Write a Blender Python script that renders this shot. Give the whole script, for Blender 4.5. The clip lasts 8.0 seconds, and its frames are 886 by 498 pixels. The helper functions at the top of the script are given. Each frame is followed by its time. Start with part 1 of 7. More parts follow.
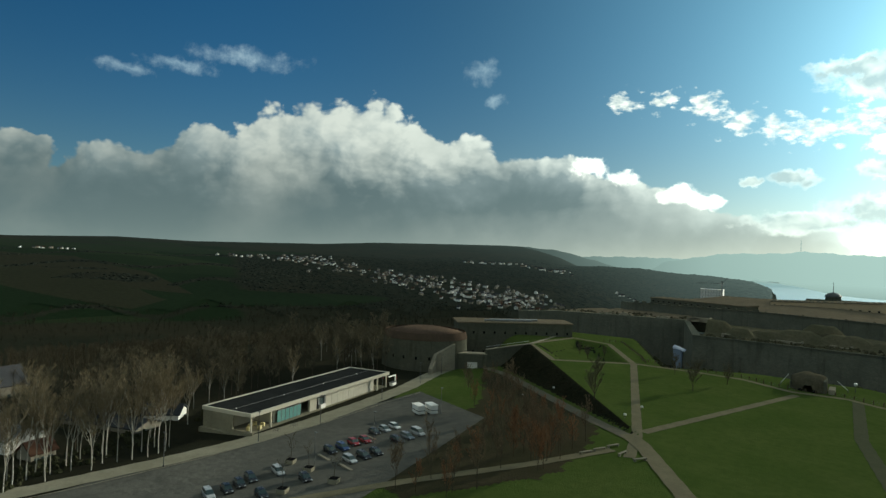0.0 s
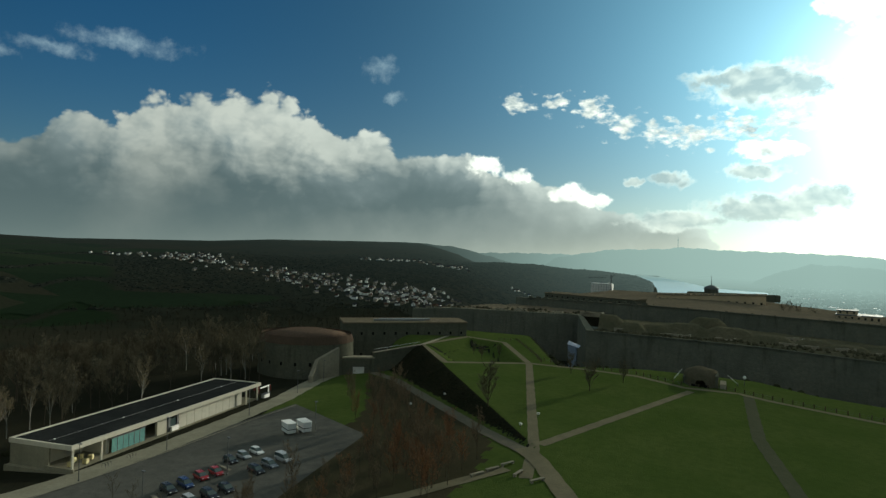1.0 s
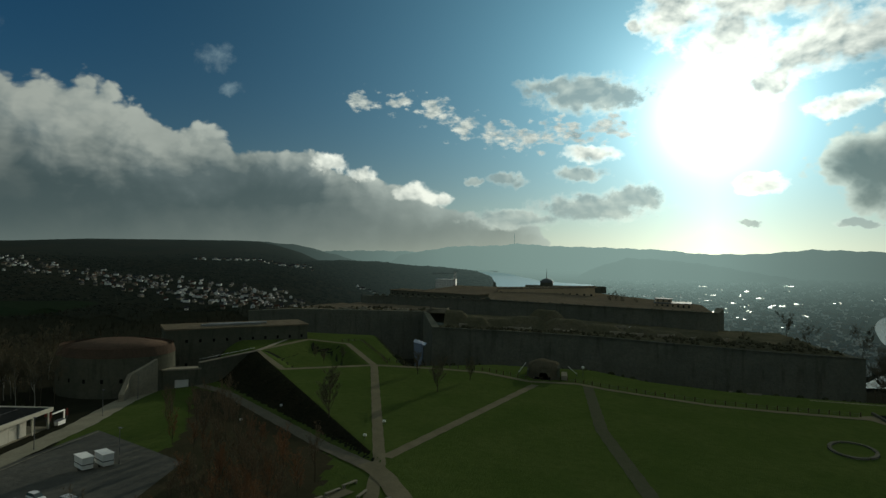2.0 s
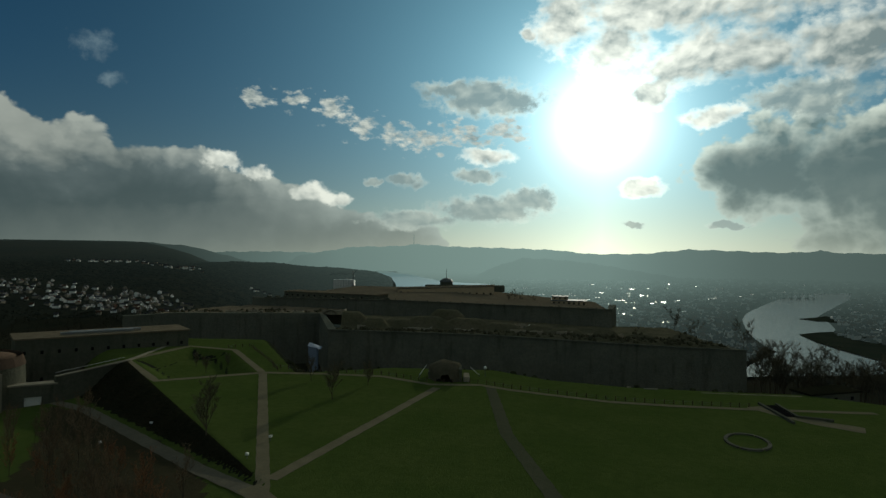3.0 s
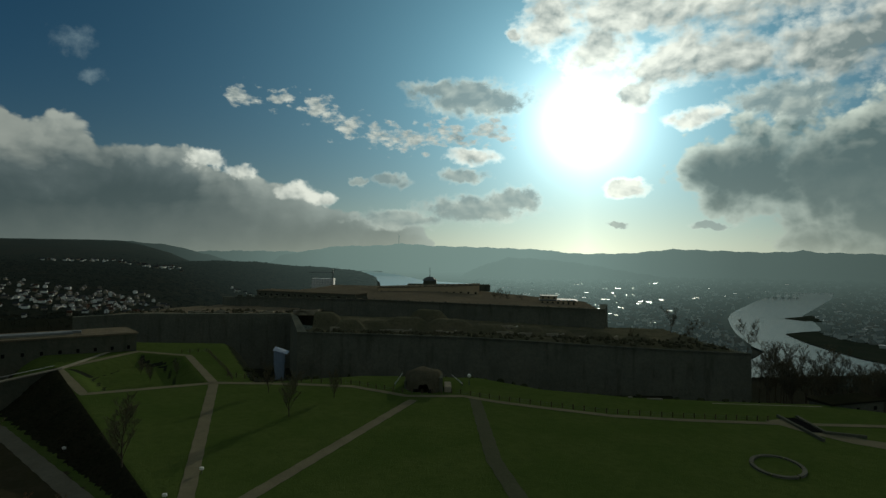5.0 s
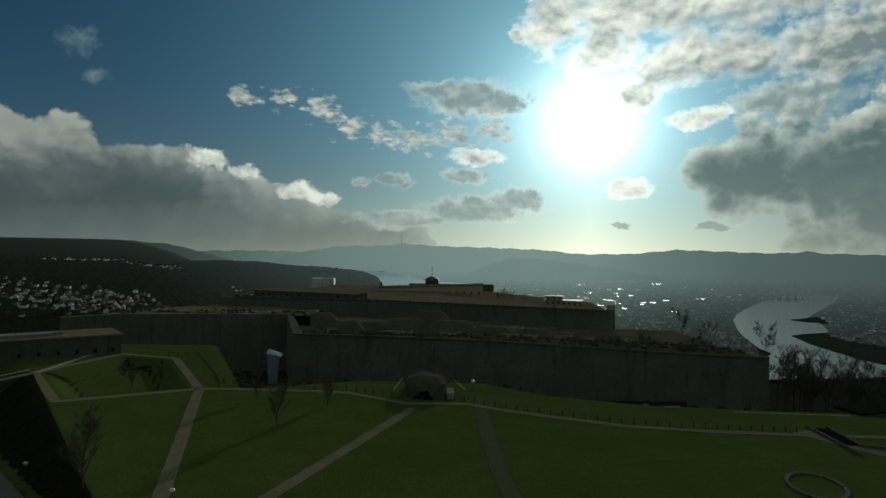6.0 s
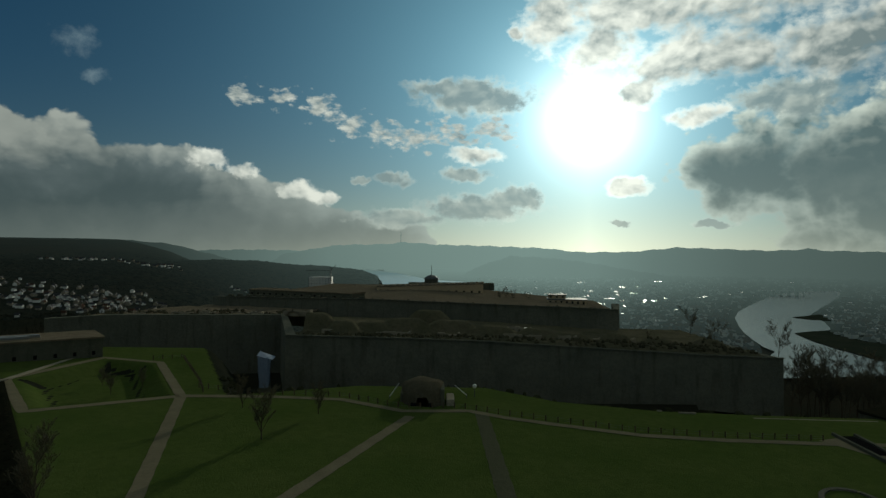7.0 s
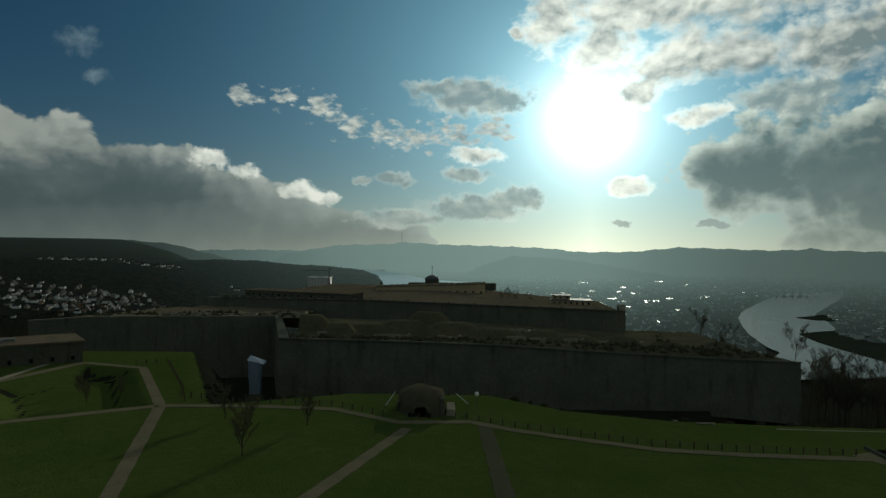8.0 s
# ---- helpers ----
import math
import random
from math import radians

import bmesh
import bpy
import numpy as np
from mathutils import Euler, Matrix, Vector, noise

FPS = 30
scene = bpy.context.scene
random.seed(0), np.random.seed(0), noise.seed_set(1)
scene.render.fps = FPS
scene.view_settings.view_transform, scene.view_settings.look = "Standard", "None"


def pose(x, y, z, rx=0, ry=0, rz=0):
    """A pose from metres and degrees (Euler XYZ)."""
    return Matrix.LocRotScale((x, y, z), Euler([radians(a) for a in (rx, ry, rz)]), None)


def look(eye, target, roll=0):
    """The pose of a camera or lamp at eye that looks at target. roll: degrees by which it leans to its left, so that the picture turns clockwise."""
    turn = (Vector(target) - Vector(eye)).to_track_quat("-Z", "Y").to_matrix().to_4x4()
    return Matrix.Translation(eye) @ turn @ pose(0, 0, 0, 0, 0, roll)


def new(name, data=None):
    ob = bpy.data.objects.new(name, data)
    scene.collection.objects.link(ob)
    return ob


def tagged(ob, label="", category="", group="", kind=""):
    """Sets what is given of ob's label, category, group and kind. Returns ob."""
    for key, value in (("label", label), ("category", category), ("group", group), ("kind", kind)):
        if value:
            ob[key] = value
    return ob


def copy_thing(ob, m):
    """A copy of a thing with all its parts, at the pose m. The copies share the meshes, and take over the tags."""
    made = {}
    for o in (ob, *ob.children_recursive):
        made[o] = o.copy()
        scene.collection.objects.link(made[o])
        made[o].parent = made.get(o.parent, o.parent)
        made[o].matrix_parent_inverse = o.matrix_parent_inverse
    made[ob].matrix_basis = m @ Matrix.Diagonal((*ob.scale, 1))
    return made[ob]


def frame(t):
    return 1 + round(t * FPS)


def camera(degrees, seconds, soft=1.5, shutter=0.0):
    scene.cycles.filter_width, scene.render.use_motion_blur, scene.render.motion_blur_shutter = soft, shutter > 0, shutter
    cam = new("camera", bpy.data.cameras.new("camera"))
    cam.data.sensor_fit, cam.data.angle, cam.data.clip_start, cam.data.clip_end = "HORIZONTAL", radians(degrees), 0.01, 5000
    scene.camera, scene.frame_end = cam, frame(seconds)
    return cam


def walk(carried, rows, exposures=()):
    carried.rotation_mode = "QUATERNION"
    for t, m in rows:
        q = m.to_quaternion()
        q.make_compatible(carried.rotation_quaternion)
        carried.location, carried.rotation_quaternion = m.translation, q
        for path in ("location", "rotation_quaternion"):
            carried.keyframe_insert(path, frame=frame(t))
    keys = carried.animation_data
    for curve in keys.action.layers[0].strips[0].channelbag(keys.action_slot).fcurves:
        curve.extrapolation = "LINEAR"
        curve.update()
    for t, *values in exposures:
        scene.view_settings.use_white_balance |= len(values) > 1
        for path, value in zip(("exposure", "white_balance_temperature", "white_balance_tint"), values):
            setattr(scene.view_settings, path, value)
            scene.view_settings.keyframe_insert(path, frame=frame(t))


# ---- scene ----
cam = camera(71.0, 8.0, soft=1.4)

# seconds, eye (x, y, z), yaw to the left, pitch up, lean
PATH = [
    (0, 11.01, -51.02, 43.01, 33.55, 0.55, 1.89),
    (0.5, 7.69, -40.50, 42.72, 31.36, 0.46, 1.48),
    (1, 4.46, -30.15, 42.26, 24.25, 0.54, 1.61),
    (1.5, 2.19, -22.52, 41.88, 17.53, 0.61, 1.26),
    (2, 1.18, -17.25, 41.66, 10.05, 0.64, 0.88),
    (2.2, 0.99, -14.49, 41.39, 6.90, 0.67, 0.82),
    (3.5, -0.00, 0.00, 39.99, 0.01, 0.84, 0.50),
    (4, 0.88, 7.29, 39.48, -0.54, 0.83, 0.44),
    (4.5, 1.63, 12.92, 39.13, -0.64, 0.81, 0.59),
    (6, 2.11, 31.06, 37.93, -0.30, 0.84, 0.82),
    (6.5, 2.16, 36.33, 37.72, -0.24, 0.78, 0.76),
    (7, 2.36, 42.09, 37.48, -0.33, 0.71, 0.61),
    (7.5, 2.75, 47.37, 37.22, -0.37, 0.66, 0.44),
    (8, 2.74, 53.35, 37.18, -0.22, 0.71, 0.60),
]


def heading(x, y, z, yaw, pitch, lean):
    a, b = radians(yaw), radians(pitch)
    ahead = Vector((-math.sin(a) * math.cos(b), math.cos(a) * math.cos(b), math.sin(b)))
    return look((x, y, z), Vector((x, y, z)) + ahead * 10, lean)


walk(cam, [(r[0], heading(*r[1:])) for r in PATH],
     exposures=[(t, ev, 6500, 0) for t, ev in ((0.0, 1.0), (0.5, 0.95), (1.0, 0.72), (1.5, 0.22), (2.2, -0.05), (3.5, -0.25), (8.0, -0.3))])

# ---------------------------------------------------------------- world and sun
SUN_AZ, SUN_EL = 13.5, 12.2          # degrees: to the right of +y, and up
SUN_DIR = Vector((math.sin(radians(SUN_AZ)) * math.cos(radians(SUN_EL)),
                  math.cos(radians(SUN_AZ)) * math.cos(radians(SUN_EL)), math.sin(radians(SUN_EL))))

sun = new("sun", bpy.data.lights.new("sun", "SUN"))
sun.data.energy, sun.data.angle, sun.data.color = 3.0, radians(0.6), (1.0, 0.93, 0.80)
sun.matrix_world = look((0, 0, 0), (-math.sin(radians(18)), -math.cos(radians(18)), -math.tan(radians(13))))


class Graph:
    """Short hand for node trees: each method adds a node and returns its output."""

    def __init__(self, tree, fresh=True):
        self.tree = tree
        if fresh:
            tree.nodes.clear()

    def node(self, kind, **fields):
        n = self.tree.nodes.new(kind)
        for k, v in fields.items():
            setattr(n, k, v)
        return n

    def put(self, socket, value):
        if isinstance(value, bpy.types.NodeSocket):
            self.tree.links.new(value, socket)
        elif value is not None:
            if socket.type == "RGBA" and len(value) == 3:
                value = (*value, 1)
            socket.default_value = value

    def m(self, op, a, b=None, c=None, clamp=False):
        n = self.node("ShaderNodeMath", operation=op, use_clamp=clamp)
        for s, v in zip(n.inputs, (a, b, c)):
            self.put(s, v)
        return n.outputs[0]

    def v(self, op, a, b=None):
        n = self.node("ShaderNodeVectorMath", operation=op)
        self.put(n.inputs[0], a)
        if b is not None:
            self.put(n.inputs[1], b)
        return n.outputs["Value"] if op in ("LENGTH", "DOT_PRODUCT", "DISTANCE") else n.outputs[0]

    def noise(self, vec, scale, detail=4.0, rough=0.55, distort=0.0):
        n = self.node("ShaderNodeTexNoise")
        self.put(n.inputs["Vector"], vec)
        for k, val in (("Scale", scale), ("Detail", detail), ("Roughness", rough), ("Distortion", distort)):
            n.inputs[k].default_value = val
        return n.outputs["Fac"]

    def voronoi(self, vec, scale, out="Distance", feature="F1"):
        n = self.node("ShaderNodeTexVoronoi", feature=feature)
        self.put(n.inputs["Vector"], vec)
        n.inputs["Scale"].default_value = scale
        return n.outputs[out]

    def step(self, x, lo, hi, smooth=True):
        n = self.node("ShaderNodeMapRange", interpolation_type="SMOOTHSTEP" if smooth else "LINEAR")
        self.put(n.inputs[0], x)
        for s, val in zip(n.inputs[1:5], (lo, hi, 0.0, 1.0)):
            self.put(s, val)
        return n.outputs[0]

    def mix(self, fac, a, b, blend="MIX"):
        n = self.node("ShaderNodeMix", data_type="RGBA", blend_type=blend)
        self.put(n.inputs[0], fac)
        self.put(n.inputs[6], a)
        self.put(n.inputs[7], b)
        return n.outputs[2]

    def xyz(self, vec):
        n = self.node("ShaderNodeSeparateXYZ")
        self.put(n.inputs[0], vec)
        return n.outputs

    def vec(self, x, y, z=0.0):
        n = self.node("ShaderNodeCombineXYZ")
        for s, val in zip(n.inputs, (x, y, z)):
            self.put(s, val)
        return n.outputs[0]


# clouds as soft masses: bearing, height (degrees), half width, half height
HEAP = [(-76, 3, 15, 5.6), (-68, 6.6, 2.6, 2.2), (-62, 3.5, 8, 4.6), (-55, 4.6, 5.5, 5.8), (-47.5, 6.3, 5.5, 7.4), (-41.5, 6, 6, 8.2), (-36, 5.6, 5, 7.6),
        (-31.5, 5, 5, 7.0), (-27, 4, 4.5, 6.2), (-23.2, 3.5, 5, 6.0), (-18.5, 3, 5, 4.8), (-14, 2.2, 5, 4.2), (-9.5, 1.5, 5, 3.1),
        (-5.0, 1.2, 5, 2.3), (-50, 1, 30, 5)]
FLUFF = [(-20.2, 8.4, 1.9, 1.0), (-17.8, 7.4, 1.4, .8), (-13.0, 6.0, 1.9, 1.0), (-10.6, 5.2, 1.6, .7), (3.0, 9.4, 3.2, .9), (17, 6.5, 2.2, 1.0),
         (7.0, 20.6, 1.1, .8), (10.6, 21.5, 3.6, 3.6), (14.5, 19.0, 4.4, 2.6), (18, 22.5, 6, 3.4),
         (24, 23, 6, 3.4), (31, 22, 7, 4.5), (20, 17.0, 4.0, 2.8), (25.5, 17.4, 5.5, 3.0), (33, 17.5, 8, 3.2), (41, 17, 6, 4), (17.5, 14.5, 2.4, 1.6), (22.5, 12.4, 2.4, 1.4)]
SHELF = [(3.4, 14.7, 6.4, 2.0), (-0.2, 15.6, 3.4, 1.1), (3.6, 4.5, 6.6, 1.6), (6.6, 5.3, 4.0, 1.5), (-4.4, 7.2, 2.4, .8), (2.2, 7.7, 3.0, .9), (-7.2, 7.1, 1.0, .5),
         (29.5, 13.2, 5.5, 1.8), (23.8, 3.1, 2.2, .4), (-3.5, 3.4, 5, 1.0), (16.2, 3.2, 1.0, .4)]
MASS = [(27, 7.6, 7.5, 4.6), (34.5, 7.4, 10, 6.4), (43, 8, 11, 8), (38, 3, 12, 4)]
PUFF = [(-17.8, 14.0, 2.2, 1.2), (-14.2, 14.0, 2.2, 1.3), (-11.0, 13.4, 2.2, 1.6), (-8.2, 12.0, 2.6, 1.5), (-5.4, 11.4, 3.0, 1.5), (-2.2, 11.0, 3.6, 1.6), (1.4, 11.4, 3.4, 1.9), (4.8, 11.8, 2.8, 1.8)]
WISP = [(-51.5, 16.6, 6.0, 1.2), (-57, 15.4, 4, .9), (-30.3, 17.0, 2.6, 1.3), (-29.3, 14.6, 1.4, .8), (-61, 14.5, 3, .8)]
# where the piled cloud is lit, and where it lies in its own shade: bearing, height, half width, half height, how much
LIT = [(-49.5, 7.0, 2.0, 3.2, .7), (-46.6, 6.4, 1.5, 1.4, .55), (-40, 10.5, 8, 3.4, .35), (-33, 10.4, 5, 2.6, .3), (-52, 3.0, 3.0, 3.6, .3), (-36, 7.6, 4.5, 1.6, .25),
       (-18, 5.4, 4.0, 1.5, .3), (-12, 4.3, 4.0, 1.4, .35), (-30, 6.2, 7.0, 2.0, -.55), (-23.5, 5.6, 4.8, 1.6, -.45), (-58, 4.5, 6.5, 6.0, -.42), (-72, 4.0, 9, 5.0, -.25), (-42, 4.0, 9, 2.6, -.3)]
# grey bellies of the broken cloud overhead
BELLY = [(34, 16.6, 8, 3.0, -.5), (40, 20, 8, 6, -.4), (26, 15.2, 5, 1.6, -.4), (22, 20.5, 4, 1.6, -.45), (13, 23.5, 4, 1.4, -.3)]


def build_sky():
    world = bpy.data.worlds.new("world")
    scene.world = world
    world.use_nodes = True
    g = Graph(world.node_tree)
    ray = g.node("ShaderNodeTexCoord").outputs["Generated"]
    x, y, z = g.xyz(ray)
    bearing = g.m("MULTIPLY", g.m("ARCTAN2", x, y), 57.296)
    height = g.m("MULTIPLY", g.m("DIVIDE", z, g.m("SQRT", g.m("ADD", g.m("MULTIPLY", x, x), g.m("MULTIPLY", y, y)))), 57.296)
    here = g.vec(bearing, height)
    to_sun = g.v("DOT_PRODUCT", ray, tuple(SUN_DIR))
    off = g.m("MULTIPLY", g.m("ARCCOSINE", g.m("MINIMUM", to_sun, 0.99999)), 57.296)   # degrees from the sun

    def scaled(vec, k):
        s = g.v("SCALE", vec)
        g.put(s.node.inputs["Scale"], k)
        return s

    def swirl(scale, wide, tall):
        n = g.node("ShaderNodeTexNoise")
        g.put(n.inputs["Vector"], here)
        n.inputs["Scale"].default_value, n.inputs["Detail"].default_value = scale, 4.0
        return g.v("MULTIPLY", g.v("SUBTRACT", n.outputs["Color"], (0.5, 0.5, 0.5)), (wide, tall, 0))

    def cells(at, scale):
        n = g.node("ShaderNodeTexVoronoi", feature="SMOOTH_F1", voronoi_dimensions="2D")
        g.put(n.inputs["Vector"], at)
        n.inputs["Scale"].default_value, n.inputs["Smoothness"].default_value = scale, 0.5
        return n.outputs["Distance"]

    soft = g.v("ADD", here, g.v("ADD", swirl(0.35, 3.0, 1.6), swirl(1.2, 1.1, 0.8)))

    sky = g.node("ShaderNodeTexSky", sky_type="NISHITA", sun_disc=False, sun_elevation=radians(SUN_EL), sun_rotation=radians(SUN_AZ),
                 altitude=200, air_density=1.0, dust_density=0.25, ozone_density=3.0)
    base = scaled(g.mix(1.0, sky.outputs[0], (0.0038, 0.0142, 0.0208), "MULTIPLY"), g.m("ADD", 1.0, g.m("MULTIPLY", g.step(g.m("MULTIPLY", bearing, -1.0), 26.0, 58.0), 0.55)))

    def masses(items, at):
        field = None
        for az, el, w, h in items:
            d = g.m("SUBTRACT", 1.0, g.v("LENGTH", g.v("MULTIPLY", g.v("SUBTRACT", at, (az, el, 0)), (1 / w, 1 / h, 0))))
            field = d if field is None else g.m("SMOOTH_MAX", field, d, 0.2)
        return field

    here_soft = g.v("ADD", here, swirl(0.3, 2.4, 1.6))
    sunward = scaled(g.v("NORMALIZE", g.v("SUBTRACT", (SUN_AZ, SUN_EL + 28, 0), here)), 1.0)

    def piled(at):
        """Rounded heads of a heaped cloud, large on small."""
        f = g.m("MULTIPLY", cells(at, 0.15), 0.80)
        for scale, k in ((0.38, 0.46), (0.95, 0.22), (2.3, 0.09)):
            f = g.m("ADD", f, g.m("MULTIPLY", cells(at, scale), k))
        return g.m("SUBTRACT", 1.0, f)

    rolled = g.v("MULTIPLY", g.v("ADD", here, g.v("ADD", swirl(0.10, 5.0, 2.5), swirl(0.5, 0.7, 0.5))), (1.0, 1.3, 1.0))
    pile = piled(rolled)
    relief = g.m("SUBTRACT", pile, piled(g.v("ADD", rolled, scaled(sunward, 0.9))))
    n_low = g.noise(here, 0.26, 5, 0.55)
    n_mid, n_fine = g.noise(here, 0.55, 7, 0.62), g.noise(g.v("MULTIPLY", here, (0.8, 1.5, 1)), 1.3, 6, 0.65)
    glare = g.m("EXPONENT", g.m("MULTIPLY", off, -1 / 11.0))          # how near the sun

    def layer(under, f, lo, hi, dark, bright, lit, thick=1.0, rim=0.55, shine=2.4):
        cover = g.m("MULTIPLY", g.step(f, lo, hi), thick)
        edge = g.m("SUBTRACT", 1.0, g.step(f, lo, lo + 0.6))           # thin rims let the light through
        tone = g.mix(g.m("ADD", lit, g.m("MULTIPLY", edge, rim), clamp=True), dark, bright)
        tone = scaled(tone, g.m("ADD", 1.0, g.m("MULTIPLY", glare, g.m("ADD", 0.5, g.m("MULTIPLY", edge, shine)))))
        return g.mix(cover, under, tone)

    def around(n, amp):
        return g.m("MULTIPLY", g.m("SUBTRACT", n, 0.5), amp)

    # the sun's own glare in the thin cloud round it
    core = g.m("MULTIPLY", g.m("EXPONENT", g.m("MULTIPLY", off, -1 / 2.3)), 4.8)
    wide_glow = g.m("MULTIPLY", g.m("EXPONENT", g.m("MULTIPLY", off, -1 / 9.5)), 0.90)
    far_glow = g.m("MULTIPLY", g.m("EXPONENT", g.m("MULTIPLY", off, -1 / 15.0)), 0.52)
    col = g.v("ADD", base, g.v("ADD", scaled((0.95, 1.0, 0.96), core), g.v("ADD", scaled((0.52, 0.88, 1.0), wide_glow), scaled((0.30, 0.72, 0.95), far_glow))))
    haze = g.m("EXPONENT", g.m("MULTIPLY", g.m("MAXIMUM", height, 0.0), -1 / 5.5))
    near = g.m("EXPONENT", g.m("MULTIPLY", g.m("ABSOLUTE", g.m("SUBTRACT", bearing, SUN_AZ)), -1 / 17.0))
    hz = g.mix(near, (0.12, 0.155, 0.15), (1.50, 1.46, 1.14))
    col = g.mix(g.m("MULTIPLY", haze, 0.85), col, hz)
    col = layer(col, g.m("ADD", masses(WISP, soft), around(n_mid, 2.2)), 0.1, 1.5, (0.22, 0.33, 0.40), (0.46, 0.52, 0.54), g.m("MULTIPLY", n_mid, 0.9), 0.55)
    # piled cloud, its foot dark with rain
    def patches(rows):
        total = None
        for az, el, w, h, k in rows:
            d = g.v("LENGTH", g.v("MULTIPLY", g.v("SUBTRACT", here_soft, (az, el, 0)), (1 / w, 1 / h, 0)))
            d = g.m("MULTIPLY", g.m("EXPONENT", g.m("MULTIPLY", g.m("MULTIPLY", d, d), -1.0)), k)
            total = d if total is None else g.m("ADD", total, d)
        return total

    shade = patches(LIT)
    foot = g.step(g.m("ADD", height, around(pile, 4.0)), 3.0, 12.0)
    dark = g.mix(foot, (0.052, 0.076, 0.084), (0.165, 0.198, 0.208))
    bright = g.mix(foot, (0.145, 0.165, 0.162), (0.33, 0.345, 0.325))
    forward = g.m("ADD", 0.74, g.m("MULTIPLY", g.m("EXPONENT", g.m("MULTIPLY", off, -1 / 22.0)), 4.2))     # brighter towards the sun
    dark, bright = scaled(dark, g.m("POWER", g.m("MAXIMUM", forward, 1.0), 0.55)), scaled(bright, forward)
    lit = g.m("ADD", g.m("MULTIPLY", relief, g.m("MULTIPLY", g.step(height, 2.5, 9.0), 1.5)), g.m("ADD", shade, g.m("ADD", 0.26, around(n_low, 0.5))))
    f = g.m("ADD", masses(HEAP, here_soft), g.m("ADD", around(pile, 0.42), around(n_mid, 0.10)))
    col = layer(col, f, -0.02, 0.07, dark, bright, lit, 1.0, 0.35, 1.6)
    f = g.m("ADD", masses(MASS, here_soft), g.m("ADD", around(pile, 0.75), around(n_mid, 0.25)))
    lit = g.m("ADD", g.m("MULTIPLY", relief, g.m("MULTIPLY", g.step(height, 7.0, 11.0), 1.8)), g.m("ADD", around(n_low, 0.4), g.m("MULTIPLY", g.step(height, 9.0, 13.5), 0.30)))
    col = layer(col, f, 0.0, 0.16, (0.110, 0.158, 0.165), (0.52, 0.56, 0.51), lit, 0.96, 0.5, 2.4)
    lit = g.m("ADD", g.m("MULTIPLY", relief, 1.2), 0.12)
    f = g.m("ADD", masses(SHELF, soft), g.m("ADD", around(n_mid, 1.3), around(n_fine, 0.5)))
    col = layer(col, f, -0.02, 0.50, (0.25, 0.320, 0.335), (0.70, 0.74, 0.68), lit, 0.90, 0.40, 2.0)
    lit = g.m("ADD", g.m("ADD", g.m("MULTIPLY", relief, 1.5), patches(BELLY)), g.m("ADD", 0.70, around(n_mid, 0.8)))
    f = g.m("ADD", g.m("ADD", masses(FLUFF, soft), 0.13), g.m("ADD", around(n_low, 1.3), g.m("ADD", around(pile, 0.7), g.m("ADD", around(n_mid, 0.6), around(n_fine, 0.35)))))
    col = layer(col, f, -0.02, 0.60, (0.22, 0.27, 0.28), (0.97, 0.96, 0.89), lit, 0.95, 0.5, 1.8)
    lumps = g.m("MULTIPLY", g.m("SUBTRACT", 0.36, cells(g.v("MULTIPLY", g.v("ADD", here, swirl(1.6, 1.1, 0.8)), (0.75, 1.25, 1.0)), 0.95)), 1.1)
    f = g.m("ADD", masses(PUFF, soft), g.m("ADD", lumps, g.m("ADD", around(n_fine, 1.9), around(n_mid, 0.8))))
    col = layer(col, f, 0.18, 0.95, (0.26, 0.31, 0.32), (0.80, 0.80, 0.74), g.m("ADD", g.m("MULTIPLY", relief, 1.0), g.m("ADD", 0.35, around(n_fine, 2.0))), 0.92, 0.25, 1.2)
    col = g.mix(g.m("MULTIPLY", g.m("EXPONENT", g.m("MULTIPLY", g.m("ABSOLUTE", height), -1 / 2.4)), 0.6), col, hz)
    # unseen broken cloud, added behind and overhead to brighten the shaded sides
    wide = g.noise(ray, 2.2, 6, 0.6)
    cover = g.m("MULTIPLY", g.step(wide, 0.42, 0.60), g.m("MAXIMUM", g.step(g.m("MULTIPLY", y, -1.0), -0.15, 0.25), g.step(z, 0.55, 0.8)))
    col = g.mix(cover, col, g.mix(wide, (0.19, 0.215, 0.20), (0.39, 0.425, 0.385)))
    bg = g.node("ShaderNodeBackground")
    g.put(bg.inputs[0], col)
    bg.inputs[1].default_value = 1.0
    g.tree.links.new(bg.outputs[0], g.node("ShaderNodeOutputWorld").inputs[0])


build_sky()

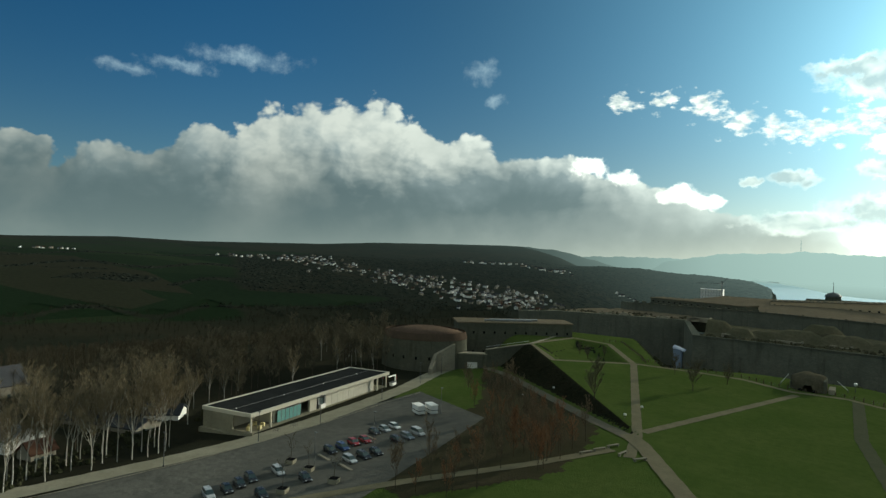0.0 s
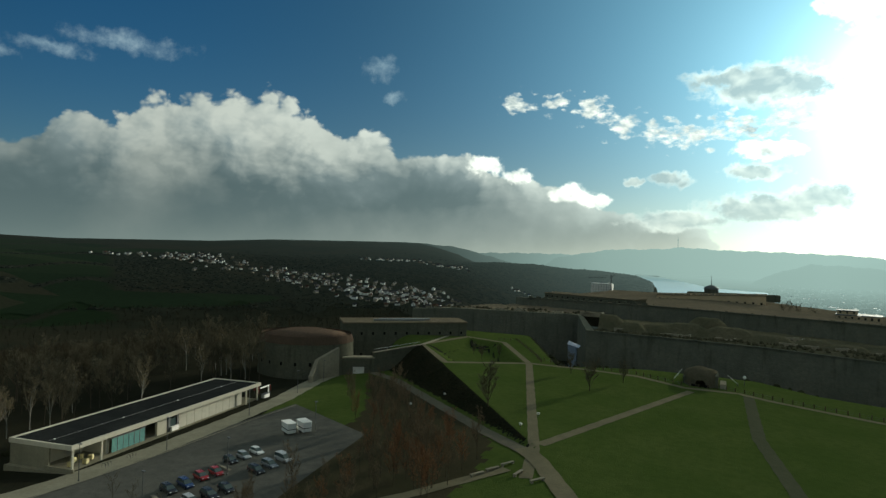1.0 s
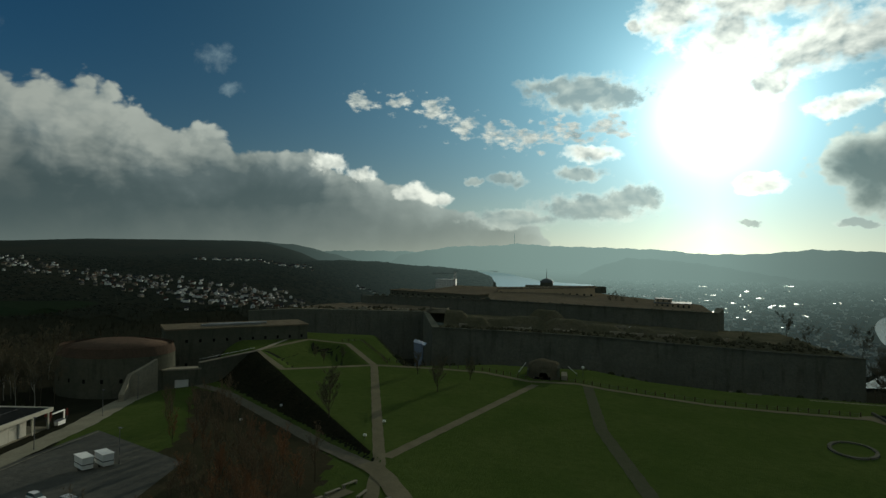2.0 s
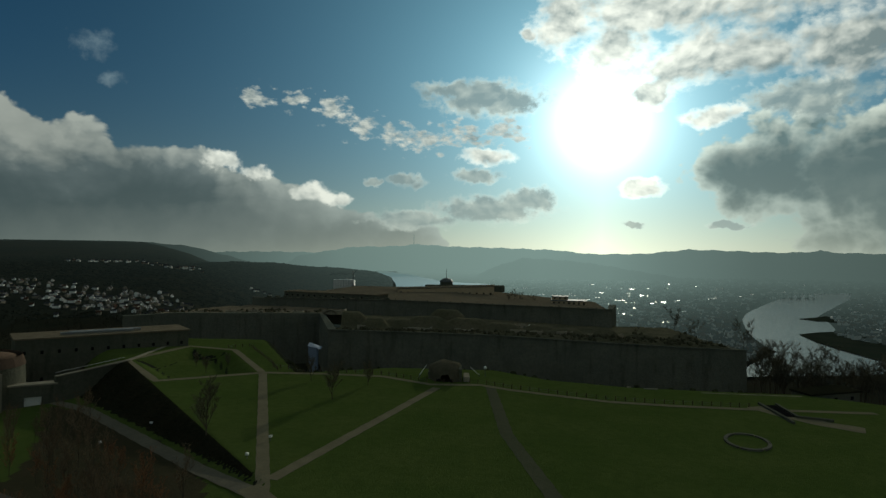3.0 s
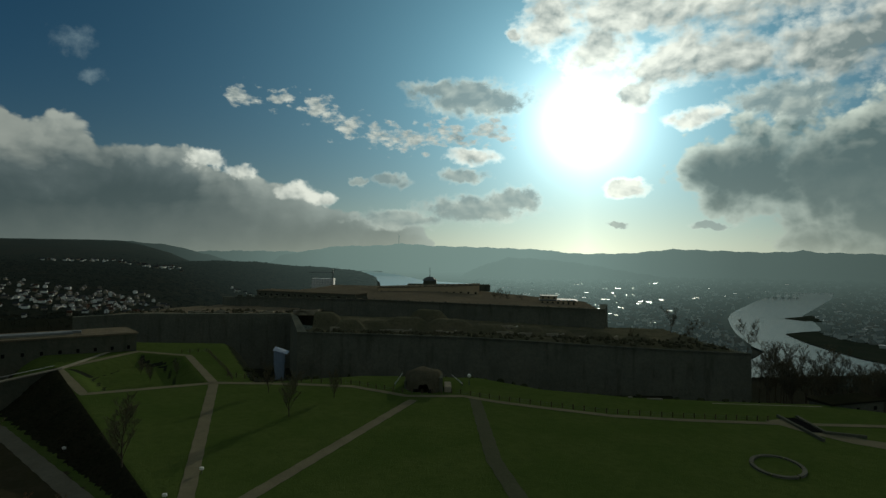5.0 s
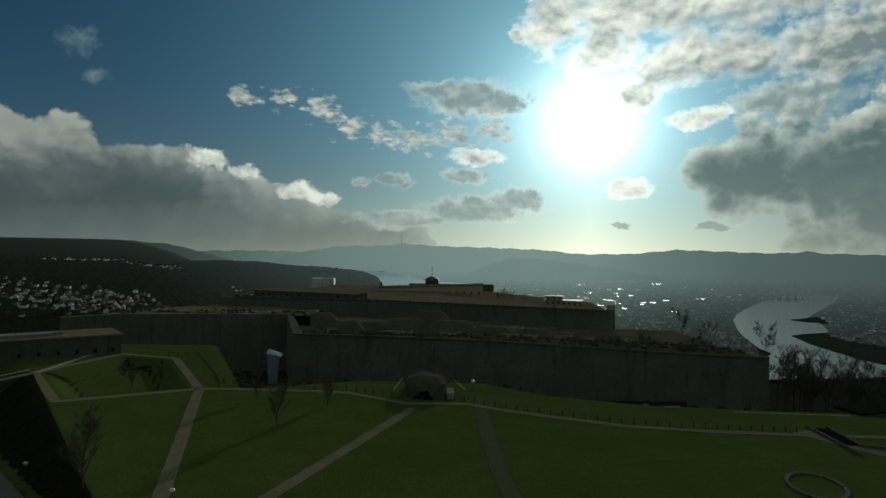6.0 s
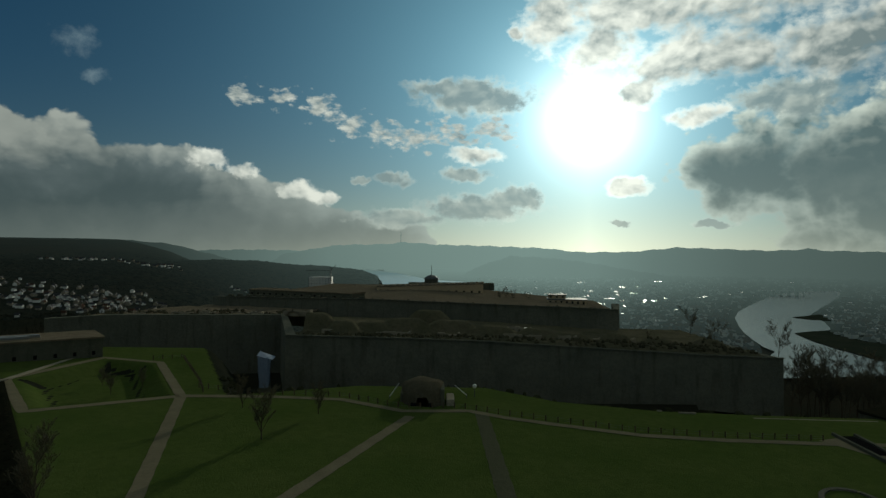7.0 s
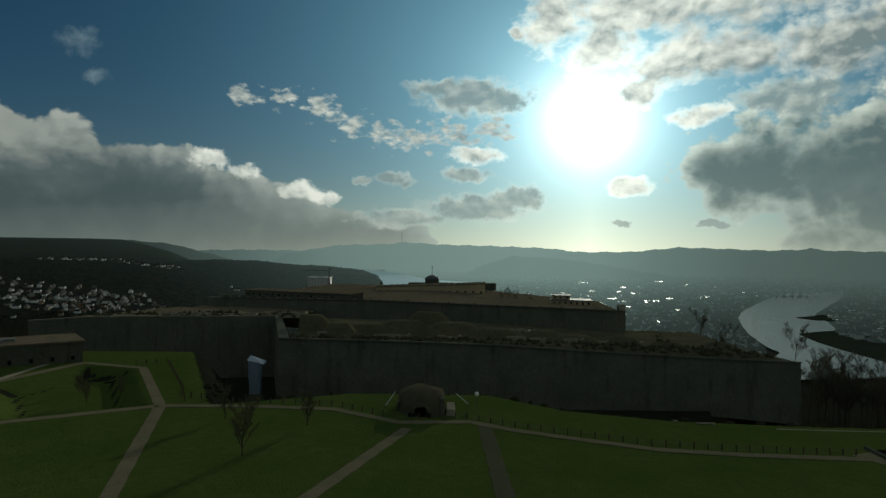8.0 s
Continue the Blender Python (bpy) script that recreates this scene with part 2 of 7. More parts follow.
# ---------------------------------------------------------------- materials
def material(name, colours, scale=1.0, rough=0.9, bump=0.3, bump_scale=None, metal=0.0, spec=0.4, island=0.0, far=0.0, detail=6.0):
    """A surface of two or three colours mixed at two scales, in metres of the object, with fine relief."""
    m = bpy.data.materials.new(name)
    m.use_nodes = True
    g = Graph(m.node_tree)
    p = g.node("ShaderNodeTexCoord").outputs["Object"]
    coarse, fine = g.noise(p, 0.23 / scale, detail, 0.6), g.noise(p, 2.1 / scale, detail, 0.65)
    c = g.mix(g.step(coarse, 0.3, 0.7), colours[0], colours[1])
    c = g.mix(g.m("MULTIPLY", g.step(fine, 0.35, 0.75), 0.6), c, colours[-1])
    if island:
        r = g.node("ShaderNodeNewGeometry").outputs["Random Per Island"]
        k = g.m("ADD", 1.0 - island, g.m("MULTIPLY", r, 2 * island))
        s = g.v("SCALE", c)
        g.put(s.node.inputs["Scale"], k)
        c = s
    relief = None
    if bump:
        n = g.node("ShaderNodeBump")
        n.inputs["Strength"].default_value = bump
        n.inputs["Distance"].default_value = 0.25 * scale
        g.put(n.inputs["Height"], g.noise(p, bump_scale or 3.0 / scale, 4, 0.7))
        relief = n.outputs[0]
    if spec <= 0.2 and rough > 0.8:                # matt surfaces: turf, bark, rubble
        b = g.node("ShaderNodeBsdfDiffuse")
        g.put(b.inputs["Color"], c)
        b.inputs["Roughness"].default_value = 0.6
    else:
        b = g.node("ShaderNodeBsdfPrincipled")
        g.put(b.inputs["Base Color"], c)
        g.put(b.inputs["Roughness"], g.m("ADD", rough - 0.08, g.m("MULTIPLY", fine, 0.16), clamp=True))
        b.inputs["Metallic"].default_value = metal
        b.inputs["Specular IOR Level"].default_value = spec
    if relief:
        g.put(b.inputs["Normal"], relief)
    shader = b.outputs[0]
    # far: haze painted over the surface as emission
    if far:
        shader = painted_haze(g, shader, far)
    g.tree.links.new(shader, g.node("ShaderNodeOutputMaterial").inputs[0])
    return m


GRASS = material("lawn_grass", [(0.063, 0.094, 0.023), (0.082, 0.108, 0.030), (0.048, 0.074, 0.019)], 4.0, 1.0, 0.35, 2.0, spec=0.02)


# how bright the painted-on haze glows against each bearing; it thickens with distance
HAZE_GLOW = [(-80, .016), (-60, .022), (-45, .030), (-32, .050), (-24, .085), (-17, .17), (-10, .28), (-3, .33), (8, .38), (14, .36), (19, .27), (26, .185), (36, .14), (60, .12)]


def painted_haze(g, shader, thick=1.0):
    """Paints the far distance's haze over a backdrop's own surface, as emission growing with distance."""
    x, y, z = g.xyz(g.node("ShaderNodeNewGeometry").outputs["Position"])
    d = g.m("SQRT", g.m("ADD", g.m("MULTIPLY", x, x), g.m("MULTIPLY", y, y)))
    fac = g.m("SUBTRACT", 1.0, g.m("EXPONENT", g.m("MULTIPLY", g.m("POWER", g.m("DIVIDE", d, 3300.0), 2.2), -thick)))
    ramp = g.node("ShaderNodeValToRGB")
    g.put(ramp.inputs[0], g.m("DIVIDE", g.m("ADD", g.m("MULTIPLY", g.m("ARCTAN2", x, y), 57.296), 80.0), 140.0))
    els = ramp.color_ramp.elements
    while len(els) < len(HAZE_GLOW):
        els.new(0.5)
    for e, (az, v) in zip(els, HAZE_GLOW):
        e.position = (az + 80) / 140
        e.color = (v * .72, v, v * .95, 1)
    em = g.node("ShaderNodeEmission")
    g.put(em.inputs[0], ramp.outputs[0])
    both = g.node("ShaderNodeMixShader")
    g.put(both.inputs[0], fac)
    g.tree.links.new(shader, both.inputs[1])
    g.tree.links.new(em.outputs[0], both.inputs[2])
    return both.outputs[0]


def land_material(name, far=0.0):
    """Winter woods and fields on the slopes, streets and gardens on the plain by the rivers."""
    m = bpy.data.materials.new(name)
    m.use_nodes = True
    g = Graph(m.node_tree)
    p = g.node("ShaderNodeTexCoord").outputs["Object"]
    x, y, z = g.xyz(p)
    mid, fine = g.noise(p, 0.02, 5, 0.6), g.noise(p, 0.11, 5, 0.7)
    wide = g.noise(p, 0.004, 4, 0.5)
    # woods and fields darkened: the valley's cloud shadow is put into their colour
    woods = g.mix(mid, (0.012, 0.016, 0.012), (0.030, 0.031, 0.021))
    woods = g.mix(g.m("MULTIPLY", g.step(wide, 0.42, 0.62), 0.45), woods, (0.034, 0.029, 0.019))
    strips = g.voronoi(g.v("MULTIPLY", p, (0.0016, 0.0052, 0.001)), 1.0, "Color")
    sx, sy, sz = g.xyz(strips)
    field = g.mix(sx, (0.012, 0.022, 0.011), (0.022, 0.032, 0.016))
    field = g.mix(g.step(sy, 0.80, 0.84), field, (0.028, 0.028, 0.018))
    at = g.node("ShaderNodeAttribute", attribute_name="field").outputs["Fac"]
    c = g.mix(g.step(g.m("ADD", at, g.m("MULTIPLY", g.m("SUBTRACT", mid, 0.5), 0.5)), 0.35, 0.65), woods, field)
    town = g.mix(g.step(mid, 0.35, 0.7), (0.026, 0.036, 0.032), (0.062, 0.066, 0.056))
    plain = g.m("MULTIPLY", g.step(g.m("DIVIDE", x, g.m("MAXIMUM", y, 1.0)), -0.22, -0.08), g.step(y, 700.0, 1100.0))
    c = g.mix(plain, c, town)
    s = g.v("SCALE", c)
    g.put(s.node.inputs["Scale"], g.m("ADD", 0.55, g.m("MULTIPLY", fine, 0.9)))
    b = g.node("ShaderNodeBsdfDiffuse")
    g.put(b.inputs["Color"], s)
    b.inputs["Roughness"].default_value = 0.6
    n = g.node("ShaderNodeBump")
    n.inputs["Strength"].default_value, n.inputs["Distance"].default_value = 0.2, 4.0
    g.put(n.inputs["Height"], fine)
    g.put(b.inputs["Normal"], n.outputs[0])
    g.tree.links.new(painted_haze(g, b.outputs[0], far) if far else b.outputs[0], g.node("ShaderNodeOutputMaterial").inputs[0])
    return m


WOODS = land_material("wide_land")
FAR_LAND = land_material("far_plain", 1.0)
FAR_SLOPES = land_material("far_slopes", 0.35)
PATH_M = material("gravel_path", [(0.165, 0.148, 0.096), (0.205, 0.182, 0.118), (0.130, 0.117, 0.076)], 1.0, 0.95, 0.3, spec=0.1)
TRACK = material("worn_track", [(0.135, 0.124, 0.094), (0.170, 0.155, 0.116), (0.108, 0.100, 0.076)], 1.5, 0.95, 0.3, spec=0.1)
WORN = material("worn_turf", [(0.084, 0.088, 0.054), (0.098, 0.100, 0.064), (0.070, 0.078, 0.044)], 2.0, 1.0, 0.3, spec=0.02)
ASPHALT = material("asphalt", [(0.095, 0.094, 0.082), (0.140, 0.135, 0.115), (0.074, 0.074, 0.066)], 5.0, 0.95, 0.2, spec=0.03)
CONCRETE = material("concrete_slab", [(0.247, 0.229, 0.166), (0.312, 0.289, 0.215), (0.202, 0.185, 0.135)], 1.5, 0.9, 0.2, spec=0.1)
STONE = material("fort_stone", [(0.100, 0.104, 0.078), (0.135, 0.132, 0.100), (0.078, 0.083, 0.062)], 2.5, 0.95, 0.6, 0.8, spec=0.2)
RIVER = material("river_water", [(0.03, 0.045, 0.045), (0.04, 0.05, 0.045), (0.03, 0.04, 0.04)], 20, 0.16, 0.06, 0.08, spec=0.3)
# the far water's bright sky shine is put into a pale metallic colour
RIVER_FAR = material("far_river_painted_shine", [(0.66, 0.72, 0.70), (0.70, 0.74, 0.71), (0.62, 0.68, 0.66)], 20, 0.35, 0.0, metal=0.85, spec=0.5, far=0.25)
# the hills' haze is glow painted on through far
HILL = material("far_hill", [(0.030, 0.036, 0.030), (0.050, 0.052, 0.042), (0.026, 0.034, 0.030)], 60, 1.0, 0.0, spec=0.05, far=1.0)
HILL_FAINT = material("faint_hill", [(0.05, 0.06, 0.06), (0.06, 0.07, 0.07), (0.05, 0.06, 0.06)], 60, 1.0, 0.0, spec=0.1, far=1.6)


# ---------------------------------------------------------------- mesh helpers
def link_mesh(name, bm, mat, parent=None, smooth=False):
    me = bpy.data.meshes.new(name)
    bm.to_mesh(me)
    bm.free()
    for mt in (mat if isinstance(mat, (list, tuple)) else [mat]):
        me.materials.append(mt)
    if smooth:
        for p in me.polygons:
            p.use_smooth = True
    ob = new(name, me)
    if parent:
        ob.parent = parent
    return ob


def part(name, bm, mat, parent, label="", smooth=False):
    ob = link_mesh(name, bm, mat, parent, smooth)
    return tagged(ob, label) if label else ob


def grid_mesh(name, xs, ys, height, mat, smooth=True):
    """A sheet over a grid of places, from arrays X, Y and the height function."""
    z = height(xs, ys)
    n, k = xs.shape
    verts = np.stack([xs, ys, z], -1).reshape(-1, 3)
    i = np.arange(n * k).reshape(n, k)
    faces = np.stack([i[:-1, :-1], i[:-1, 1:], i[1:, 1:], i[1:, :-1]], -1).reshape(-1, 4)
    me = bpy.data.meshes.new(name)
    me.from_pydata(verts.tolist(), [], faces.tolist())
    me.materials.append(mat)
    me.polygons.foreach_set("use_smooth", [smooth] * len(faces))
    return new(name, me)


def sstep(x, a, b):
    t = np.clip((x - a) / (b - a), 0, 1)
    return t * t * (3 - 2 * t)


def waves(x, y, scale, seed=0.0):
    """Cheap rolling relief, -1 to 1."""
    u, v = x / scale + seed, y / scale - 1.7 * seed
    return (np.sin(u + 1.3 * np.sin(v * 0.7)) + np.sin(1.9 * v + 0.9 * np.cos(1.3 * u)) + 0.5 * np.sin(3.1 * u - 2.3 * v + seed)) / 2.5


# ---------------------------------------------------------------- the lie of the land
CREST_A, CREST_B = (-31.0, 100.0), (-106.0, 199.0)
EDGE = [(-300, 262), (-122, 256), (-82.5, 267), (-51, 197), (-20, 217), (16, 223), (34, 210), (60, 205), (88, 206), (121, 209), (150, 196), (190, 150), (260, 40)]
DITCH = -19.0
MID_D = [0, 300, 600, 1000, 1500, 2000, 3000, 3800, 4300, 4900]
MID_Z = [-8, -40, -100, -114, -115, -115, -106, -84, -66, -42]
LEFT_D = [0, 300, 600, 1000, 1300, 1500, 1700, 2000, 2300, 2900]
LEFT_Z = [-8, -34, -52, -70, -58, -38, -24, -2, 14, 26]
SKYLINE_AZ = [-110, -69, -62, -56, -51, -45, -40, -33, -28, -26, -23, -21, -19, -16]
SKYLINE = [0.010, 0.008, 0.012, 0.009, 0.0105, 0.012, 0.017, 0.0185, 0.019, 0.018, 0.014, 0.005, -0.004, -0.02]
SPUR_AZ = [-36, -28, -19.3, -16, -12.4, -9.6, -7.3, -6.2, -5.5, -5.2, -4.9]
SPUR_Z = [-20, -6, 17, 10, -7, -12, -20, -33, -48, -90, -115]


HOLLOW = [(-60.5, 195), (-84, 236), (-103, 239), (-109, 203), (-85.5, 174.5)]


def plateau(x, y):
    return -0.043 * x


def lower(x, y):
    return 1.3 + 0.0763 * np.maximum(x + 29, -110) + 0.0117 * (np.minimum(y, 230) - 100)


def park_z(x, y):
    """The park's lawn, the bank along its crest and the lower ground with the car park."""
    ax, ay = CREST_A
    dx, dy = CREST_B[0] - ax, CREST_B[1] - ay
    n = math.hypot(dx, dy)
    along = ((x - ax) * dx + (y - ay) * dy) / n
    side = ((ax - x) * dy + (y - ay) * dx) / n           # over 0 on the lower side
    bank = np.clip(0.125 * along, 0.5, 22)
    t = sstep(side, 0, bank)
    hi, lo = plateau(x, y), lower(x, y)
    z = np.where(along > 0, hi + (np.minimum(lo, hi) - hi) * t, np.minimum(hi, lo))
    # a hollow with steep sides inside the five-sided path
    deep = np.full(np.shape(x), 1e9)
    for (x0, y0), (x1, y1) in zip(HOLLOW, HOLLOW[1:] + HOLLOW[:1]):
        ex, ey = x1 - x0, y1 - y0
        deep = np.minimum(deep, ((y1 - y) * ex - (x1 - x) * ey) * -1 / math.hypot(ex, ey))
    return z - 3.0 * sstep(deep, 1.6, 9.0)


def past_edge(x, y):
    """How far a place lies beyond the park's outer edge (under 0: inside)."""
    best = np.full(np.shape(x), 1e9)
    inside = np.ones(np.shape(x), bool)
    for (x0, y0), (x1, y1) in zip(EDGE, EDGE[1:]):
        dx, dy = x1 - x0, y1 - y0
        t = np.clip(((x - x0) * dx + (y - y0) * dy) / (dx * dx + dy * dy), 0, 1)
        best = np.minimum(best, np.hypot(x - x0 - t * dx, y - y0 - t * dy))
    ex, ey = np.array(EDGE).T
    limit = np.interp(x, ex, ey)
    over = (y > limit) | (x > 262)
    return np.where(over, best, -best)


def land_z(x, y):
    x, y = np.asarray(x, float), np.asarray(y, float)
    d = np.hypot(x, y)
    az = np.degrees(np.arctan2(x, y))
    zl, zm = np.interp(d, LEFT_D, LEFT_Z), np.interp(d, MID_D, MID_Z)
    top = 40 + 3600 * np.interp(az, SKYLINE_AZ, SKYLINE)
    rise = sstep(d, 2500, 3600) * (1 - 0.4 * sstep(d, 3650, 4500))
    zl = zl + (top - zl) * rise
    zl = zl + waves(x, y, 110, 1.0) * 2.5 * sstep(d, 500, 1100) * (1 - rise) + waves(x, y, 230, 2.0) * 9 * sstep(d, 800, 2500) * (1 - rise)
    w = sstep(az, -27, -11)
    far = zl * (1 - w) + zm * w
    spur = np.interp(az, SPUR_AZ, SPUR_Z) + waves(x, y, 90, 3.0) * 4
    far = np.maximum(far, far + (spur - far) * np.exp(-((d - 2700) / 520) ** 2) * sstep(az, -38, -24) * (1 - sstep(az, -5.3, -4.9)))
    over = past_edge(x, y)
    near = park_z(x, y)
    dy = np.maximum(y - 235, 0)
    ditch_z = np.where(az > 20, DITCH - 0.10 * np.maximum(over - 20, 0), DITCH)
    drop = sstep(over, 0.0, 22.0)
    mid = near * (1 - drop) + ditch_z * drop
    out = sstep(d, 330, 620)
    west = sstep(-x, 150, 330)                       # the wooded slope behind the pavilion
    mid = mid * (1 - west) + np.minimum(mid, -6 - 0.1 * (-x - 150)) * west
    return mid * (1 - out) + far * out


def field_mask(x, y):
    """1 on open fields, 0 in woods."""
    d, az = np.hypot(x, y), np.degrees(np.arctan2(x, y))
    west = (1 - sstep(az, -56, -50)) * sstep(d, 900, 1050) * (1 - sstep(d, 3000, 3200))
    hedge = sstep(np.abs(np.sin(d / 118.0 + 0.6 * np.sin(az * 0.6))), 0.12, 0.30)
    glades = sstep(waves(x, y, 260, 5.0), 0.42, 0.6) * sstep(d, 900, 1300) * (1 - sstep(d, 2600, 2900)) * (1 - sstep(az, -40, -34))
    return np.clip(np.maximum(west * hedge * sstep(waves(x, y, 150, 7.0), -0.75, -0.5), glades), 0, 1)


def build_ground():
    rings = np.concatenate([np.linspace(4, 330, 110), np.geomspace(334, 4900, 90)])
    az = np.radians(np.concatenate([np.linspace(-86, 60, 340), np.linspace(63, 271, 50)]))
    az = np.append(az, az[0] + 2 * np.pi)
    r, a = np.meshgrid(rings, az, indexing="ij")
    x, y = r * np.sin(a), r * np.cos(a)
    ob = grid_mesh("ground", x, y, land_z, WOODS)
    ob.data.attributes.new("field", "FLOAT", "POINT").data.foreach_set("value", field_mask(x, y).reshape(-1).astype(np.float32))
    return tagged(ob, "winter woods and fields running to the horizon, cloud shade painted in", "ground", kind="structure")


build_ground()


def lawn_mesh():
    xs, ys = np.meshgrid(np.linspace(-130, 200, 340), np.linspace(-60, 270, 340), indexing="ij")
    z = park_z(xs, ys) + 0.06
    keep = (past_edge(xs, ys) < 1.5) & (xs > np.interp(ys, [-60, 0, 60, 105, 130, 158, 180], [-118, -118, -110, -112, -124, -130, -140]))
    me = bpy.data.meshes.new("lawn")
    n, k = xs.shape
    i = np.arange(n * k).reshape(n, k)
    faces = np.stack([i[:-1, :-1], i[1:, :-1], i[1:, 1:], i[:-1, 1:]], -1).reshape(-1, 4)
    faces = faces[keep.reshape(-1)[faces].all(1)]
    z = np.where(past_edge(xs, ys) > 0, land_z(xs, ys) + 0.06, z)
    me.from_pydata(np.stack([xs, ys, z], -1).reshape(-1, 3).tolist(), [], faces.tolist())
    me.materials.append(GRASS)
    me.polygons.foreach_set("use_smooth", [True] * len(faces))
    return tagged(new("lawn", me), "short green winter lawn on the plateau", "lawn", kind="structure")


lawn_mesh()


def strip(name, points, width, mat, label, lift=0.12, step=2.0, height=park_z, kind="structure"):
    """A ribbon of ground cover along a line, laid on the land."""
    pts = [Vector((*p, 0)) for p in points]
    line = []
    for a, b in zip(pts, pts[1:]):
        n = max(1, int((b - a).length / step))
        line += [a.lerp(b, i / n) for i in range(n)]
    line.append(pts[-1])
    bm = bmesh.new()
    rows = []
    cross = 4
    for i, p in enumerate(line):
        d = (line[min(i + 1, len(line) - 1)] - line[max(i - 1, 0)]).normalized()
        s = Vector((d.y, -d.x, 0))
        w = width * (1 + 0.05 * math.sin(i * 1.7))
        row = []
        for j in range(cross + 1):
            q = p + s * w * (j / cross - 0.5)
            row.append(bm.verts.new((q.x, q.y, float(height(q.x, q.y)) + lift)))
        rows.append(row)
    for r0, r1 in zip(rows, rows[1:]):
        for j in range(cross):
            bm.faces.new((r0[j], r0[j + 1], r1[j + 1], r1[j]))
    return tagged(link_mesh(name, bm, mat, smooth=True), label, "path", kind=kind)


strip("path_1", [(-28, 82), (-31.5, 100), (-60.5, 195), (-84, 236), (-103, 239), (-109, 203), (-85.5, 174.5), (-60.5, 195)], 2.5, PATH_M, "gravel path across the lawn")
strip("path_2", [(-31, 103), (-4, 187)], 2.5, PATH_M, "gravel path running diagonally over the lawn", 0.14)
strip("path_3", [(-60.5, 195), (-40, 199), (-22, 200), (-6, 191.5), (10, 195), (19, 190), (31, 186), (48, 181), (66, 180.5), (92, 182), (130, 186)], 2.6, PATH_M, "gravel path beside the post fence", 0.16)
strip("path_4", [(13, 193), (13.5, 140), (20, 90), (30, 20)], 3.2, WORN, "worn dull strip across the lawn", 0.13)
strip("path_5", [(-129, 188), (-118, 180), (-103, 169), (-75, 140), (-47, 111), (-33, 98)], 3.4, TRACK, "dark worn track along the foot of the bank", 0.2)
strip("path_7", [(-34, 100), (-28, 92), (-10, 62), (10, 30)], 4.0, PATH_M, "wide gravel path leading from the crossing", 0.21)


# near-black scrub colour that also carries the bank's shade
BANK_M = material("shaded_bank", [(0.018, 0.020, 0.012), (0.028, 0.026, 0.016), (0.012, 0.014, 0.009)], 2.0, 1.0, 0.7, 1.2, spec=0.02)


def bank_cover():
    """The steep slope below the crest path, its shade painted into a dark cover."""
    (ax, ay), (bx, by) = CREST_A, CREST_B
    n = math.hypot(bx - ax, by - ay)
    ux, uy = (bx - ax) / n, (by - ay) / n
    a, t = np.meshgrid(np.linspace(6, n + 6, 220), np.linspace(0.02, 0.99, 24), indexing="ij")
    side = t * np.clip(0.125 * a, 0.5, 22) * (1 + 0.05 * np.sin(a * .9))
    x, y = ax + ux * a - uy * side, ay + uy * a + ux * side
    tagged(grid_mesh("bank", x, y, lambda u, v: park_z(u, v) + 0.22, BANK_M), "steep bank overgrown with heather, its shade painted in", "bank", kind="structure")


bank_cover()

# ---------------------------------------------------------------- leaf litter under the young trees
LITTER_M = material("leaf_litter", [(0.046, 0.043, 0.025), (0.064, 0.053, 0.033), (0.036, 0.038, 0.020)], 2.0, 1.0, 0.5, 1.5, spec=0.02)
LITTER = [(-119, 178), (-97, 164), (-75, 142), (-46, 113), (-40, 98), (-37, 80), (-38, 62), (-56, 40), (-68, 44), (-74, 66), (-77, 88), (-86, 116), (-98, 141)]


def litter_mesh():
    xs, ys = np.meshgrid(np.arange(-123, -30, 0.9), np.arange(36, 184, 0.9), indexing="ij")
    px, py = xs + 1.6 * waves(xs, ys, 2.2, 1.0), ys + 1.6 * waves(xs, ys, 2.6, 3.0)
    inside = np.zeros(xs.shape, bool)
    for (x0, y0), (x1, y1) in zip(LITTER, LITTER[1:] + LITTER[:1]):
        inside ^= ((y0 > py) != (y1 > py)) & (px < (x1 - x0) * (py - y0) / (y1 - y0 + 1e-9) + x0)
    n, k = xs.shape
    i = np.arange(n * k).reshape(n, k)
    faces = np.stack([i[:-1, :-1], i[1:, :-1], i[1:, 1:], i[:-1, 1:]], -1).reshape(-1, 4)
    faces = faces[inside.reshape(-1)[faces].all(1)]
    used, flat = np.unique(faces, return_inverse=True)
    verts = np.stack([xs, ys, park_z(xs, ys) + 0.10], -1).reshape(-1, 3)[used]
    me = bpy.data.meshes.new("leaf_litter")
    me.from_pydata(verts.tolist(), [], flat.reshape(-1, 4).tolist())
    me.materials.append(LITTER_M)
    me.polygons.foreach_set("use_smooth", [True] * len(me.polygons))
    tagged(new("ground_litter", me), "brown leaf litter under the young trees", "ground", kind="structure")


litter_mesh()


def wall_run(name, pts, thick, mat, label, category="fortress wall"):
    """A run of wall: (x, y, z_bottom, z_top) along its front."""
    bm = bmesh.new()
    rows = []
    for i, (x, y, z0, z1) in enumerate(pts):
        a, b = pts[max(i - 1, 0)], pts[min(i + 1, len(pts) - 1)]
        d = Vector((b[0] - a[0], b[1] - a[1], 0)).normalized()
        s = Vector((-d.y, d.x, 0)) * thick
        rows.append([bm.verts.new(v) for v in ((x - s.x * .06, y - s.y * .06, z0), (x, y, z1), (x + s.x, y + s.y, z1), (x + s.x, y + s.y, z0))])
    for r0, r1 in zip(rows, rows[1:]):
        for j in range(4):
            k = (j + 1) % 4
            bm.faces.new((r0[j], r1[j], r1[k], r0[k]))
    bm.faces.new(rows[0][::-1])
    bm.faces.new(rows[-1])
    bmesh.ops.recalc_face_normals(bm, faces=bm.faces)
    return tagged(link_mesh(name, bm, mat), label, category, kind="structure")


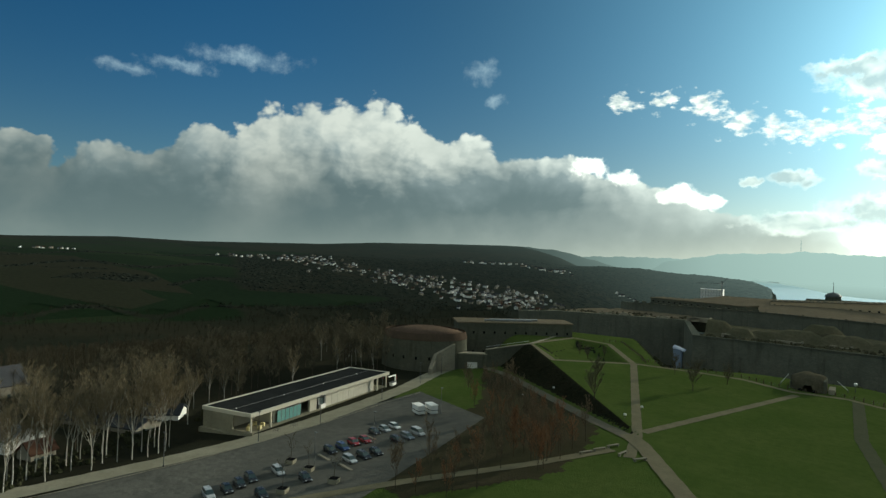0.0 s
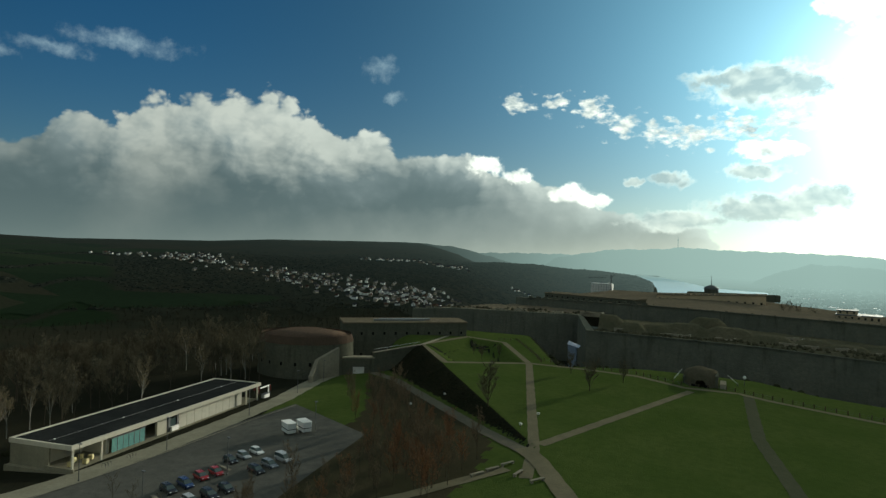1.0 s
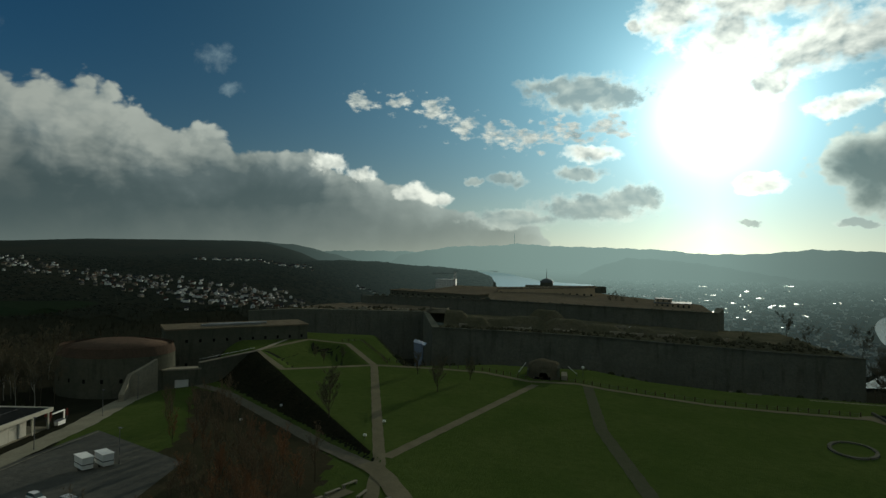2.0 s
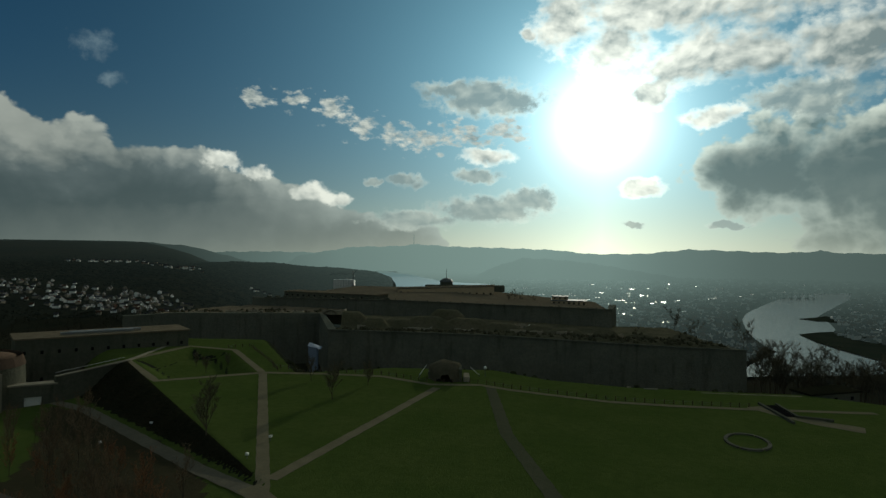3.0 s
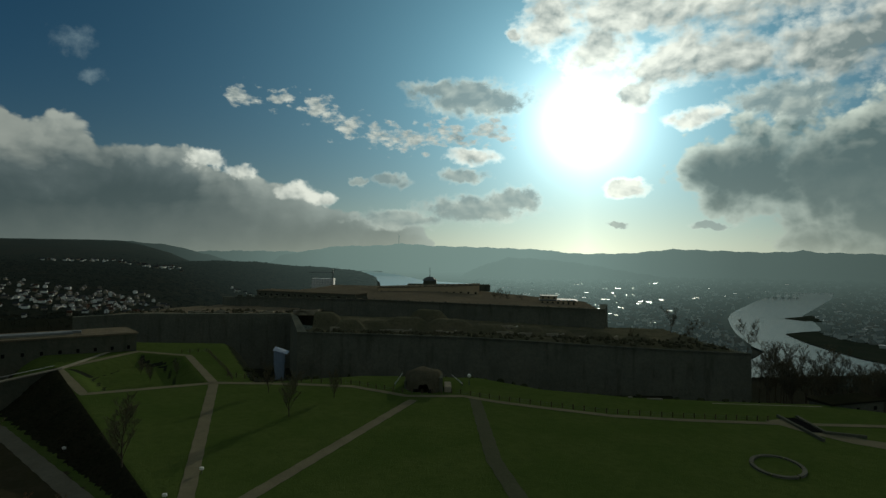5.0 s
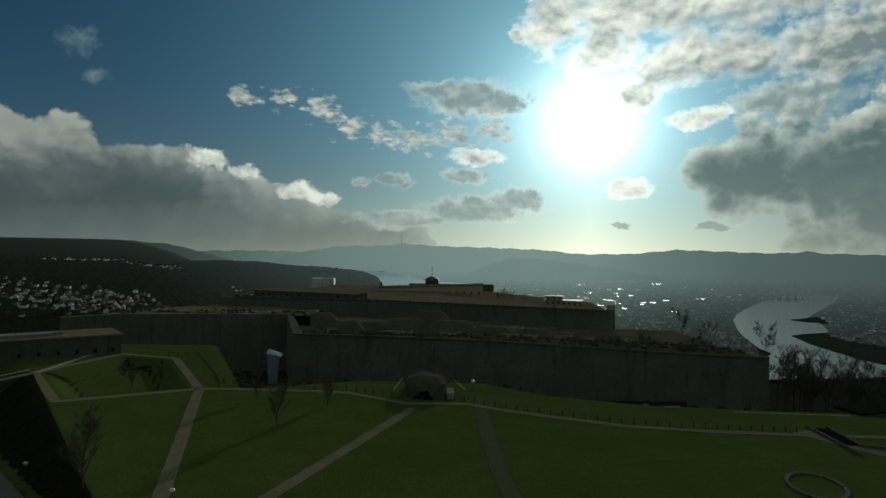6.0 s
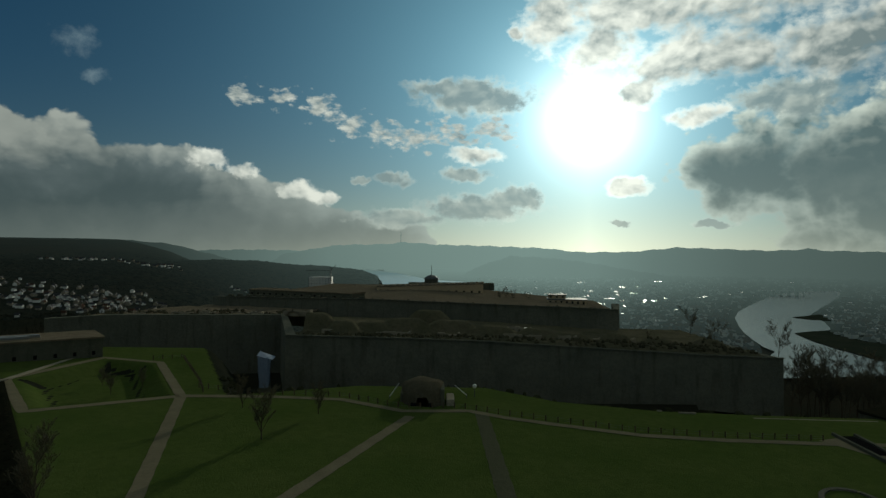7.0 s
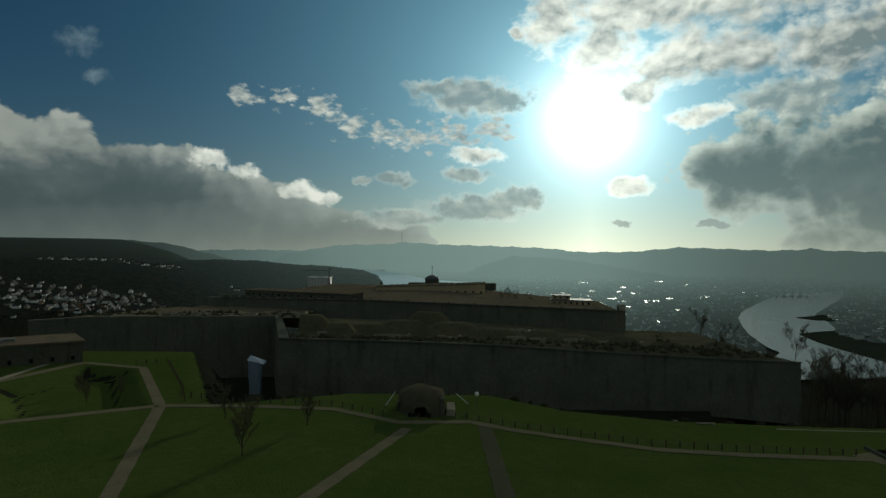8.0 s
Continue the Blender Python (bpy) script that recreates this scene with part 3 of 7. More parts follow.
def river(name, left, right, lift=1.5, mat=None):
    """A sheet of water between two banks."""
    n = 40
    def along(p):
        p = np.array(p, float)
        s = np.linspace(0, 1, len(p))
        t = np.linspace(0, 1, n)
        return np.stack([np.interp(t, s, p[:, i]) for i in range(2)], -1)
    l, r = along(left), along(right)
    xs = np.stack([l[:, 0] * (1 - k) + r[:, 0] * k for k in np.linspace(0, 1, 12)], 1)
    ys = np.stack([l[:, 1] * (1 - k) + r[:, 1] * k for k in np.linspace(0, 1, 12)], 1)
    ob = grid_mesh(name, xs, ys, lambda x, y: np.interp(np.hypot(x, y), MID_D, MID_Z) + lift, mat or RIVER)
    return tagged(ob, "broad grey river shining under the low sun", "river", kind="structure")


def ridge(name, rows, dist, mat, label, depth=240):
    """A far wooded ridge: bearing and height (both degrees), seen from the park, as a long rounded hill."""
    az = np.linspace(rows[0][0], rows[-1][0], 220)
    h = np.interp(az, [r[0] for r in rows], [r[1] for r in rows])
    h = h + 0.035 * np.sin(az * 3.1) + 0.02 * np.sin(az * 9.7 + 1)
    rr = np.linspace(-depth, depth * 0.4, 7)
    xs, ys, zs = [], [], []
    for k in rr:
        d = dist + k
        s = max(0.0, 1 - (k / depth) ** 2) if k < 0 else 1 - 0.3 * k / depth
        xs.append(d * np.sin(np.radians(az)))
        ys.append(d * np.cos(np.radians(az)))
        top = 40 + dist * np.tan(np.radians(h))
        zs.append(-130 + (top + 130) * s)
    xs, ys, zs = np.array(xs), np.array(ys), np.array(zs)
    return tagged(grid_mesh(name, xs, ys, lambda x, y: zs, mat), label, "hill", kind="structure")


ridge("backdrop_3", [(-30, 0.3), (-22, 0.3), (-17, .42), (-12, .40), (-6, .3), (0, -2)], 4830, HILL_FAINT, "faint ridge above the river, its mist painted on as glow")
ridge("backdrop_6", [(a, math.degrees(math.atan(b))) for a, b in zip(SKYLINE_AZ[:-1], SKYLINE[:-1])] + [(-17, -0.8)], 3450, HILL, "dark wooded hills along the skyline", 520)
ridge("backdrop_1", [(-17, -2.0), (-14, .05), (-11, .62), (-9, .95), (-5.9, 1.03), (-4.4, 1.12), (-3.2, 1.27), (-.2, 1.08), (4.5, 1.0), (9.6, .84), (12.2, .55), (16, .4), (20, .3), (24, -.3), (28, -2.0)], 4650, HILL, "wooded ridge beyond the city, with blue haze painted on")
ridge("backdrop_2", [(6, -2.2), (9, .1), (12, .48), (14.6, .54), (17, .57), (19, .78), (20.8, .98), (24, .88), (27.4, .75), (29.6, .80), (30.5, .95), (31.3, .78), (36, .65), (42, .7), (50, .8), (65, .9)], 4500, HILL, "wooded ridge beyond the river, with haze painted on")
ridge("backdrop_11", [(1, -2.4), (3.5, -.9), (6.5, .1), (9, .02), (11.7, -.2), (14, -.5), (16.6, -.95), (19, -1.3), (22, -1.8), (25, -2.4)], 3950, HILL, "low hill at the city's edge, with mist painted on")


def far_sheet(name, a0, a1, r0, r1, lift, mat, label):
    """A far stretch of country, lying on the land, its near rim uneven."""
    r, a = np.meshgrid(np.linspace(0, 1, 110) ** 1.3, np.radians(np.linspace(a0, a1, int(4 * (a1 - a0)))), indexing="ij")
    near = r0 * (1 + 0.06 * np.sin(a * 31) + 0.04 * np.sin(a * 83 + 1))
    d = near + (r1 - near) * r
    x, y = d * np.sin(a), d * np.cos(a)
    ob = grid_mesh(name, x, y, lambda u, v: land_z(u, v) + lift, mat)
    ob.data.attributes.new("field", "FLOAT", "POINT").data.foreach_set("value", field_mask(x, y).reshape(-1).astype(np.float32))
    return tagged(ob, label, "distant land", kind="structure")


far_sheet("backdrop_4", -5.0, 60, 1150, 4880, 1.0, FAR_LAND, "plain with the city's streets and gardens, mist painted on")
far_sheet("backdrop_5", -86, -5.0, 1150, 4880, 1.0, FAR_SLOPES, "distant slopes with woods and fields, mist and cloud shade painted on")
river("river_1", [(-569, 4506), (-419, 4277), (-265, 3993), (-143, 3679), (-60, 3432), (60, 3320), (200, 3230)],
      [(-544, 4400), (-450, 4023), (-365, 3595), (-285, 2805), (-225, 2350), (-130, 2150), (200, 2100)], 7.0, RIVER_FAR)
river("river_2", [(1519, 2731), (1239, 2382), (1009, 2045), (864, 1826), (761, 1631), (678, 1438), (624, 1303), (582, 1179), (558, 1102), (550, 1050), (508, 993), (447, 922), (352, 785)],
      [(1760, 2750), (1530, 2410), (1240, 2030), (1040, 1768), (965, 1650), (960, 1588), (860, 1394), (800, 1329), (770, 1240), (800, 1130), (790, 1040), (780, 960), (780, 900)], 3.5)

# ---------------------------------------------------------------- fortress
BARK = material("bare_bark", [(0.075, 0.062, 0.046), (0.105, 0.088, 0.062), (0.05, 0.042, 0.032)], 0.4, 0.95, 0.3, spec=0.1)
TWIGS = material("bare_twigs", [(0.122, 0.110, 0.076), (0.155, 0.138, 0.095), (0.092, 0.084, 0.058)], 0.6, 0.95, 0.0, spec=0.1, island=0.3)
YOUNG_TWIGS = material("reddish_twigs", [(0.150, 0.115, 0.075), (0.190, 0.145, 0.095), (0.115, 0.090, 0.060)], 0.6, 1.0, 0.0, spec=0.05, island=0.3)
BIRCH = material("birch_bark", [(0.46, 0.43, 0.37), (0.54, 0.51, 0.44), (0.16, 0.15, 0.13)], 0.5, 0.9, 0.2, spec=0.2)
RUSSET = material("russet_leaves", [(0.220, 0.115, 0.062), (0.270, 0.145, 0.080), (0.160, 0.090, 0.050)], 0.6, 0.95, 0.0, spec=0.1, island=0.35)
EARTH = material("turfed_earth", [(0.100, 0.097, 0.060), (0.155, 0.136, 0.090), (0.072, 0.074, 0.046)], 3.0, 0.95, 0.7, 0.9, spec=0.05)
SAND = material("sandy_terrace", [(0.165, 0.138, 0.098), (0.220, 0.180, 0.126), (0.110, 0.099, 0.066)], 6.0, 1.0, 0.6, 0.7, spec=0.03)
COPING = material("pale_coping", [(0.257, 0.232, 0.176), (0.338, 0.304, 0.232), (0.196, 0.176, 0.135)], 1.5, 0.9, 0.3, spec=0.2)
ROOF_FELT = material("roof_felt", [(0.022, 0.024, 0.024), (0.034, 0.036, 0.035), (0.018, 0.019, 0.019)], 2.0, 0.95, 0.2, spec=0.05)
PLASTER = material("ochre_plaster", [(0.460, 0.360, 0.235), (0.520, 0.410, 0.275), (0.380, 0.300, 0.200)], 2.0, 0.9, 0.2, spec=0.2)
WHITE = material("white_paint", [(0.66, 0.66, 0.62), (0.74, 0.73, 0.69), (0.58, 0.58, 0.55)], 1.5, 0.6, 0.05, spec=0.4)
STEEL = material("grey_steel", [(0.10, 0.105, 0.105), (0.14, 0.145, 0.145), (0.08, 0.08, 0.08)], 0.5, 0.5, 0.05, metal=0.6)
# near-black: shade inside loopholes put into colour, and plain black parts
DARK_VOID = material("shade_and_black_fill", [(0.010, 0.010, 0.010), (0.014, 0.014, 0.014), (0.008, 0.008, 0.008)], 1.0, 0.9, 0.0, spec=0.03)
TARP = material("pale_blue_sheeting", [(0.19, 0.24, 0.32), (0.23, 0.28, 0.36), (0.15, 0.19, 0.26)], 3.0, 0.6, 0.0, spec=0.3)
LEAD = material("grey_lead_roof", [(0.085, 0.095, 0.095), (0.110, 0.120, 0.120), (0.070, 0.078, 0.078)], 1.0, 0.7, 0.1, spec=0.3)
TIMBER = material("weathered_timber", [(0.10, 0.08, 0.055), (0.14, 0.11, 0.075), (0.07, 0.055, 0.04)], 0.5, 0.9, 0.3, spec=0.2)


def empty(name, x, y, z, turn=0.0):
    ob = new(name)
    ob.matrix_world = pose(x, y, z, 0, 0, turn)
    return ob


def box(bm, x0, y0, z0, x1, y1, z1, bevel=0.0):
    """A block between two corners, with chamfered edges if asked."""
    r = bmesh.ops.create_cube(bm, size=1.0)
    for v in r["verts"]:
        v.co = Vector((x0 + (v.co.x + .5) * (x1 - x0), y0 + (v.co.y + .5) * (y1 - y0), z0 + (v.co.z + .5) * (z1 - z0)))
    if bevel:
        bmesh.ops.bevel(bm, geom=list({e for v in r["verts"] for e in v.link_edges}), offset=bevel, segments=1, affect="EDGES")
    return bm


def tube(bm, a, b, r0, r1, sides=6):
    """A tapered round bar from a to b."""
    a, b = Vector(a), Vector(b)
    d = (b - a).normalized()
    s = d.orthogonal().normalized()
    t = d.cross(s)
    ra, rb = [], []
    for i in range(sides):
        c = math.cos(2 * math.pi * i / sides) * s + math.sin(2 * math.pi * i / sides) * t
        ra.append(bm.verts.new(a + c * r0))
        rb.append(bm.verts.new(b + c * r1))
    for i in range(sides):
        k = (i + 1) % sides
        bm.faces.new((ra[i], ra[k], rb[k], rb[i]))
    bm.faces.new(ra[::-1])
    bm.faces.new(rb)
    return bm


def loft(bm, sections):
    """A skin over cross-sections of equal count, closed at both ends."""
    rows = [[bm.verts.new(p) for p in s] for s in sections]
    for r0, r1 in zip(rows, rows[1:]):
        for i in range(len(r0)):
            k = (i + 1) % len(r0)
            bm.faces.new((r0[i], r1[i], r1[k], r0[k]))
    bm.faces.new(rows[0])
    bm.faces.new(rows[-1][::-1])
    bmesh.ops.recalc_face_normals(bm, faces=bm.faces)
    return bm


def coping_run(name, pts, width, thick, parent=None, mat=None):
    bm = bmesh.new()
    for (x0, y0, z0), (x1, y1, z1) in zip(pts, pts[1:]):
        a, b = Vector((x0, y0, z0)), Vector((x1, y1, z1))
        d = (b - a).normalized()
        s = Vector((d.y, -d.x, 0)).normalized() * width / 2
        u = Vector((0, 0, thick))
        vs = [bm.verts.new(p) for p in (a + s, b + s, b - s, a - s, a + s + u, b + s + u, b - s + u, a - s + u)]
        for f in ((0, 3, 2, 1), (4, 5, 6, 7), (0, 1, 5, 4), (1, 2, 6, 5), (2, 3, 7, 6), (3, 0, 4, 7)):
            bm.faces.new([vs[i] for i in f])
    return link_mesh(name, bm, mat or COPING, parent)




def streaked(mat):
    """Damp streaks and lime stains running down old masonry."""
    g = Graph(mat.node_tree, False)
    b = [n for n in g.tree.nodes if n.bl_idname == "ShaderNodeBsdfDiffuse"][0]
    old = b.inputs["Color"].links[0].from_socket
    p = g.node("ShaderNodeTexCoord").outputs["Object"]
    run = g.noise(g.v("MULTIPLY", p, (0.35, 0.35, 0.05)), 1.0, 5, 0.65)
    bands = g.noise(g.v("MULTIPLY", p, (0.02, 0.02, 0.6)), 1.0, 4, 0.6)
    c = g.mix(g.m("MULTIPLY", g.step(run, 0.5, 0.75), 0.5), old, (0.045, 0.047, 0.034))
    c = g.mix(g.m("MULTIPLY", g.step(bands, 0.55, 0.75), 0.3), c, (0.13, 0.12, 0.09))
    g.put(b.inputs["Color"], c)


# paler copy of fort_stone; haze and glare over the ramparts put into it
WALL_STONE = material("rampart_stone", [(0.125, 0.130, 0.102), (0.170, 0.168, 0.132), (0.094, 0.102, 0.080)], 2.5, 0.95, 0.6, 0.8, spec=0.2)
streaked(STONE)
streaked(WALL_STONE)
scarp = wall_run("wall_1", [(-57, 284, -21, 6.2), (-20, 284, -21, 5.6), (20, 284, -21, 4.6), (60, 284, -21, 2.4), (105, 284, -21, 0.2), (137, 284, -24, -0.9), (131, 330, -24, -0.6)], 4.0, WALL_STONE,
                 "long dark rubble-stone fortress wall above the ditch")
coping_run("coping", [(-57, 283.8, 6.2), (-20, 283.8, 5.6), (20, 283.8, 4.6), (60, 283.8, 2.4), (105, 283.8, 0.2), (137, 283.8, -0.9)], 1.0, 0.45, scarp, WALL_STONE)
wall_run("wall_2", [(-172, 318, -21, 8.2), (-150, 330, -21, 9.0), (-74, 344, -21, 8.6), (-57, 284, -21, 6.2)], 4.0, WALL_STONE, "dark stone flank wall of the outer fortress work")
wall_run("wall_3", [(-150, 462, -6, 9.4), (-137, 450, -6, 9.8), (-39, 402, -6, 12.3), (95, 362, -8, 10.9), (118, 440, -8, 8.5)], 5.0, WALL_STONE, "tall stone bastion wall of the inner fortress")
coping_run("coping", [(-137, 449.6, 9.8), (-39, 401.6, 12.3), (95, 361.6, 10.9)], 1.1, 0.5, bpy.data.objects["wall_3"], WALL_STONE)

# terraces of turf and sand between and behind the walls: x, y, spread x, spread y, height
HUMPS = [(-75, 322, 13, 9, 4.0), (-52, 318, 9, 6, 5.6), (-38, 306, 7, 6, 4.2), (-27, 315, 10, 5, 3.2), (-12, 318, 12, 6, 4.6), (-2, 330, 11, 6, 6.8), (8, 318, 12, 5, 4.4),
         (27, 318, 10, 6, 3.2), (46, 316, 9, 6, 3.4), (58, 306, 10, 6, 3.5), (77, 304, 7, 5, 4.2), (94, 302, 9, 6, 3.2), (114, 300, 8, 6, 3.8), (-110, 345, 14, 8, 2.2), (-140, 345, 9, 7, 2.0)]


def terrace_z(x, y):
    base = np.interp(x, [-170, -75, -57, 20, 60, 105, 137], [7.6, 7.2, 5.2, 3.6, 1.4, -0.8, -1.9])
    z = base + sstep(y, 295, 345) * np.interp(x, [-60, 0, 137], [0, -1.0, 1.5])
    for hx, hy, wx, wy, h in HUMPS:
        z = np.maximum(z, base + 1.25 * h * np.clip(1.25 * np.exp(-(((x - hx) / wx) ** 2) ** 1.5 - (((y - hy) / wy) ** 2) ** 1.5) - 0.12, 0, 1))
    # the parapet of earth behind the wall's head
    z = z + np.interp(x, [-57, 0, 60, 110, 128, 134], [0.4, 1.2, 2.6, 3.4, 2.6, 0.4]) * np.exp(-((y - 292) / 5.5) ** 2)
    z = z + 0.35 * waves(x, y, 3.1, 4.0)
    head = np.interp(x, [-57, -20, 20, 60, 105, 137], [6.2, 5.6, 4.6, 2.4, 0.2, -0.9])
    return np.where(y < 287.7, np.minimum(z, head - 0.1), z)      # the turf runs out on the wall's head


def build_terraces():
    x, y = np.meshgrid(np.linspace(-56, 131, 190), np.linspace(287.0, 372, 96), indexing="ij")
    tagged(grid_mesh("terrace_1", x, y, terrace_z, EARTH), "humped turf earthworks behind the fortress wall", "earthwork", kind="structure")
    x, y = np.meshgrid(np.linspace(-168, -70, 70), np.linspace(0, 1, 30), indexing="ij")
    y = np.interp(x, [-172, -150, -74], [322, 333.6, 347.6]) + y * 110
    tagged(grid_mesh("terrace_2", x, y, lambda a, b: 7.0 + 1.5 * np.abs(waves(a, b, 7, 1)) * sstep(a, -168, -150) + 1.2 * np.exp(-((b - np.interp(a, [-172, -150, -74], [325, 337, 351])) / 3.0) ** 2) - 0.03 * (b - 330), SAND), "sandy terrace with low humps behind the flank wall", "earthwork", kind="structure")
    s, t = np.meshgrid(np.linspace(0, 1, 60), np.linspace(0, 1, 40), indexing="ij")
    x0, y0 = np.interp(s, [0, .42, 1], [-134, -38, 95]), np.interp(s, [0, .42, 1], [454, 406, 366.5])
    x, y = x0 + t * np.interp(s, [0, 1], [40, 25]), y0 + t * 150
    edge = np.interp(s, [0, .42, 1], [9.6, 12.1, 10.7])
    zz = edge - 0.9 + t * np.interp(s, [0, .5, 1], [3.5, 2.0, -4.5]) + 0.25 * waves(x, y, 6, 2)
    tagged(grid_mesh("terrace_3", x, y, lambda a, b: zz, SAND), "brown sandy upper terrace of the inner fortress", "earthwork", kind="structure")


build_terraces()


for i in range(14):
    a = (i + .5) / 14
    bm = bmesh.new()
    box(bm, -1.9, -.5, 0, 1.9, .9, 1.3, .12)
    o = part("merlon", bm, STONE, bpy.data.objects["wall_3"])
    o.matrix_basis = pose(-137 + 98 * a, 450.4 - 48 * a, 10.2 + 2.5 * a, 0, 0, -26)


def loophole(parent, x, y, z, w=1.1, h=1.3, turn=0.0):
    """A loophole as a near-black block standing in for the shade inside, with a stone surround."""
    bm = bmesh.new()
    box(bm, -w / 2, -0.05, 0, w / 2, 0.35, h)
    op = part("window", bm, DARK_VOID, parent)
    op.matrix_parent_inverse = Matrix.Identity(4)
    op.matrix_basis = parent.matrix_world.inverted() @ pose(x, y, z, 0, 0, turn)
    bm = bmesh.new()
    box(bm, -w / 2 - .25, -0.12, -.25, -w / 2, .2, h + .25, .03)
    box(bm, w / 2, -0.12, -.25, w / 2 + .25, .2, h + .25, .03)
    box(bm, -w / 2, -0.12, h, w / 2, .2, h + .25, .03)
    box(bm, -w / 2, -0.12, -.25, w / 2, .2, 0, .03)
    fr = part("frame", bm, STONE, op)
    return op


def block(name, x0, y0, z0, x1, y1, z1, depth, mat_wall, mat_roof, label, category="building", windows=0, rows=1, crenel=0, z_top2=None, win=(1.1, 1.5)):
    """A long building: its front runs from (x0, y0) to (x1, y1); flat roof, parapet and rows of windows."""
    d = Vector((x1 - x0, y1 - y0, 0))
    n = d.length
    turn = math.degrees(math.atan2(d.y, d.x))
    e = empty(name, x0, y0, z0, turn)
    h, h2 = z1 - z0, (z_top2 if z_top2 is not None else z1) - z0
    bm = bmesh.new()
    vs = [bm.verts.new(p) for p in ((0, 0, 0), (n, 0, 0), (n, depth, 0), (0, depth, 0), (0, 0, h), (n, 0, h2), (n, depth, h2), (0, depth, h))]
    for f in ((0, 3, 2, 1), (4, 5, 6, 7), (0, 1, 5, 4), (1, 2, 6, 5), (2, 3, 7, 6), (3, 0, 4, 7)):
        bm.faces.new([vs[i] for i in f])
    part("wall", bm, mat_wall, e)
    bm = bmesh.new()
    vs = [bm.verts.new(p) for p in ((-.5, -.5, h + .02), (n + .5, -.5, h2 + .02), (n + .5, depth + .5, h2 + .02), (-.5, depth + .5, h + .02),
                                    (-.5, -.5, h + .5), (n + .5, -.5, h2 + .5), (n + .5, depth + .5, h2 + .9), (-.5, depth + .5, h + .9))]
    for f in ((0, 3, 2, 1), (4, 5, 6, 7), (0, 1, 5, 4), (1, 2, 6, 5), (2, 3, 7, 6), (3, 0, 4, 7)):
        bm.faces.new([vs[i] for i in f])
    part("roof", bm, mat_roof, e)
    for r in range(rows):
        for i in range(windows):
            x = (i + 0.5) * n / windows
            z = (r + 0.45) * min(h, h2) / rows
            w = e.matrix_world @ Vector((x, 0, z))
            loophole(e, w.x, w.y, w.z, win[0], win[1], turn)
    for i in range(crenel):
        x = (i + 0.5) * n / crenel
        zt = h + (h2 - h) * x / n + .5
        bm = bmesh.new()
        box(bm, x - .3 * n / crenel, 0.1, zt, x + .3 * n / crenel, .9, zt + 1.0, .06)
        part("merlon", bm, COPING, e)
    return tagged(e, label, category)


block("barracks", -44, 505, 8, 35, 500, 14.4, 22, PLASTER, SAND, "long ochre plastered barracks with a flat roof on the fortress", windows=14, rows=1, crenel=18, z_top2=17.6)
block("commander_house", 72, 440, 2.5, 96, 436, 10.6, 12, PLASTER, LEAD, "ochre villa with a grey flat roof behind the bastion", windows=7, rows=2, win=(.8, 1.4))
block("roof_house", 73, 444, 10.9, 84, 442, 13.2, 6, PLASTER, LEAD, "small raised storey on the ochre villa's roof", windows=3, win=(.7, .9))
block("gun_casemate", 123, 208, -9.5, 144, 215, -5.0, 8, STONE, BANK_M, "dark stone casemate with a turf roof at the ditch", windows=3, win=(1.4, 1.2))
block("long_store", -128, 470, 8.5, -52, 432, 13.4, 14, STONE, SAND, "long low stone store under a brown earth roof", windows=16, win=(1.6, 1.0))


def round_bastion():
    """The horseshoe-shaped bastion beside the gate: battered stone wall, brick-red parapet, turf inside."""
    e = empty("round_bastion", -149, 178, -9)
    def ring(r0, z0, r1, z1, a0=100, a1=410, n=40):
        bm = bmesh.new()
        lo, hi = [], []
        for i in range(n + 1):
            a = radians(a0 + (a1 - a0) * i / n)
            lo.append(bm.verts.new((r0 * math.cos(a), r0 * 0.85 * math.sin(a), z0)))
            hi.append(bm.verts.new((r1 * math.cos(a), r1 * 0.85 * math.sin(a), z1)))
        for i in range(n):
            bm.faces.new((lo[i], lo[i + 1], hi[i + 1], hi[i]))
        return bm
    part("wall", ring(20.5, -4, 19.5, 15.5, 0, 360), STONE, e, smooth=True)
    part("parapet", ring(19.8, 15.5, 18.8, 18.4, 0, 360), REDSTONE, e, "reddish sandstone parapet", smooth=True)
    bm = bmesh.new()
    bmesh.ops.create_cone(bm, cap_ends=True, segments=40, radius1=19.0, radius2=9, depth=2.0)
    bmesh.ops.scale(bm, vec=(1, .85, 1), verts=bm.verts)
    bmesh.ops.translate(bm, vec=(0, 0, 18.5), verts=bm.verts)
    part("roof", bm, RED_EARTH, e, "reddish bare earth roof", smooth=True)
    for i in range(9):
        a = radians(205 + i * 17)
        w = e.matrix_world @ Vector((19.9 * math.cos(a), 19.9 * .85 * math.sin(a), 7.5))
        loophole(e, w.x, w.y, w.z, .9, 1.3, math.degrees(a) + 90)
    tagged(e, "round dark stone bastion with a reddish parapet beside the gate", "bastion")


RED_EARTH = material("red_earth", [(0.125, 0.088, 0.066), (0.165, 0.112, 0.084), (0.085, 0.068, 0.046)], 3.0, 1.0, 0.6, 0.9, spec=0.03)
REDSTONE = material("red_sandstone", [(0.095, 0.070, 0.052), (0.125, 0.086, 0.064), (0.070, 0.055, 0.042)], 2.0, 0.95, 0.4, spec=0.1)
round_bastion()
block("gate_barracks", -148, 204, -8, -104, 240, 10.6, 16, STONE, SAND, "long stone ravelin building with rows of loopholes", windows=11, rows=2, win=(.9, 1.2))


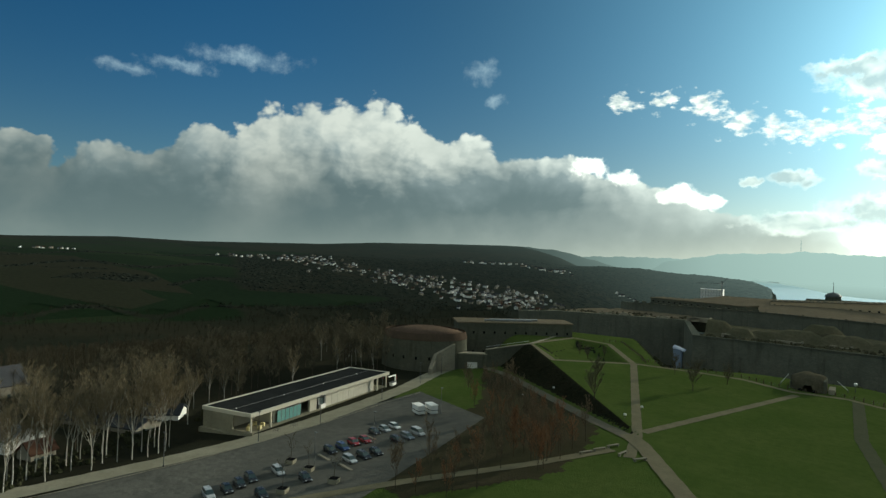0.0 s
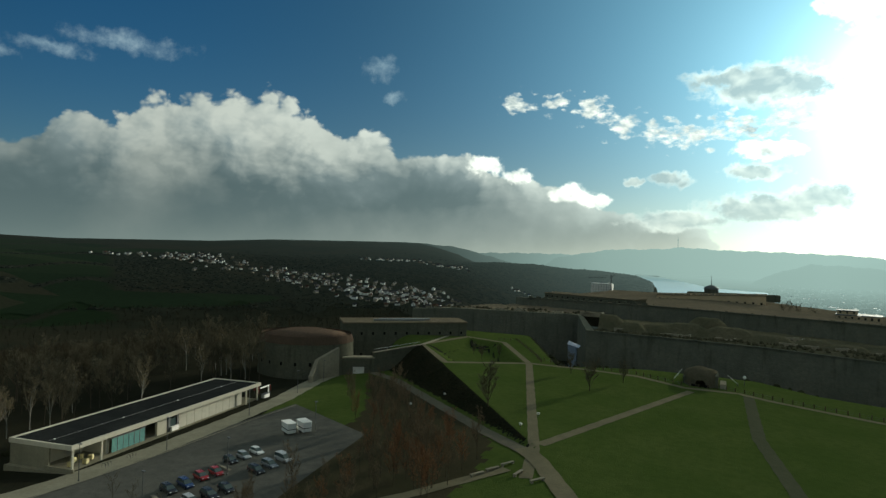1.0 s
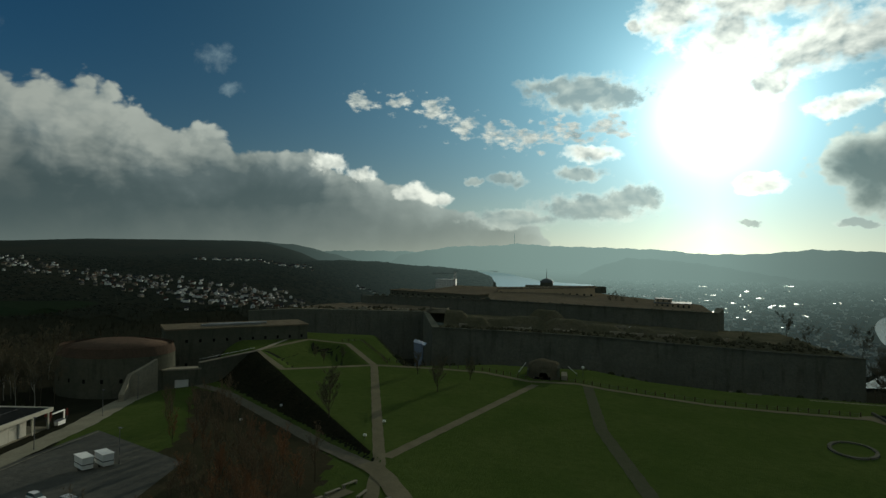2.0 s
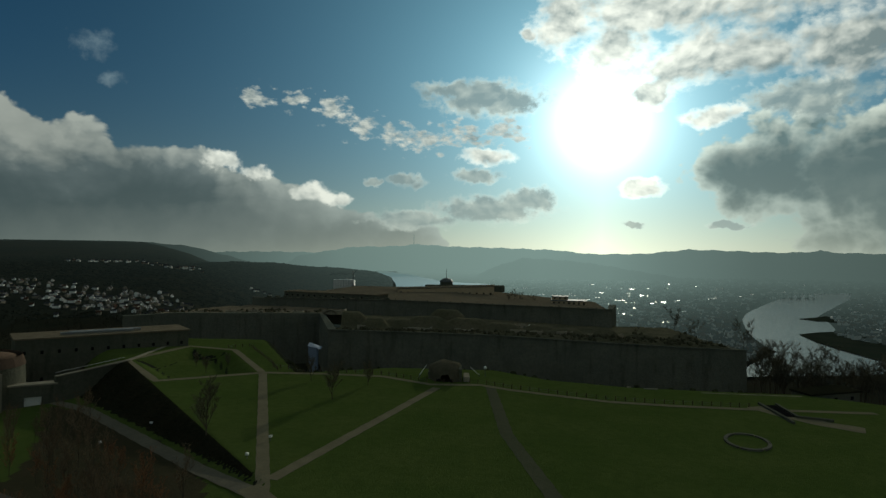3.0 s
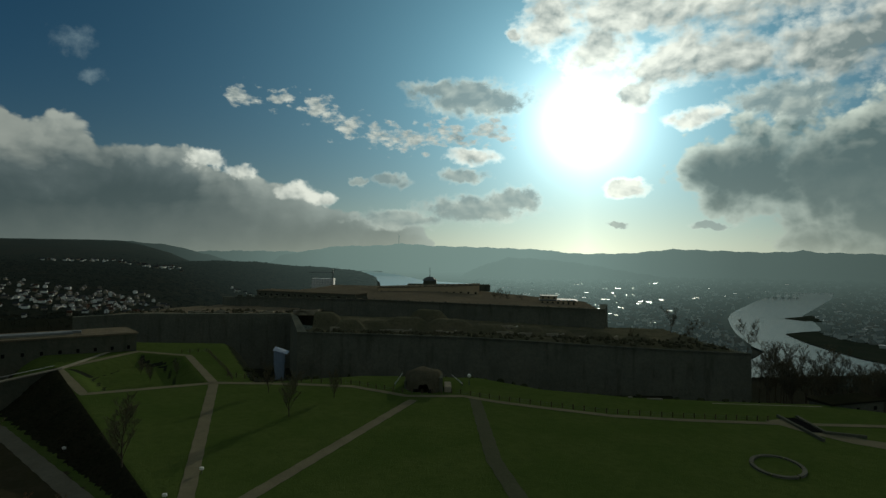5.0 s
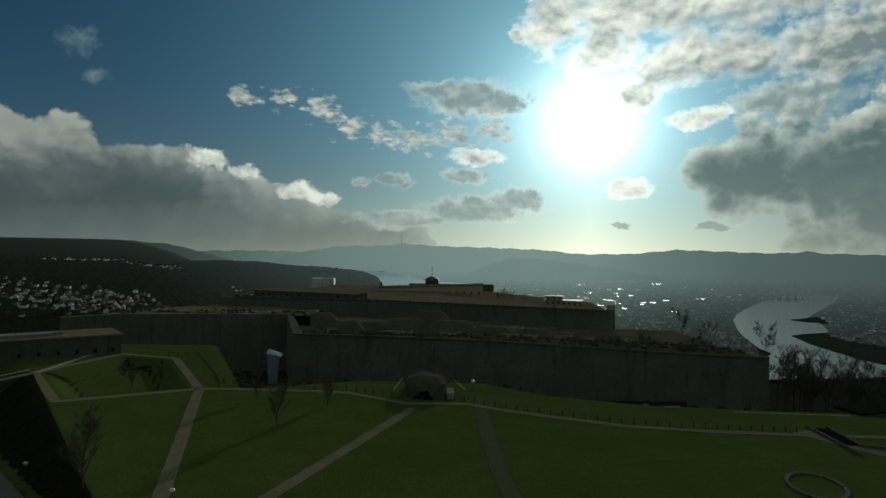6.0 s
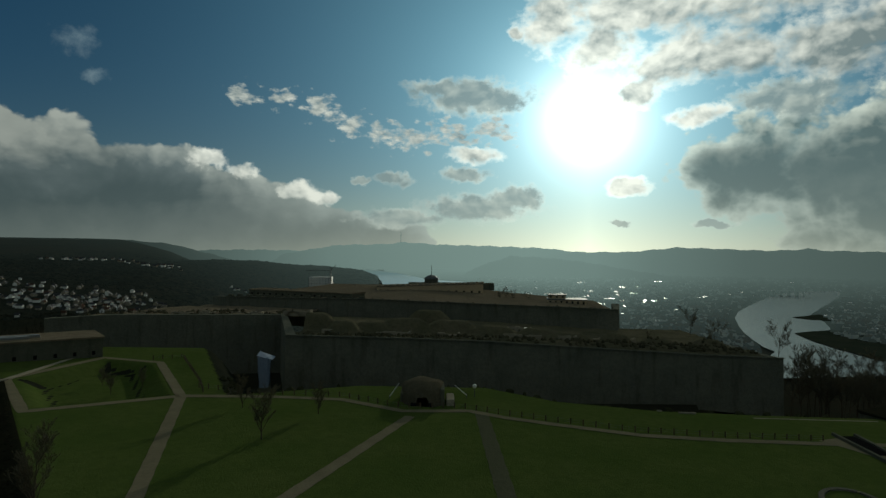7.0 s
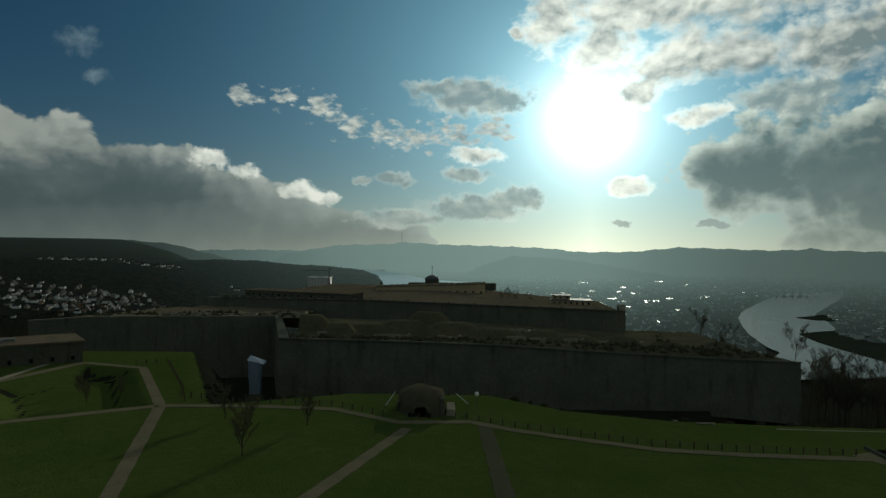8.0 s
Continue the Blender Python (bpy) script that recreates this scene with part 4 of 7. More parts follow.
def skylights():
    e = empty("roof_skylight", -140, 216, 11.4, 39)
    bm = bmesh.new()
    box(bm, 0, 0, 0, 24, 1.6, .7, .08)
    part("glazing", bm, GLASS_PALE, e)
    bm = bmesh.new()
    box(bm, -.2, -.2, -.3, 24.2, 1.8, .0, .03)
    part("curb", bm, COPING, e)
    tagged(e, "long pale glazed skylight on the flat roof", "skylight", "skylights on the ravelin roof")
    copy_thing(e, pose(-139, 219.4, 11.5, 0, 0, 39))


GLASS_PALE = material("pale_glass", [(0.150, 0.160, 0.160), (0.190, 0.200, 0.200), (0.130, 0.140, 0.140)], 2.0, 0.6, 0.0, spec=0.6)
skylights()


def gatehouse():
    e = empty("gatehouse", -124, 178, -6.5, 32)
    bm = bmesh.new()
    box(bm, -6, 0, -1, -2.2, 4, 7.5, .05)
    box(bm, 2.2, 0, -1, 6, 4, 7.5, .05)
    box(bm, -2.2, 0.02, 4.2, 2.2, 4, 7.5)
    part("wall", bm, STONE, e)
    bm = bmesh.new()
    box(bm, -2.2, 0.6, -1, 2.2, 0.85, 4.2)
    part("gate_leaf", bm, WHITE, e, "pale boarded gate")
    bm = bmesh.new()
    box(bm, -6.3, -.3, 7.5, 6.3, 4.3, 8.0, .06)
    part("coping", bm, COPING, e)
    tagged(e, "stone gatehouse with a pale closed gate under the bastion", "gatehouse")
    wall_run("wall_4", [(-119, 181, -9, 3.2), (-108, 202, -9, 4.8), (-113, 258, -9, 4.4)], 1.2, STONE, "stone retaining wall beside the gate")
    coping_run("coping", [(-119, 180.8, 3.2), (-108, 201.8, 4.8), (-113, 258, 4.4)], 1.3, .35, bpy.data.objects["wall_4"])
    wall_run("wall_5", [(-131, 158, -9, -3.5), (-133, 164, -9, 1.5), (-129, 172, -9, 5.5)], 1.6, COPING, "pale stone wing wall beside the gate road")
    g = empty("guard_rail", -119, 180.6, 3.5, 0)
    for i in range(8):
        bm = bmesh.new()
        tube(bm, (i * 1.5, i * 2.8, i * .22), (i * 1.5, i * 2.8, i * .22 + 1.1), .05, .05, 5)
        part("post", bm, STEEL, g)
    bm = bmesh.new()
    tube(bm, (0, 0, 1.1), (10.5, 19.6, 2.64), .06, .06, 5)
    part("handrail", bm, WHITE, g)
    tagged(g, "pale metal guard rail on top of the wall", "railing")


gatehouse()


def flag_dome():
    e = empty("lookout", -5, 640, 6)
    bm = bmesh.new()
    bmesh.ops.create_cone(bm, cap_ends=True, segments=12, radius1=6.6, radius2=6.4, depth=3.4)
    bmesh.ops.translate(bm, vec=(0, 0, 8.0), verts=bm.verts)
    part("drum", bm, STONE, e)
    bm = bmesh.new()
    rows = []
    for r, z in ((7.2, 9.7), (6.4, 11.2), (4.6, 12.6), (2.4, 13.5), (.7, 13.9)):
        rows.append([(r * math.cos(2 * math.pi * i / 12), r * math.sin(2 * math.pi * i / 12), z) for i in range(12)])
    part("roof", loft(bm, rows), LEAD, e)
    bm = bmesh.new()
    tube(bm, (0, 0, 13.5), (0, 0, 23), .30, .16, 8)
    part("flagpole", bm, STEEL, e)
    bm = bmesh.new()
    box(bm, -22, -6, 0, 60, 10, 6.4, .1)
    part("base", bm, STONE, e)
    tagged(e, "low stone lookout with a domed roof and a bare flagpole", "lookout")


flag_dome()


def crane():
    e = empty("tower_crane", -102, 640, 4)
    bm = bmesh.new()
    for dx, dy in ((-.5, -.5), (.5, -.5), (.5, .5), (-.5, .5)):
        tube(bm, (dx, dy, 0), (dx, dy, 22), .18, .18, 4)
    for i in range(11):
        tube(bm, (-.5, -.5, i * 2), (.5, -.5, i * 2 + 2), .1, .1, 4)
    part("mast", bm, STEEL, e)
    bm = bmesh.new()
    tube(bm, (-24, 0, 18.6), (1, 0, 19.0), .28, .28, 4)
    tube(bm, (-24, 0, 18.6), (0, 0, 22), .1, .1, 4)
    tube(bm, (0, 0, 19), (5, 0, 24.5), .25, .2, 4)
    part("jib", bm, STEEL, e)
    tagged(e, "slim grey tower crane above the fortress roofs", "crane")
    e = empty("scaffold_tent", -124, 645, 4)
    bm = bmesh.new()
    box(bm, 0, 0, 0, 22, 10, 12.5, .2)
    part("sheeting", bm, WHITE, e, "white weather sheeting")
    bm = bmesh.new()
    for i in range(9):
        tube(bm, (i * 2.75, -.4, 0), (i * 2.75, -.4, 13.6), .14, .14, 4)
    for k in range(5):
        tube(bm, (0, -.4, 2.6 * k + 1), (22, -.4, 2.6 * k + 1), .1, .1, 4)
    part("scaffold", bm, STEEL, e)
    tagged(e, "white sheeted scaffold on the fortress roof", "scaffold")


crane()


def sheeting_shaft():
    """A stair tower wrapped in pale blue sheeting, with a lean-to roof, standing in the ditch."""
    e = empty("stair_shelter", -59, 262, -21)
    bm = bmesh.new()
    n, w, d = 9, 1.9, 1.7
    ring = [(-w, -d)] + [(-w + 2 * w * (i + 1) / n, -d) for i in range(n)] + [(w, -d + 2 * d * (i + 1) / 5) for i in range(5)] + [(-w, d)]
    rows = []
    for k, z in enumerate((11.5, 14, 16, 18, 20, 22.5)):
        rows.append([bm.verts.new((x * (.74 + .052 * k) + .10 * math.sin(3.1 * i + 1.7 * k), y * (.8 + .04 * k) + .16 * math.sin(2.3 * i + k), z)) for i, (x, y) in enumerate(ring)])
    for r0, r1 in zip(rows, rows[1:]):
        for i in range(len(ring)):
            k = (i + 1) % len(ring)
            bm.faces.new((r0[i], r0[k], r1[k], r1[i]))
    part("sheeting", bm, TARP, e, "pale blue weather sheeting", smooth=True)
    bm = bmesh.new()
    loft(bm, [[(-2.1, -2.0, 23.0), (3.4, -2.0, 21.6), (3.4, -2.0, 21.8), (-2.1, -2.0, 23.2)], [(-2.1, 2.0, 24.0), (3.4, 2.0, 22.2), (3.4, 2.0, 22.4), (-2.1, 2.0, 24.2)]])
    part("roof", bm, TARP, e)
    # added dark lower part, standing in for the shade down in the ditch
    bm = bmesh.new()
    box(bm, -1.7, -1.6, 0, 1.7, 1.8, 11.8, .1)
    part("shade_plinth", bm, STONE, e, "lower shaft in dark stone, added in place of the ditch's shade")
    for dx in (-1.8, 1.8):
        bm = bmesh.new()
        tube(bm, (dx, 1.9, 0), (dx, 1.9, 23.0), .12, .12, 6)
        part("post", bm, STEEL, e)
    tagged(e, "stair tower wrapped in pale blue sheeting in the ditch", "shelter")


sheeting_shaft()


def ruin_frame():
    """Low remains of a gun emplacement on the terrace."""
    e = empty("gun_emplacement", -72, 340, 8.2)
    bm = bmesh.new()
    box(bm, 0, 0, 0, 14, .7, 2.6, .08)
    part("wall", bm, COPING, e)
    bm = bmesh.new()
    box(bm, 13.2, -6, 0, 14, 0, 3.4, .08)
    part("wall", bm, COPING, e)
    bm = bmesh.new()
    for i in range(12):
        a0, a1 = math.pi * i / 12, math.pi * (i + 1) / 12
        vs = [bm.verts.new((5 + r * math.cos(a), -.4, 2.5 * r / 3.5 * math.sin(a))) for r, a in ((2.7, a0), (3.5, a0), (3.5, a1), (2.7, a1))]
        bm.faces.new(vs)
    bmesh.ops.solidify(bm, geom=bm.faces[:], thickness=.5)
    part("arch", bm, COPING, e)
    tagged(e, "low pale stone remains of a gun emplacement with an arch", "ruin")


ruin_frame()


def broken_parapet(x, y, z, turn, long, tall, seed):
    """A low run of weathered masonry, pale to stand for sunlit rims, with an uneven top, a return at one end and fallen
    blocks.
    """
    r = random.Random(seed)
    e = empty("broken_parapet", x, y, z, turn)
    n = max(3, int(long / 2.4))
    for i in range(n):
        a, b = long * i / n, long * (i + 1) / n
        bm = bmesh.new()
        box(bm, a, -.45, -.8, b - .03, .45, tall * r.uniform(.55, 1.0), .06)
        part("wall_block", bm, COPING, e)
    for i in range(2):
        bm = bmesh.new()
        box(bm, long - .5, .5 + i * 2.2, -.8, long + .4, 2.67 + i * 2.2, tall * r.uniform(.4, .9), .06)
        part("wall_block", bm, COPING, e)
    for i in range(5):
        bm = bmesh.new()
        k = r.uniform(.25, .55)
        box(bm, -k, -k * .7, -.4, k, k * .7, k * 1.2, .08)
        o = part("fallen_block", bm, STONE, e)
        o.matrix_basis = pose(r.uniform(0, long), r.uniform(-2.6, -1.0), .1, r.uniform(-12, 12), r.uniform(-12, 12), r.uniform(0, 90))
    return tagged(e, "broken run of old masonry on the earthwork, pale for its sunlit rim", "ruin", "broken parapets on the earthworks")


# masonry added along the terraces, its pale colour doing for lit edges
for k, (x, y, turn, long, tall) in enumerate(((-128, 346, 12, 9, 1.8), (-116, 350, -14, 6, 2.4), (-101, 352, 20, 12, 1.4), (-90, 349, 8, 5, 2.2), (-148, 343, 30, 8, 1.6))):
    broken_parapet(x, y, 7.6, turn, long, tall, k)
for k, (x, y, turn, long, tall) in enumerate(((-46, 300, 10, 10, 1.6), (-24, 304, -6, 14, 1.5), (2, 300, 4, 9, 1.8), (30, 308, -8, 16, 1.5), (52, 300, 6, 8, 1.7), (70, 314, -4, 18, 1.4), (-14, 342, 0, 16, 2.0), (34, 338, -10, 12, 1.8))):
    broken_parapet(x, y, float(terrace_z(x, y)) + .2, turn, long, tall, 20 + k)


def signal_post(x, y, z):
    e = empty("floodlight", x, y, z)
    bm = bmesh.new()
    tube(bm, (0, 0, 0), (0, 0, 2.4), .1, .08, 6)
    part("pole", bm, STEEL, e)
    bm = bmesh.new()
    box(bm, -.7, -.3, 2.2, .7, .3, 3.5, .1)
    part("lamp", bm, WHITE, e)
    return tagged(e, "white floodlight on a short pole on the earthwork", "floodlight", "floodlights on the earthworks")


signal_post(42, 325, float(terrace_z(42, 325)) - .1)
signal_post(-28, 322, float(terrace_z(-28, 322)) - .1)

# ---------------------------------------------------------------- trees
def tree_meshes(name, seed, tall, trunk_r, spread, bark, twig, levels=3, forks=5, twigs=5, fork_from=0.3, lean=0.25, leaf=0.0, sides=5):
    """Trunk with limbs, and a crown of fine twigs (and leaves, if any), as two meshes."""
    rnd = random.Random(seed)
    wood, crown = bmesh.new(), bmesh.new()

    def sprig(p, d, size):
        for _ in range(twigs):
            w = (d + Vector((rnd.uniform(-1, 1), rnd.uniform(-1, 1), rnd.uniform(-.35, .9))) * .75).normalized()
            q = p + w * size * rnd.uniform(.5, 1.1)
            s = w.orthogonal().normalized()
            s.rotate(Matrix.Rotation(rnd.uniform(0, 6.28), 3, w))
            k = size * 0.009 + 0.009
            crown.faces.new([crown.verts.new(c) for c in (p + s * k, p - s * k, q)])
            r = p.lerp(q, .45)
            u = (w + Vector((rnd.uniform(-1, 1), rnd.uniform(-1, 1), rnd.uniform(-.2, .8))) * .8).normalized()
            crown.faces.new([crown.verts.new(c) for c in (r + s * k * .8, r - s * k * .8, r + u * size * .5)])
            if leaf:
                for _ in range(3):
                    c = p.lerp(q, rnd.uniform(.3, 1)) + Vector((rnd.uniform(-1, 1), rnd.uniform(-1, 1), rnd.uniform(-1, 1))) * leaf
                    a, b = Vector((rnd.uniform(-1, 1), rnd.uniform(-1, 1), rnd.uniform(-1, 1))), Vector((rnd.uniform(-1, 1), rnd.uniform(-1, 1), rnd.uniform(-1, 1)))
                    crown.faces.new([crown.verts.new(v) for v in (c, c + a * leaf, c + b * leaf)])

    def grow(p, d, length, r, level):
        steps = 4 if level == 0 else 2
        for i in range(steps):
            d = (d + Vector((rnd.uniform(-1, 1), rnd.uniform(-1, 1), rnd.uniform(-.2, .5))) * lean * (.35 if level == 0 else .7)).normalized()
            q = p + d * length / steps
            r2 = r * (.80 if level else .84)
            tube(wood, p, q, r, r2, sides if level < 2 else 3)
            if level < levels and (level > 0 or (i + 1) / steps > fork_from):
                n = forks if level == 0 else 2
                for _ in range(max(1, n // (steps - 1) + rnd.randint(0, 1))):
                    a = rnd.uniform(0, 6.283)
                    out = Vector((math.cos(a), math.sin(a), rnd.uniform(.35, 1.1)))
                    grow(q, (d * .55 + out * spread).normalized(), length * rnd.uniform(.36, .52), r2 * .46, level + 1)
            p, r = q, r2
            if level >= levels - 1:
                sprig(p, d, length * .5 + tall * .02)
        sprig(p, d, length * .35 + tall * .025)

    grow(Vector((0, 0, -.3)), Vector((0, 0, 1)), tall * .72, trunk_r, 0)
    out = []
    for nm, bm, mt in (("trunk", wood, bark), ("crown", crown, twig)):
        me = bpy.data.meshes.new(name + "_" + nm)
        bm.to_mesh(me)
        bm.free()
        me.materials.append(mt)
        out.append(me)
    return out


def plant(meshes, x, y, z, label, group="", turn=0.0, size=1.0, name="tree", category="tree"):
    e = new(name)
    e.matrix_world = Matrix.Translation((x, y, z)) @ Matrix.Rotation(turn, 4, "Z") @ Matrix.Scale(size, 4)
    for nm, me in zip(("trunk", "crown"), meshes):
        o = new(nm, me)
        o.parent = e
    return tagged(e, label, category, group)


def ground_at(x, y):
    return float(land_z(x, y))


LIME = [tree_meshes("lime", 11 + i, 13, .22, .50, BARK, TWIGS, 3, 12, 5, .12) for i in range(3)]
for i, (x, y, s) in enumerate([(-51.5, 126, .78), (-32, 164, .70), (-43, 187, .52), (-25, 185, .50), (-83, 205, .40), (-90, 214, .34), (-78, 212, .34)]):
    plant(LIME[i % 3], x, y, ground_at(x, y), "bare winter lime tree on the lawn" if s > .45 else "small bare tree in the hollow of the lawn",
          "lime trees on the lawn" if s > .45 else "small trees in the hollow", i * 1.3, s)

# ---------------------------------------------------------------- park furniture
POST_WOOD = TIMBER
FENCE = [(-60, 205), (-46, 201), (-38, 202.2), (-22, 203), (-10, 196.5), (-5, 194.6), (8, 198), (19, 192.8), (31, 188.6), (48, 183.6), (66, 183), (92, 184.6)]
FENCE_2 = [(-88, 240), (-81, 246), (-62.5, 212), (-57, 200)]


def fence(points, gap, label):
    """Wooden posts with two wires; the fence stands on the lawn."""
    x0, y0 = points[0]
    e = empty("post_fence", x0, y0, ground_at(x0, y0))
    inv = e.matrix_world.inverted()
    bm = bmesh.new()
    box(bm, -.12, -.12, -.3, .12, .12, 1.45, .02)
    me = bpy.data.meshes.new("post")
    bm.to_mesh(me)
    bm.free()
    me.materials.append(POST_WOOD)
    tops = []
    left = 0.0
    for (ax, ay), (bx, by) in zip(points, points[1:]):
        n = math.hypot(bx - ax, by - ay)
        t = left
        while t < n:
            x, y = ax + (bx - ax) * t / n, ay + (by - ay) * t / n
            z = ground_at(x, y)
            o = new("post", me)
            o.parent = e
            o.matrix_basis = inv @ pose(x, y, z, random.uniform(-2, 2), random.uniform(-2, 2), random.uniform(0, 90))
            tops.append(inv @ Vector((x, y, z)))
            t += gap
        left = t - n
    for k, h in enumerate((0.55, 1.08)):
        bm = bmesh.new()
        for a, b in zip(tops, tops[1:]):
            tube(bm, a + Vector((0, 0, h)), b + Vector((0, 0, h)), .018, .018, 3)
        part("wire", bm, STEEL, e)
    return tagged(e, label, "fence", "post fences along the paths")


fence(FENCE, 2.9, "wooden post and wire fence beside the gravel path")
fence(FENCE_2, 2.9, "wooden post and wire fence at the lawn's outer corner")


RING_STONE = material("weathered_ring_stone", [(0.125, 0.122, 0.095), (0.165, 0.158, 0.125), (0.090, 0.090, 0.070)], 0.8, 0.95, 0.4, spec=0.1)


def ring_bench():
    """The low ring wall on the lawn, an oval stretched to fit the camera's view."""
    e = empty("ring_wall", 71.8, 145.2, -3.1, -26)
    bm = bmesh.new()
    n = 72
    prof = ((-.45, -.2), (-.45, .42), (-.38, .5), (.38, .5), (.45, .42), (.45, -.2))
    rows = []
    for i in range(n):
        a = 2 * math.pi * i / n
        row = []
        for d, z in prof:
            x, y = (4.8 + d) * math.cos(a), (7.3 + d) * math.sin(a)
            row.append(bm.verts.new((x, y, z - 0.043 * (x * .9 + y * .44))))
        rows.append(row)
    for i in range(n):
        if i % 12 == 2:
            continue
        r0, r1 = rows[i], rows[(i + 1) % n]
        for j in range(len(prof) - 1):
            bm.faces.new((r0[j], r0[j + 1], r1[j + 1], r1[j]))
    part("wall", bm, RING_STONE, e)
    bm = bmesh.new()
    for i in range(2, n, 12):
        r0, r1 = 2 * math.pi * i / n, 2 * math.pi * (i + 1) / n
        vs = []
        for a in (r0, r1):
            for d in (-.3, .3):
                x, y = (4.8 + d) * math.cos(a), (7.3 + d) * math.sin(a)
                vs.append(bm.verts.new((x, y, .44 - 0.043 * (x * .9 + y * .44))))
        bm.faces.new((vs[0], vs[1], vs[3], vs[2]))
    bmesh.ops.solidify(bm, geom=bm.faces[:], thickness=.5)
    part("joint", bm, COPING, e)
    bm = bmesh.new()
    bmesh.ops.create_circle(bm, cap_ends=True, segments=48, radius=1)
    for v in bm.verts:
        v.co = Vector((v.co.x * 4.4, v.co.y * 6.9, .17 - .043 * (v.co.x * 4.4 * .9 + v.co.y * 6.9 * .44)))
    part("infill", bm, GRASS, e, "short turf inside the ring")
    tagged(e, "low concrete ring wall on the lawn, stretched to fit the camera's view", "ring wall")


ring_bench()


RUBBLE = material("turf_and_rubble", [(0.080, 0.074, 0.050), (0.125, 0.108, 0.076), (0.056, 0.054, 0.036)], 1.2, 1.0, 0.9, 1.6, spec=0.03)


def bunker():
    """Stone casemate with a turfed, sloping roof, near-black blocks added to darken its front."""
    e = empty("casemate", -1.5, 199.5, -0.4)
    bm = bmesh.new()
    n = 14
    rings = []
    for k, (y, s) in enumerate(((-2.6, .30), (-2.0, .62), (0, .88), (3, 1.0), (9, 1.05), (12, .8))):
        row = []
        for i in range(n + 1):
            a = math.pi * i / n
            jag = .25 * math.sin(i * 5.1 + k * 2.3)
            row.append(bm.verts.new((-(6.4 + jag) * s * math.cos(a) * (1 if i not in (0, n) else 1.05), y + jag * .6, (6.9 + jag) * s ** .6 * math.sin(a) ** .34)))
        rings.append(row)
    for r0, r1 in zip(rings, rings[1:]):
        for i in range(n):
            bm.faces.new((r0[i], r0[i + 1], r1[i + 1], r1[i]))
    bm.faces.new(rings[0])
    bm.faces.new(rings[-1][::-1])
    part("mound", bm, RUBBLE, e, "mound of weathered turf and stone", smooth=True)
    bm = bmesh.new()
    box(bm, 5.4, -.4, -.4, 6.6, 9, 5.2, .15)
    part("side_wall", bm, STONE, e)
    bm = bmesh.new()
    box(bm, -6.8, 1.5, -.4, -6.0, 9, 3.6, .15)
    part("side_wall", bm, STONE, e)
    bm = bmesh.new()
    box(bm, 7.2, -.2, -.5, 9.6, 8, 2.2, .2)
    part("buttress", bm, COPING, e)
    # made-up near-black blocks that darken the front face; no mouth is there
    for x in (-2.6, 2.4):
        bm = bmesh.new()
        box(bm, x - .8, -2.75, .1, x + .8, -1.5, 1.7, .1)
        part("dark_front_block", bm, DARK_VOID, e)
    e.scale = (.84, .9, .84)
    tagged(e, "ruined stone casemate under a mound of turf", "casemate")
    # leaning white barrier arms and a white lamp at its corner
    for dx, dy, tilt, nm in ((-8.6, 4, 35, "barrier_arm"), (11.6, 10, -50, "barrier_arm")):
        b = empty(nm, -1.5 + dx, 199.5 + dy, ground_at(-1.5 + dx, 199.5 + dy))
        bm = bmesh.new()
        tube(bm, (0, 0, -.2), (0, 0, 1.2), .14, .12, 6)
        part("post", bm, STEEL, b)
        bm = bmesh.new()
        d = Vector((math.sin(radians(tilt)), 0, math.cos(radians(tilt))))
        tube(bm, (0, -.2, .8), tuple(d * 4.2 + Vector((0, -.2, .8))), .14, .1, 6)
        part("arm", bm, WHITE, b, "white painted arm")
        tagged(b, "leaning white barrier arm beside the casemate", "barrier", "barrier arms by the casemate")
    b = empty("park_lamp", 12.3, 211, ground_at(12.3, 211))
    bm = bmesh.new()
    tube(bm, (0, 0, -.2), (0, 0, 2.6), .1, .08, 6)
    part("pole", bm, STEEL, b)
    bm = bmesh.new()
    bmesh.ops.create_uvsphere(bm, u_segments=10, v_segments=6, radius=.6)
    bmesh.ops.translate(bm, vec=(0, 0, 3.0), verts=bm.verts)
    part("globe", bm, WHITE, b, smooth=True)
    tagged(b, "white globe lamp on a short pole beside the casemate", "lamp")


bunker()


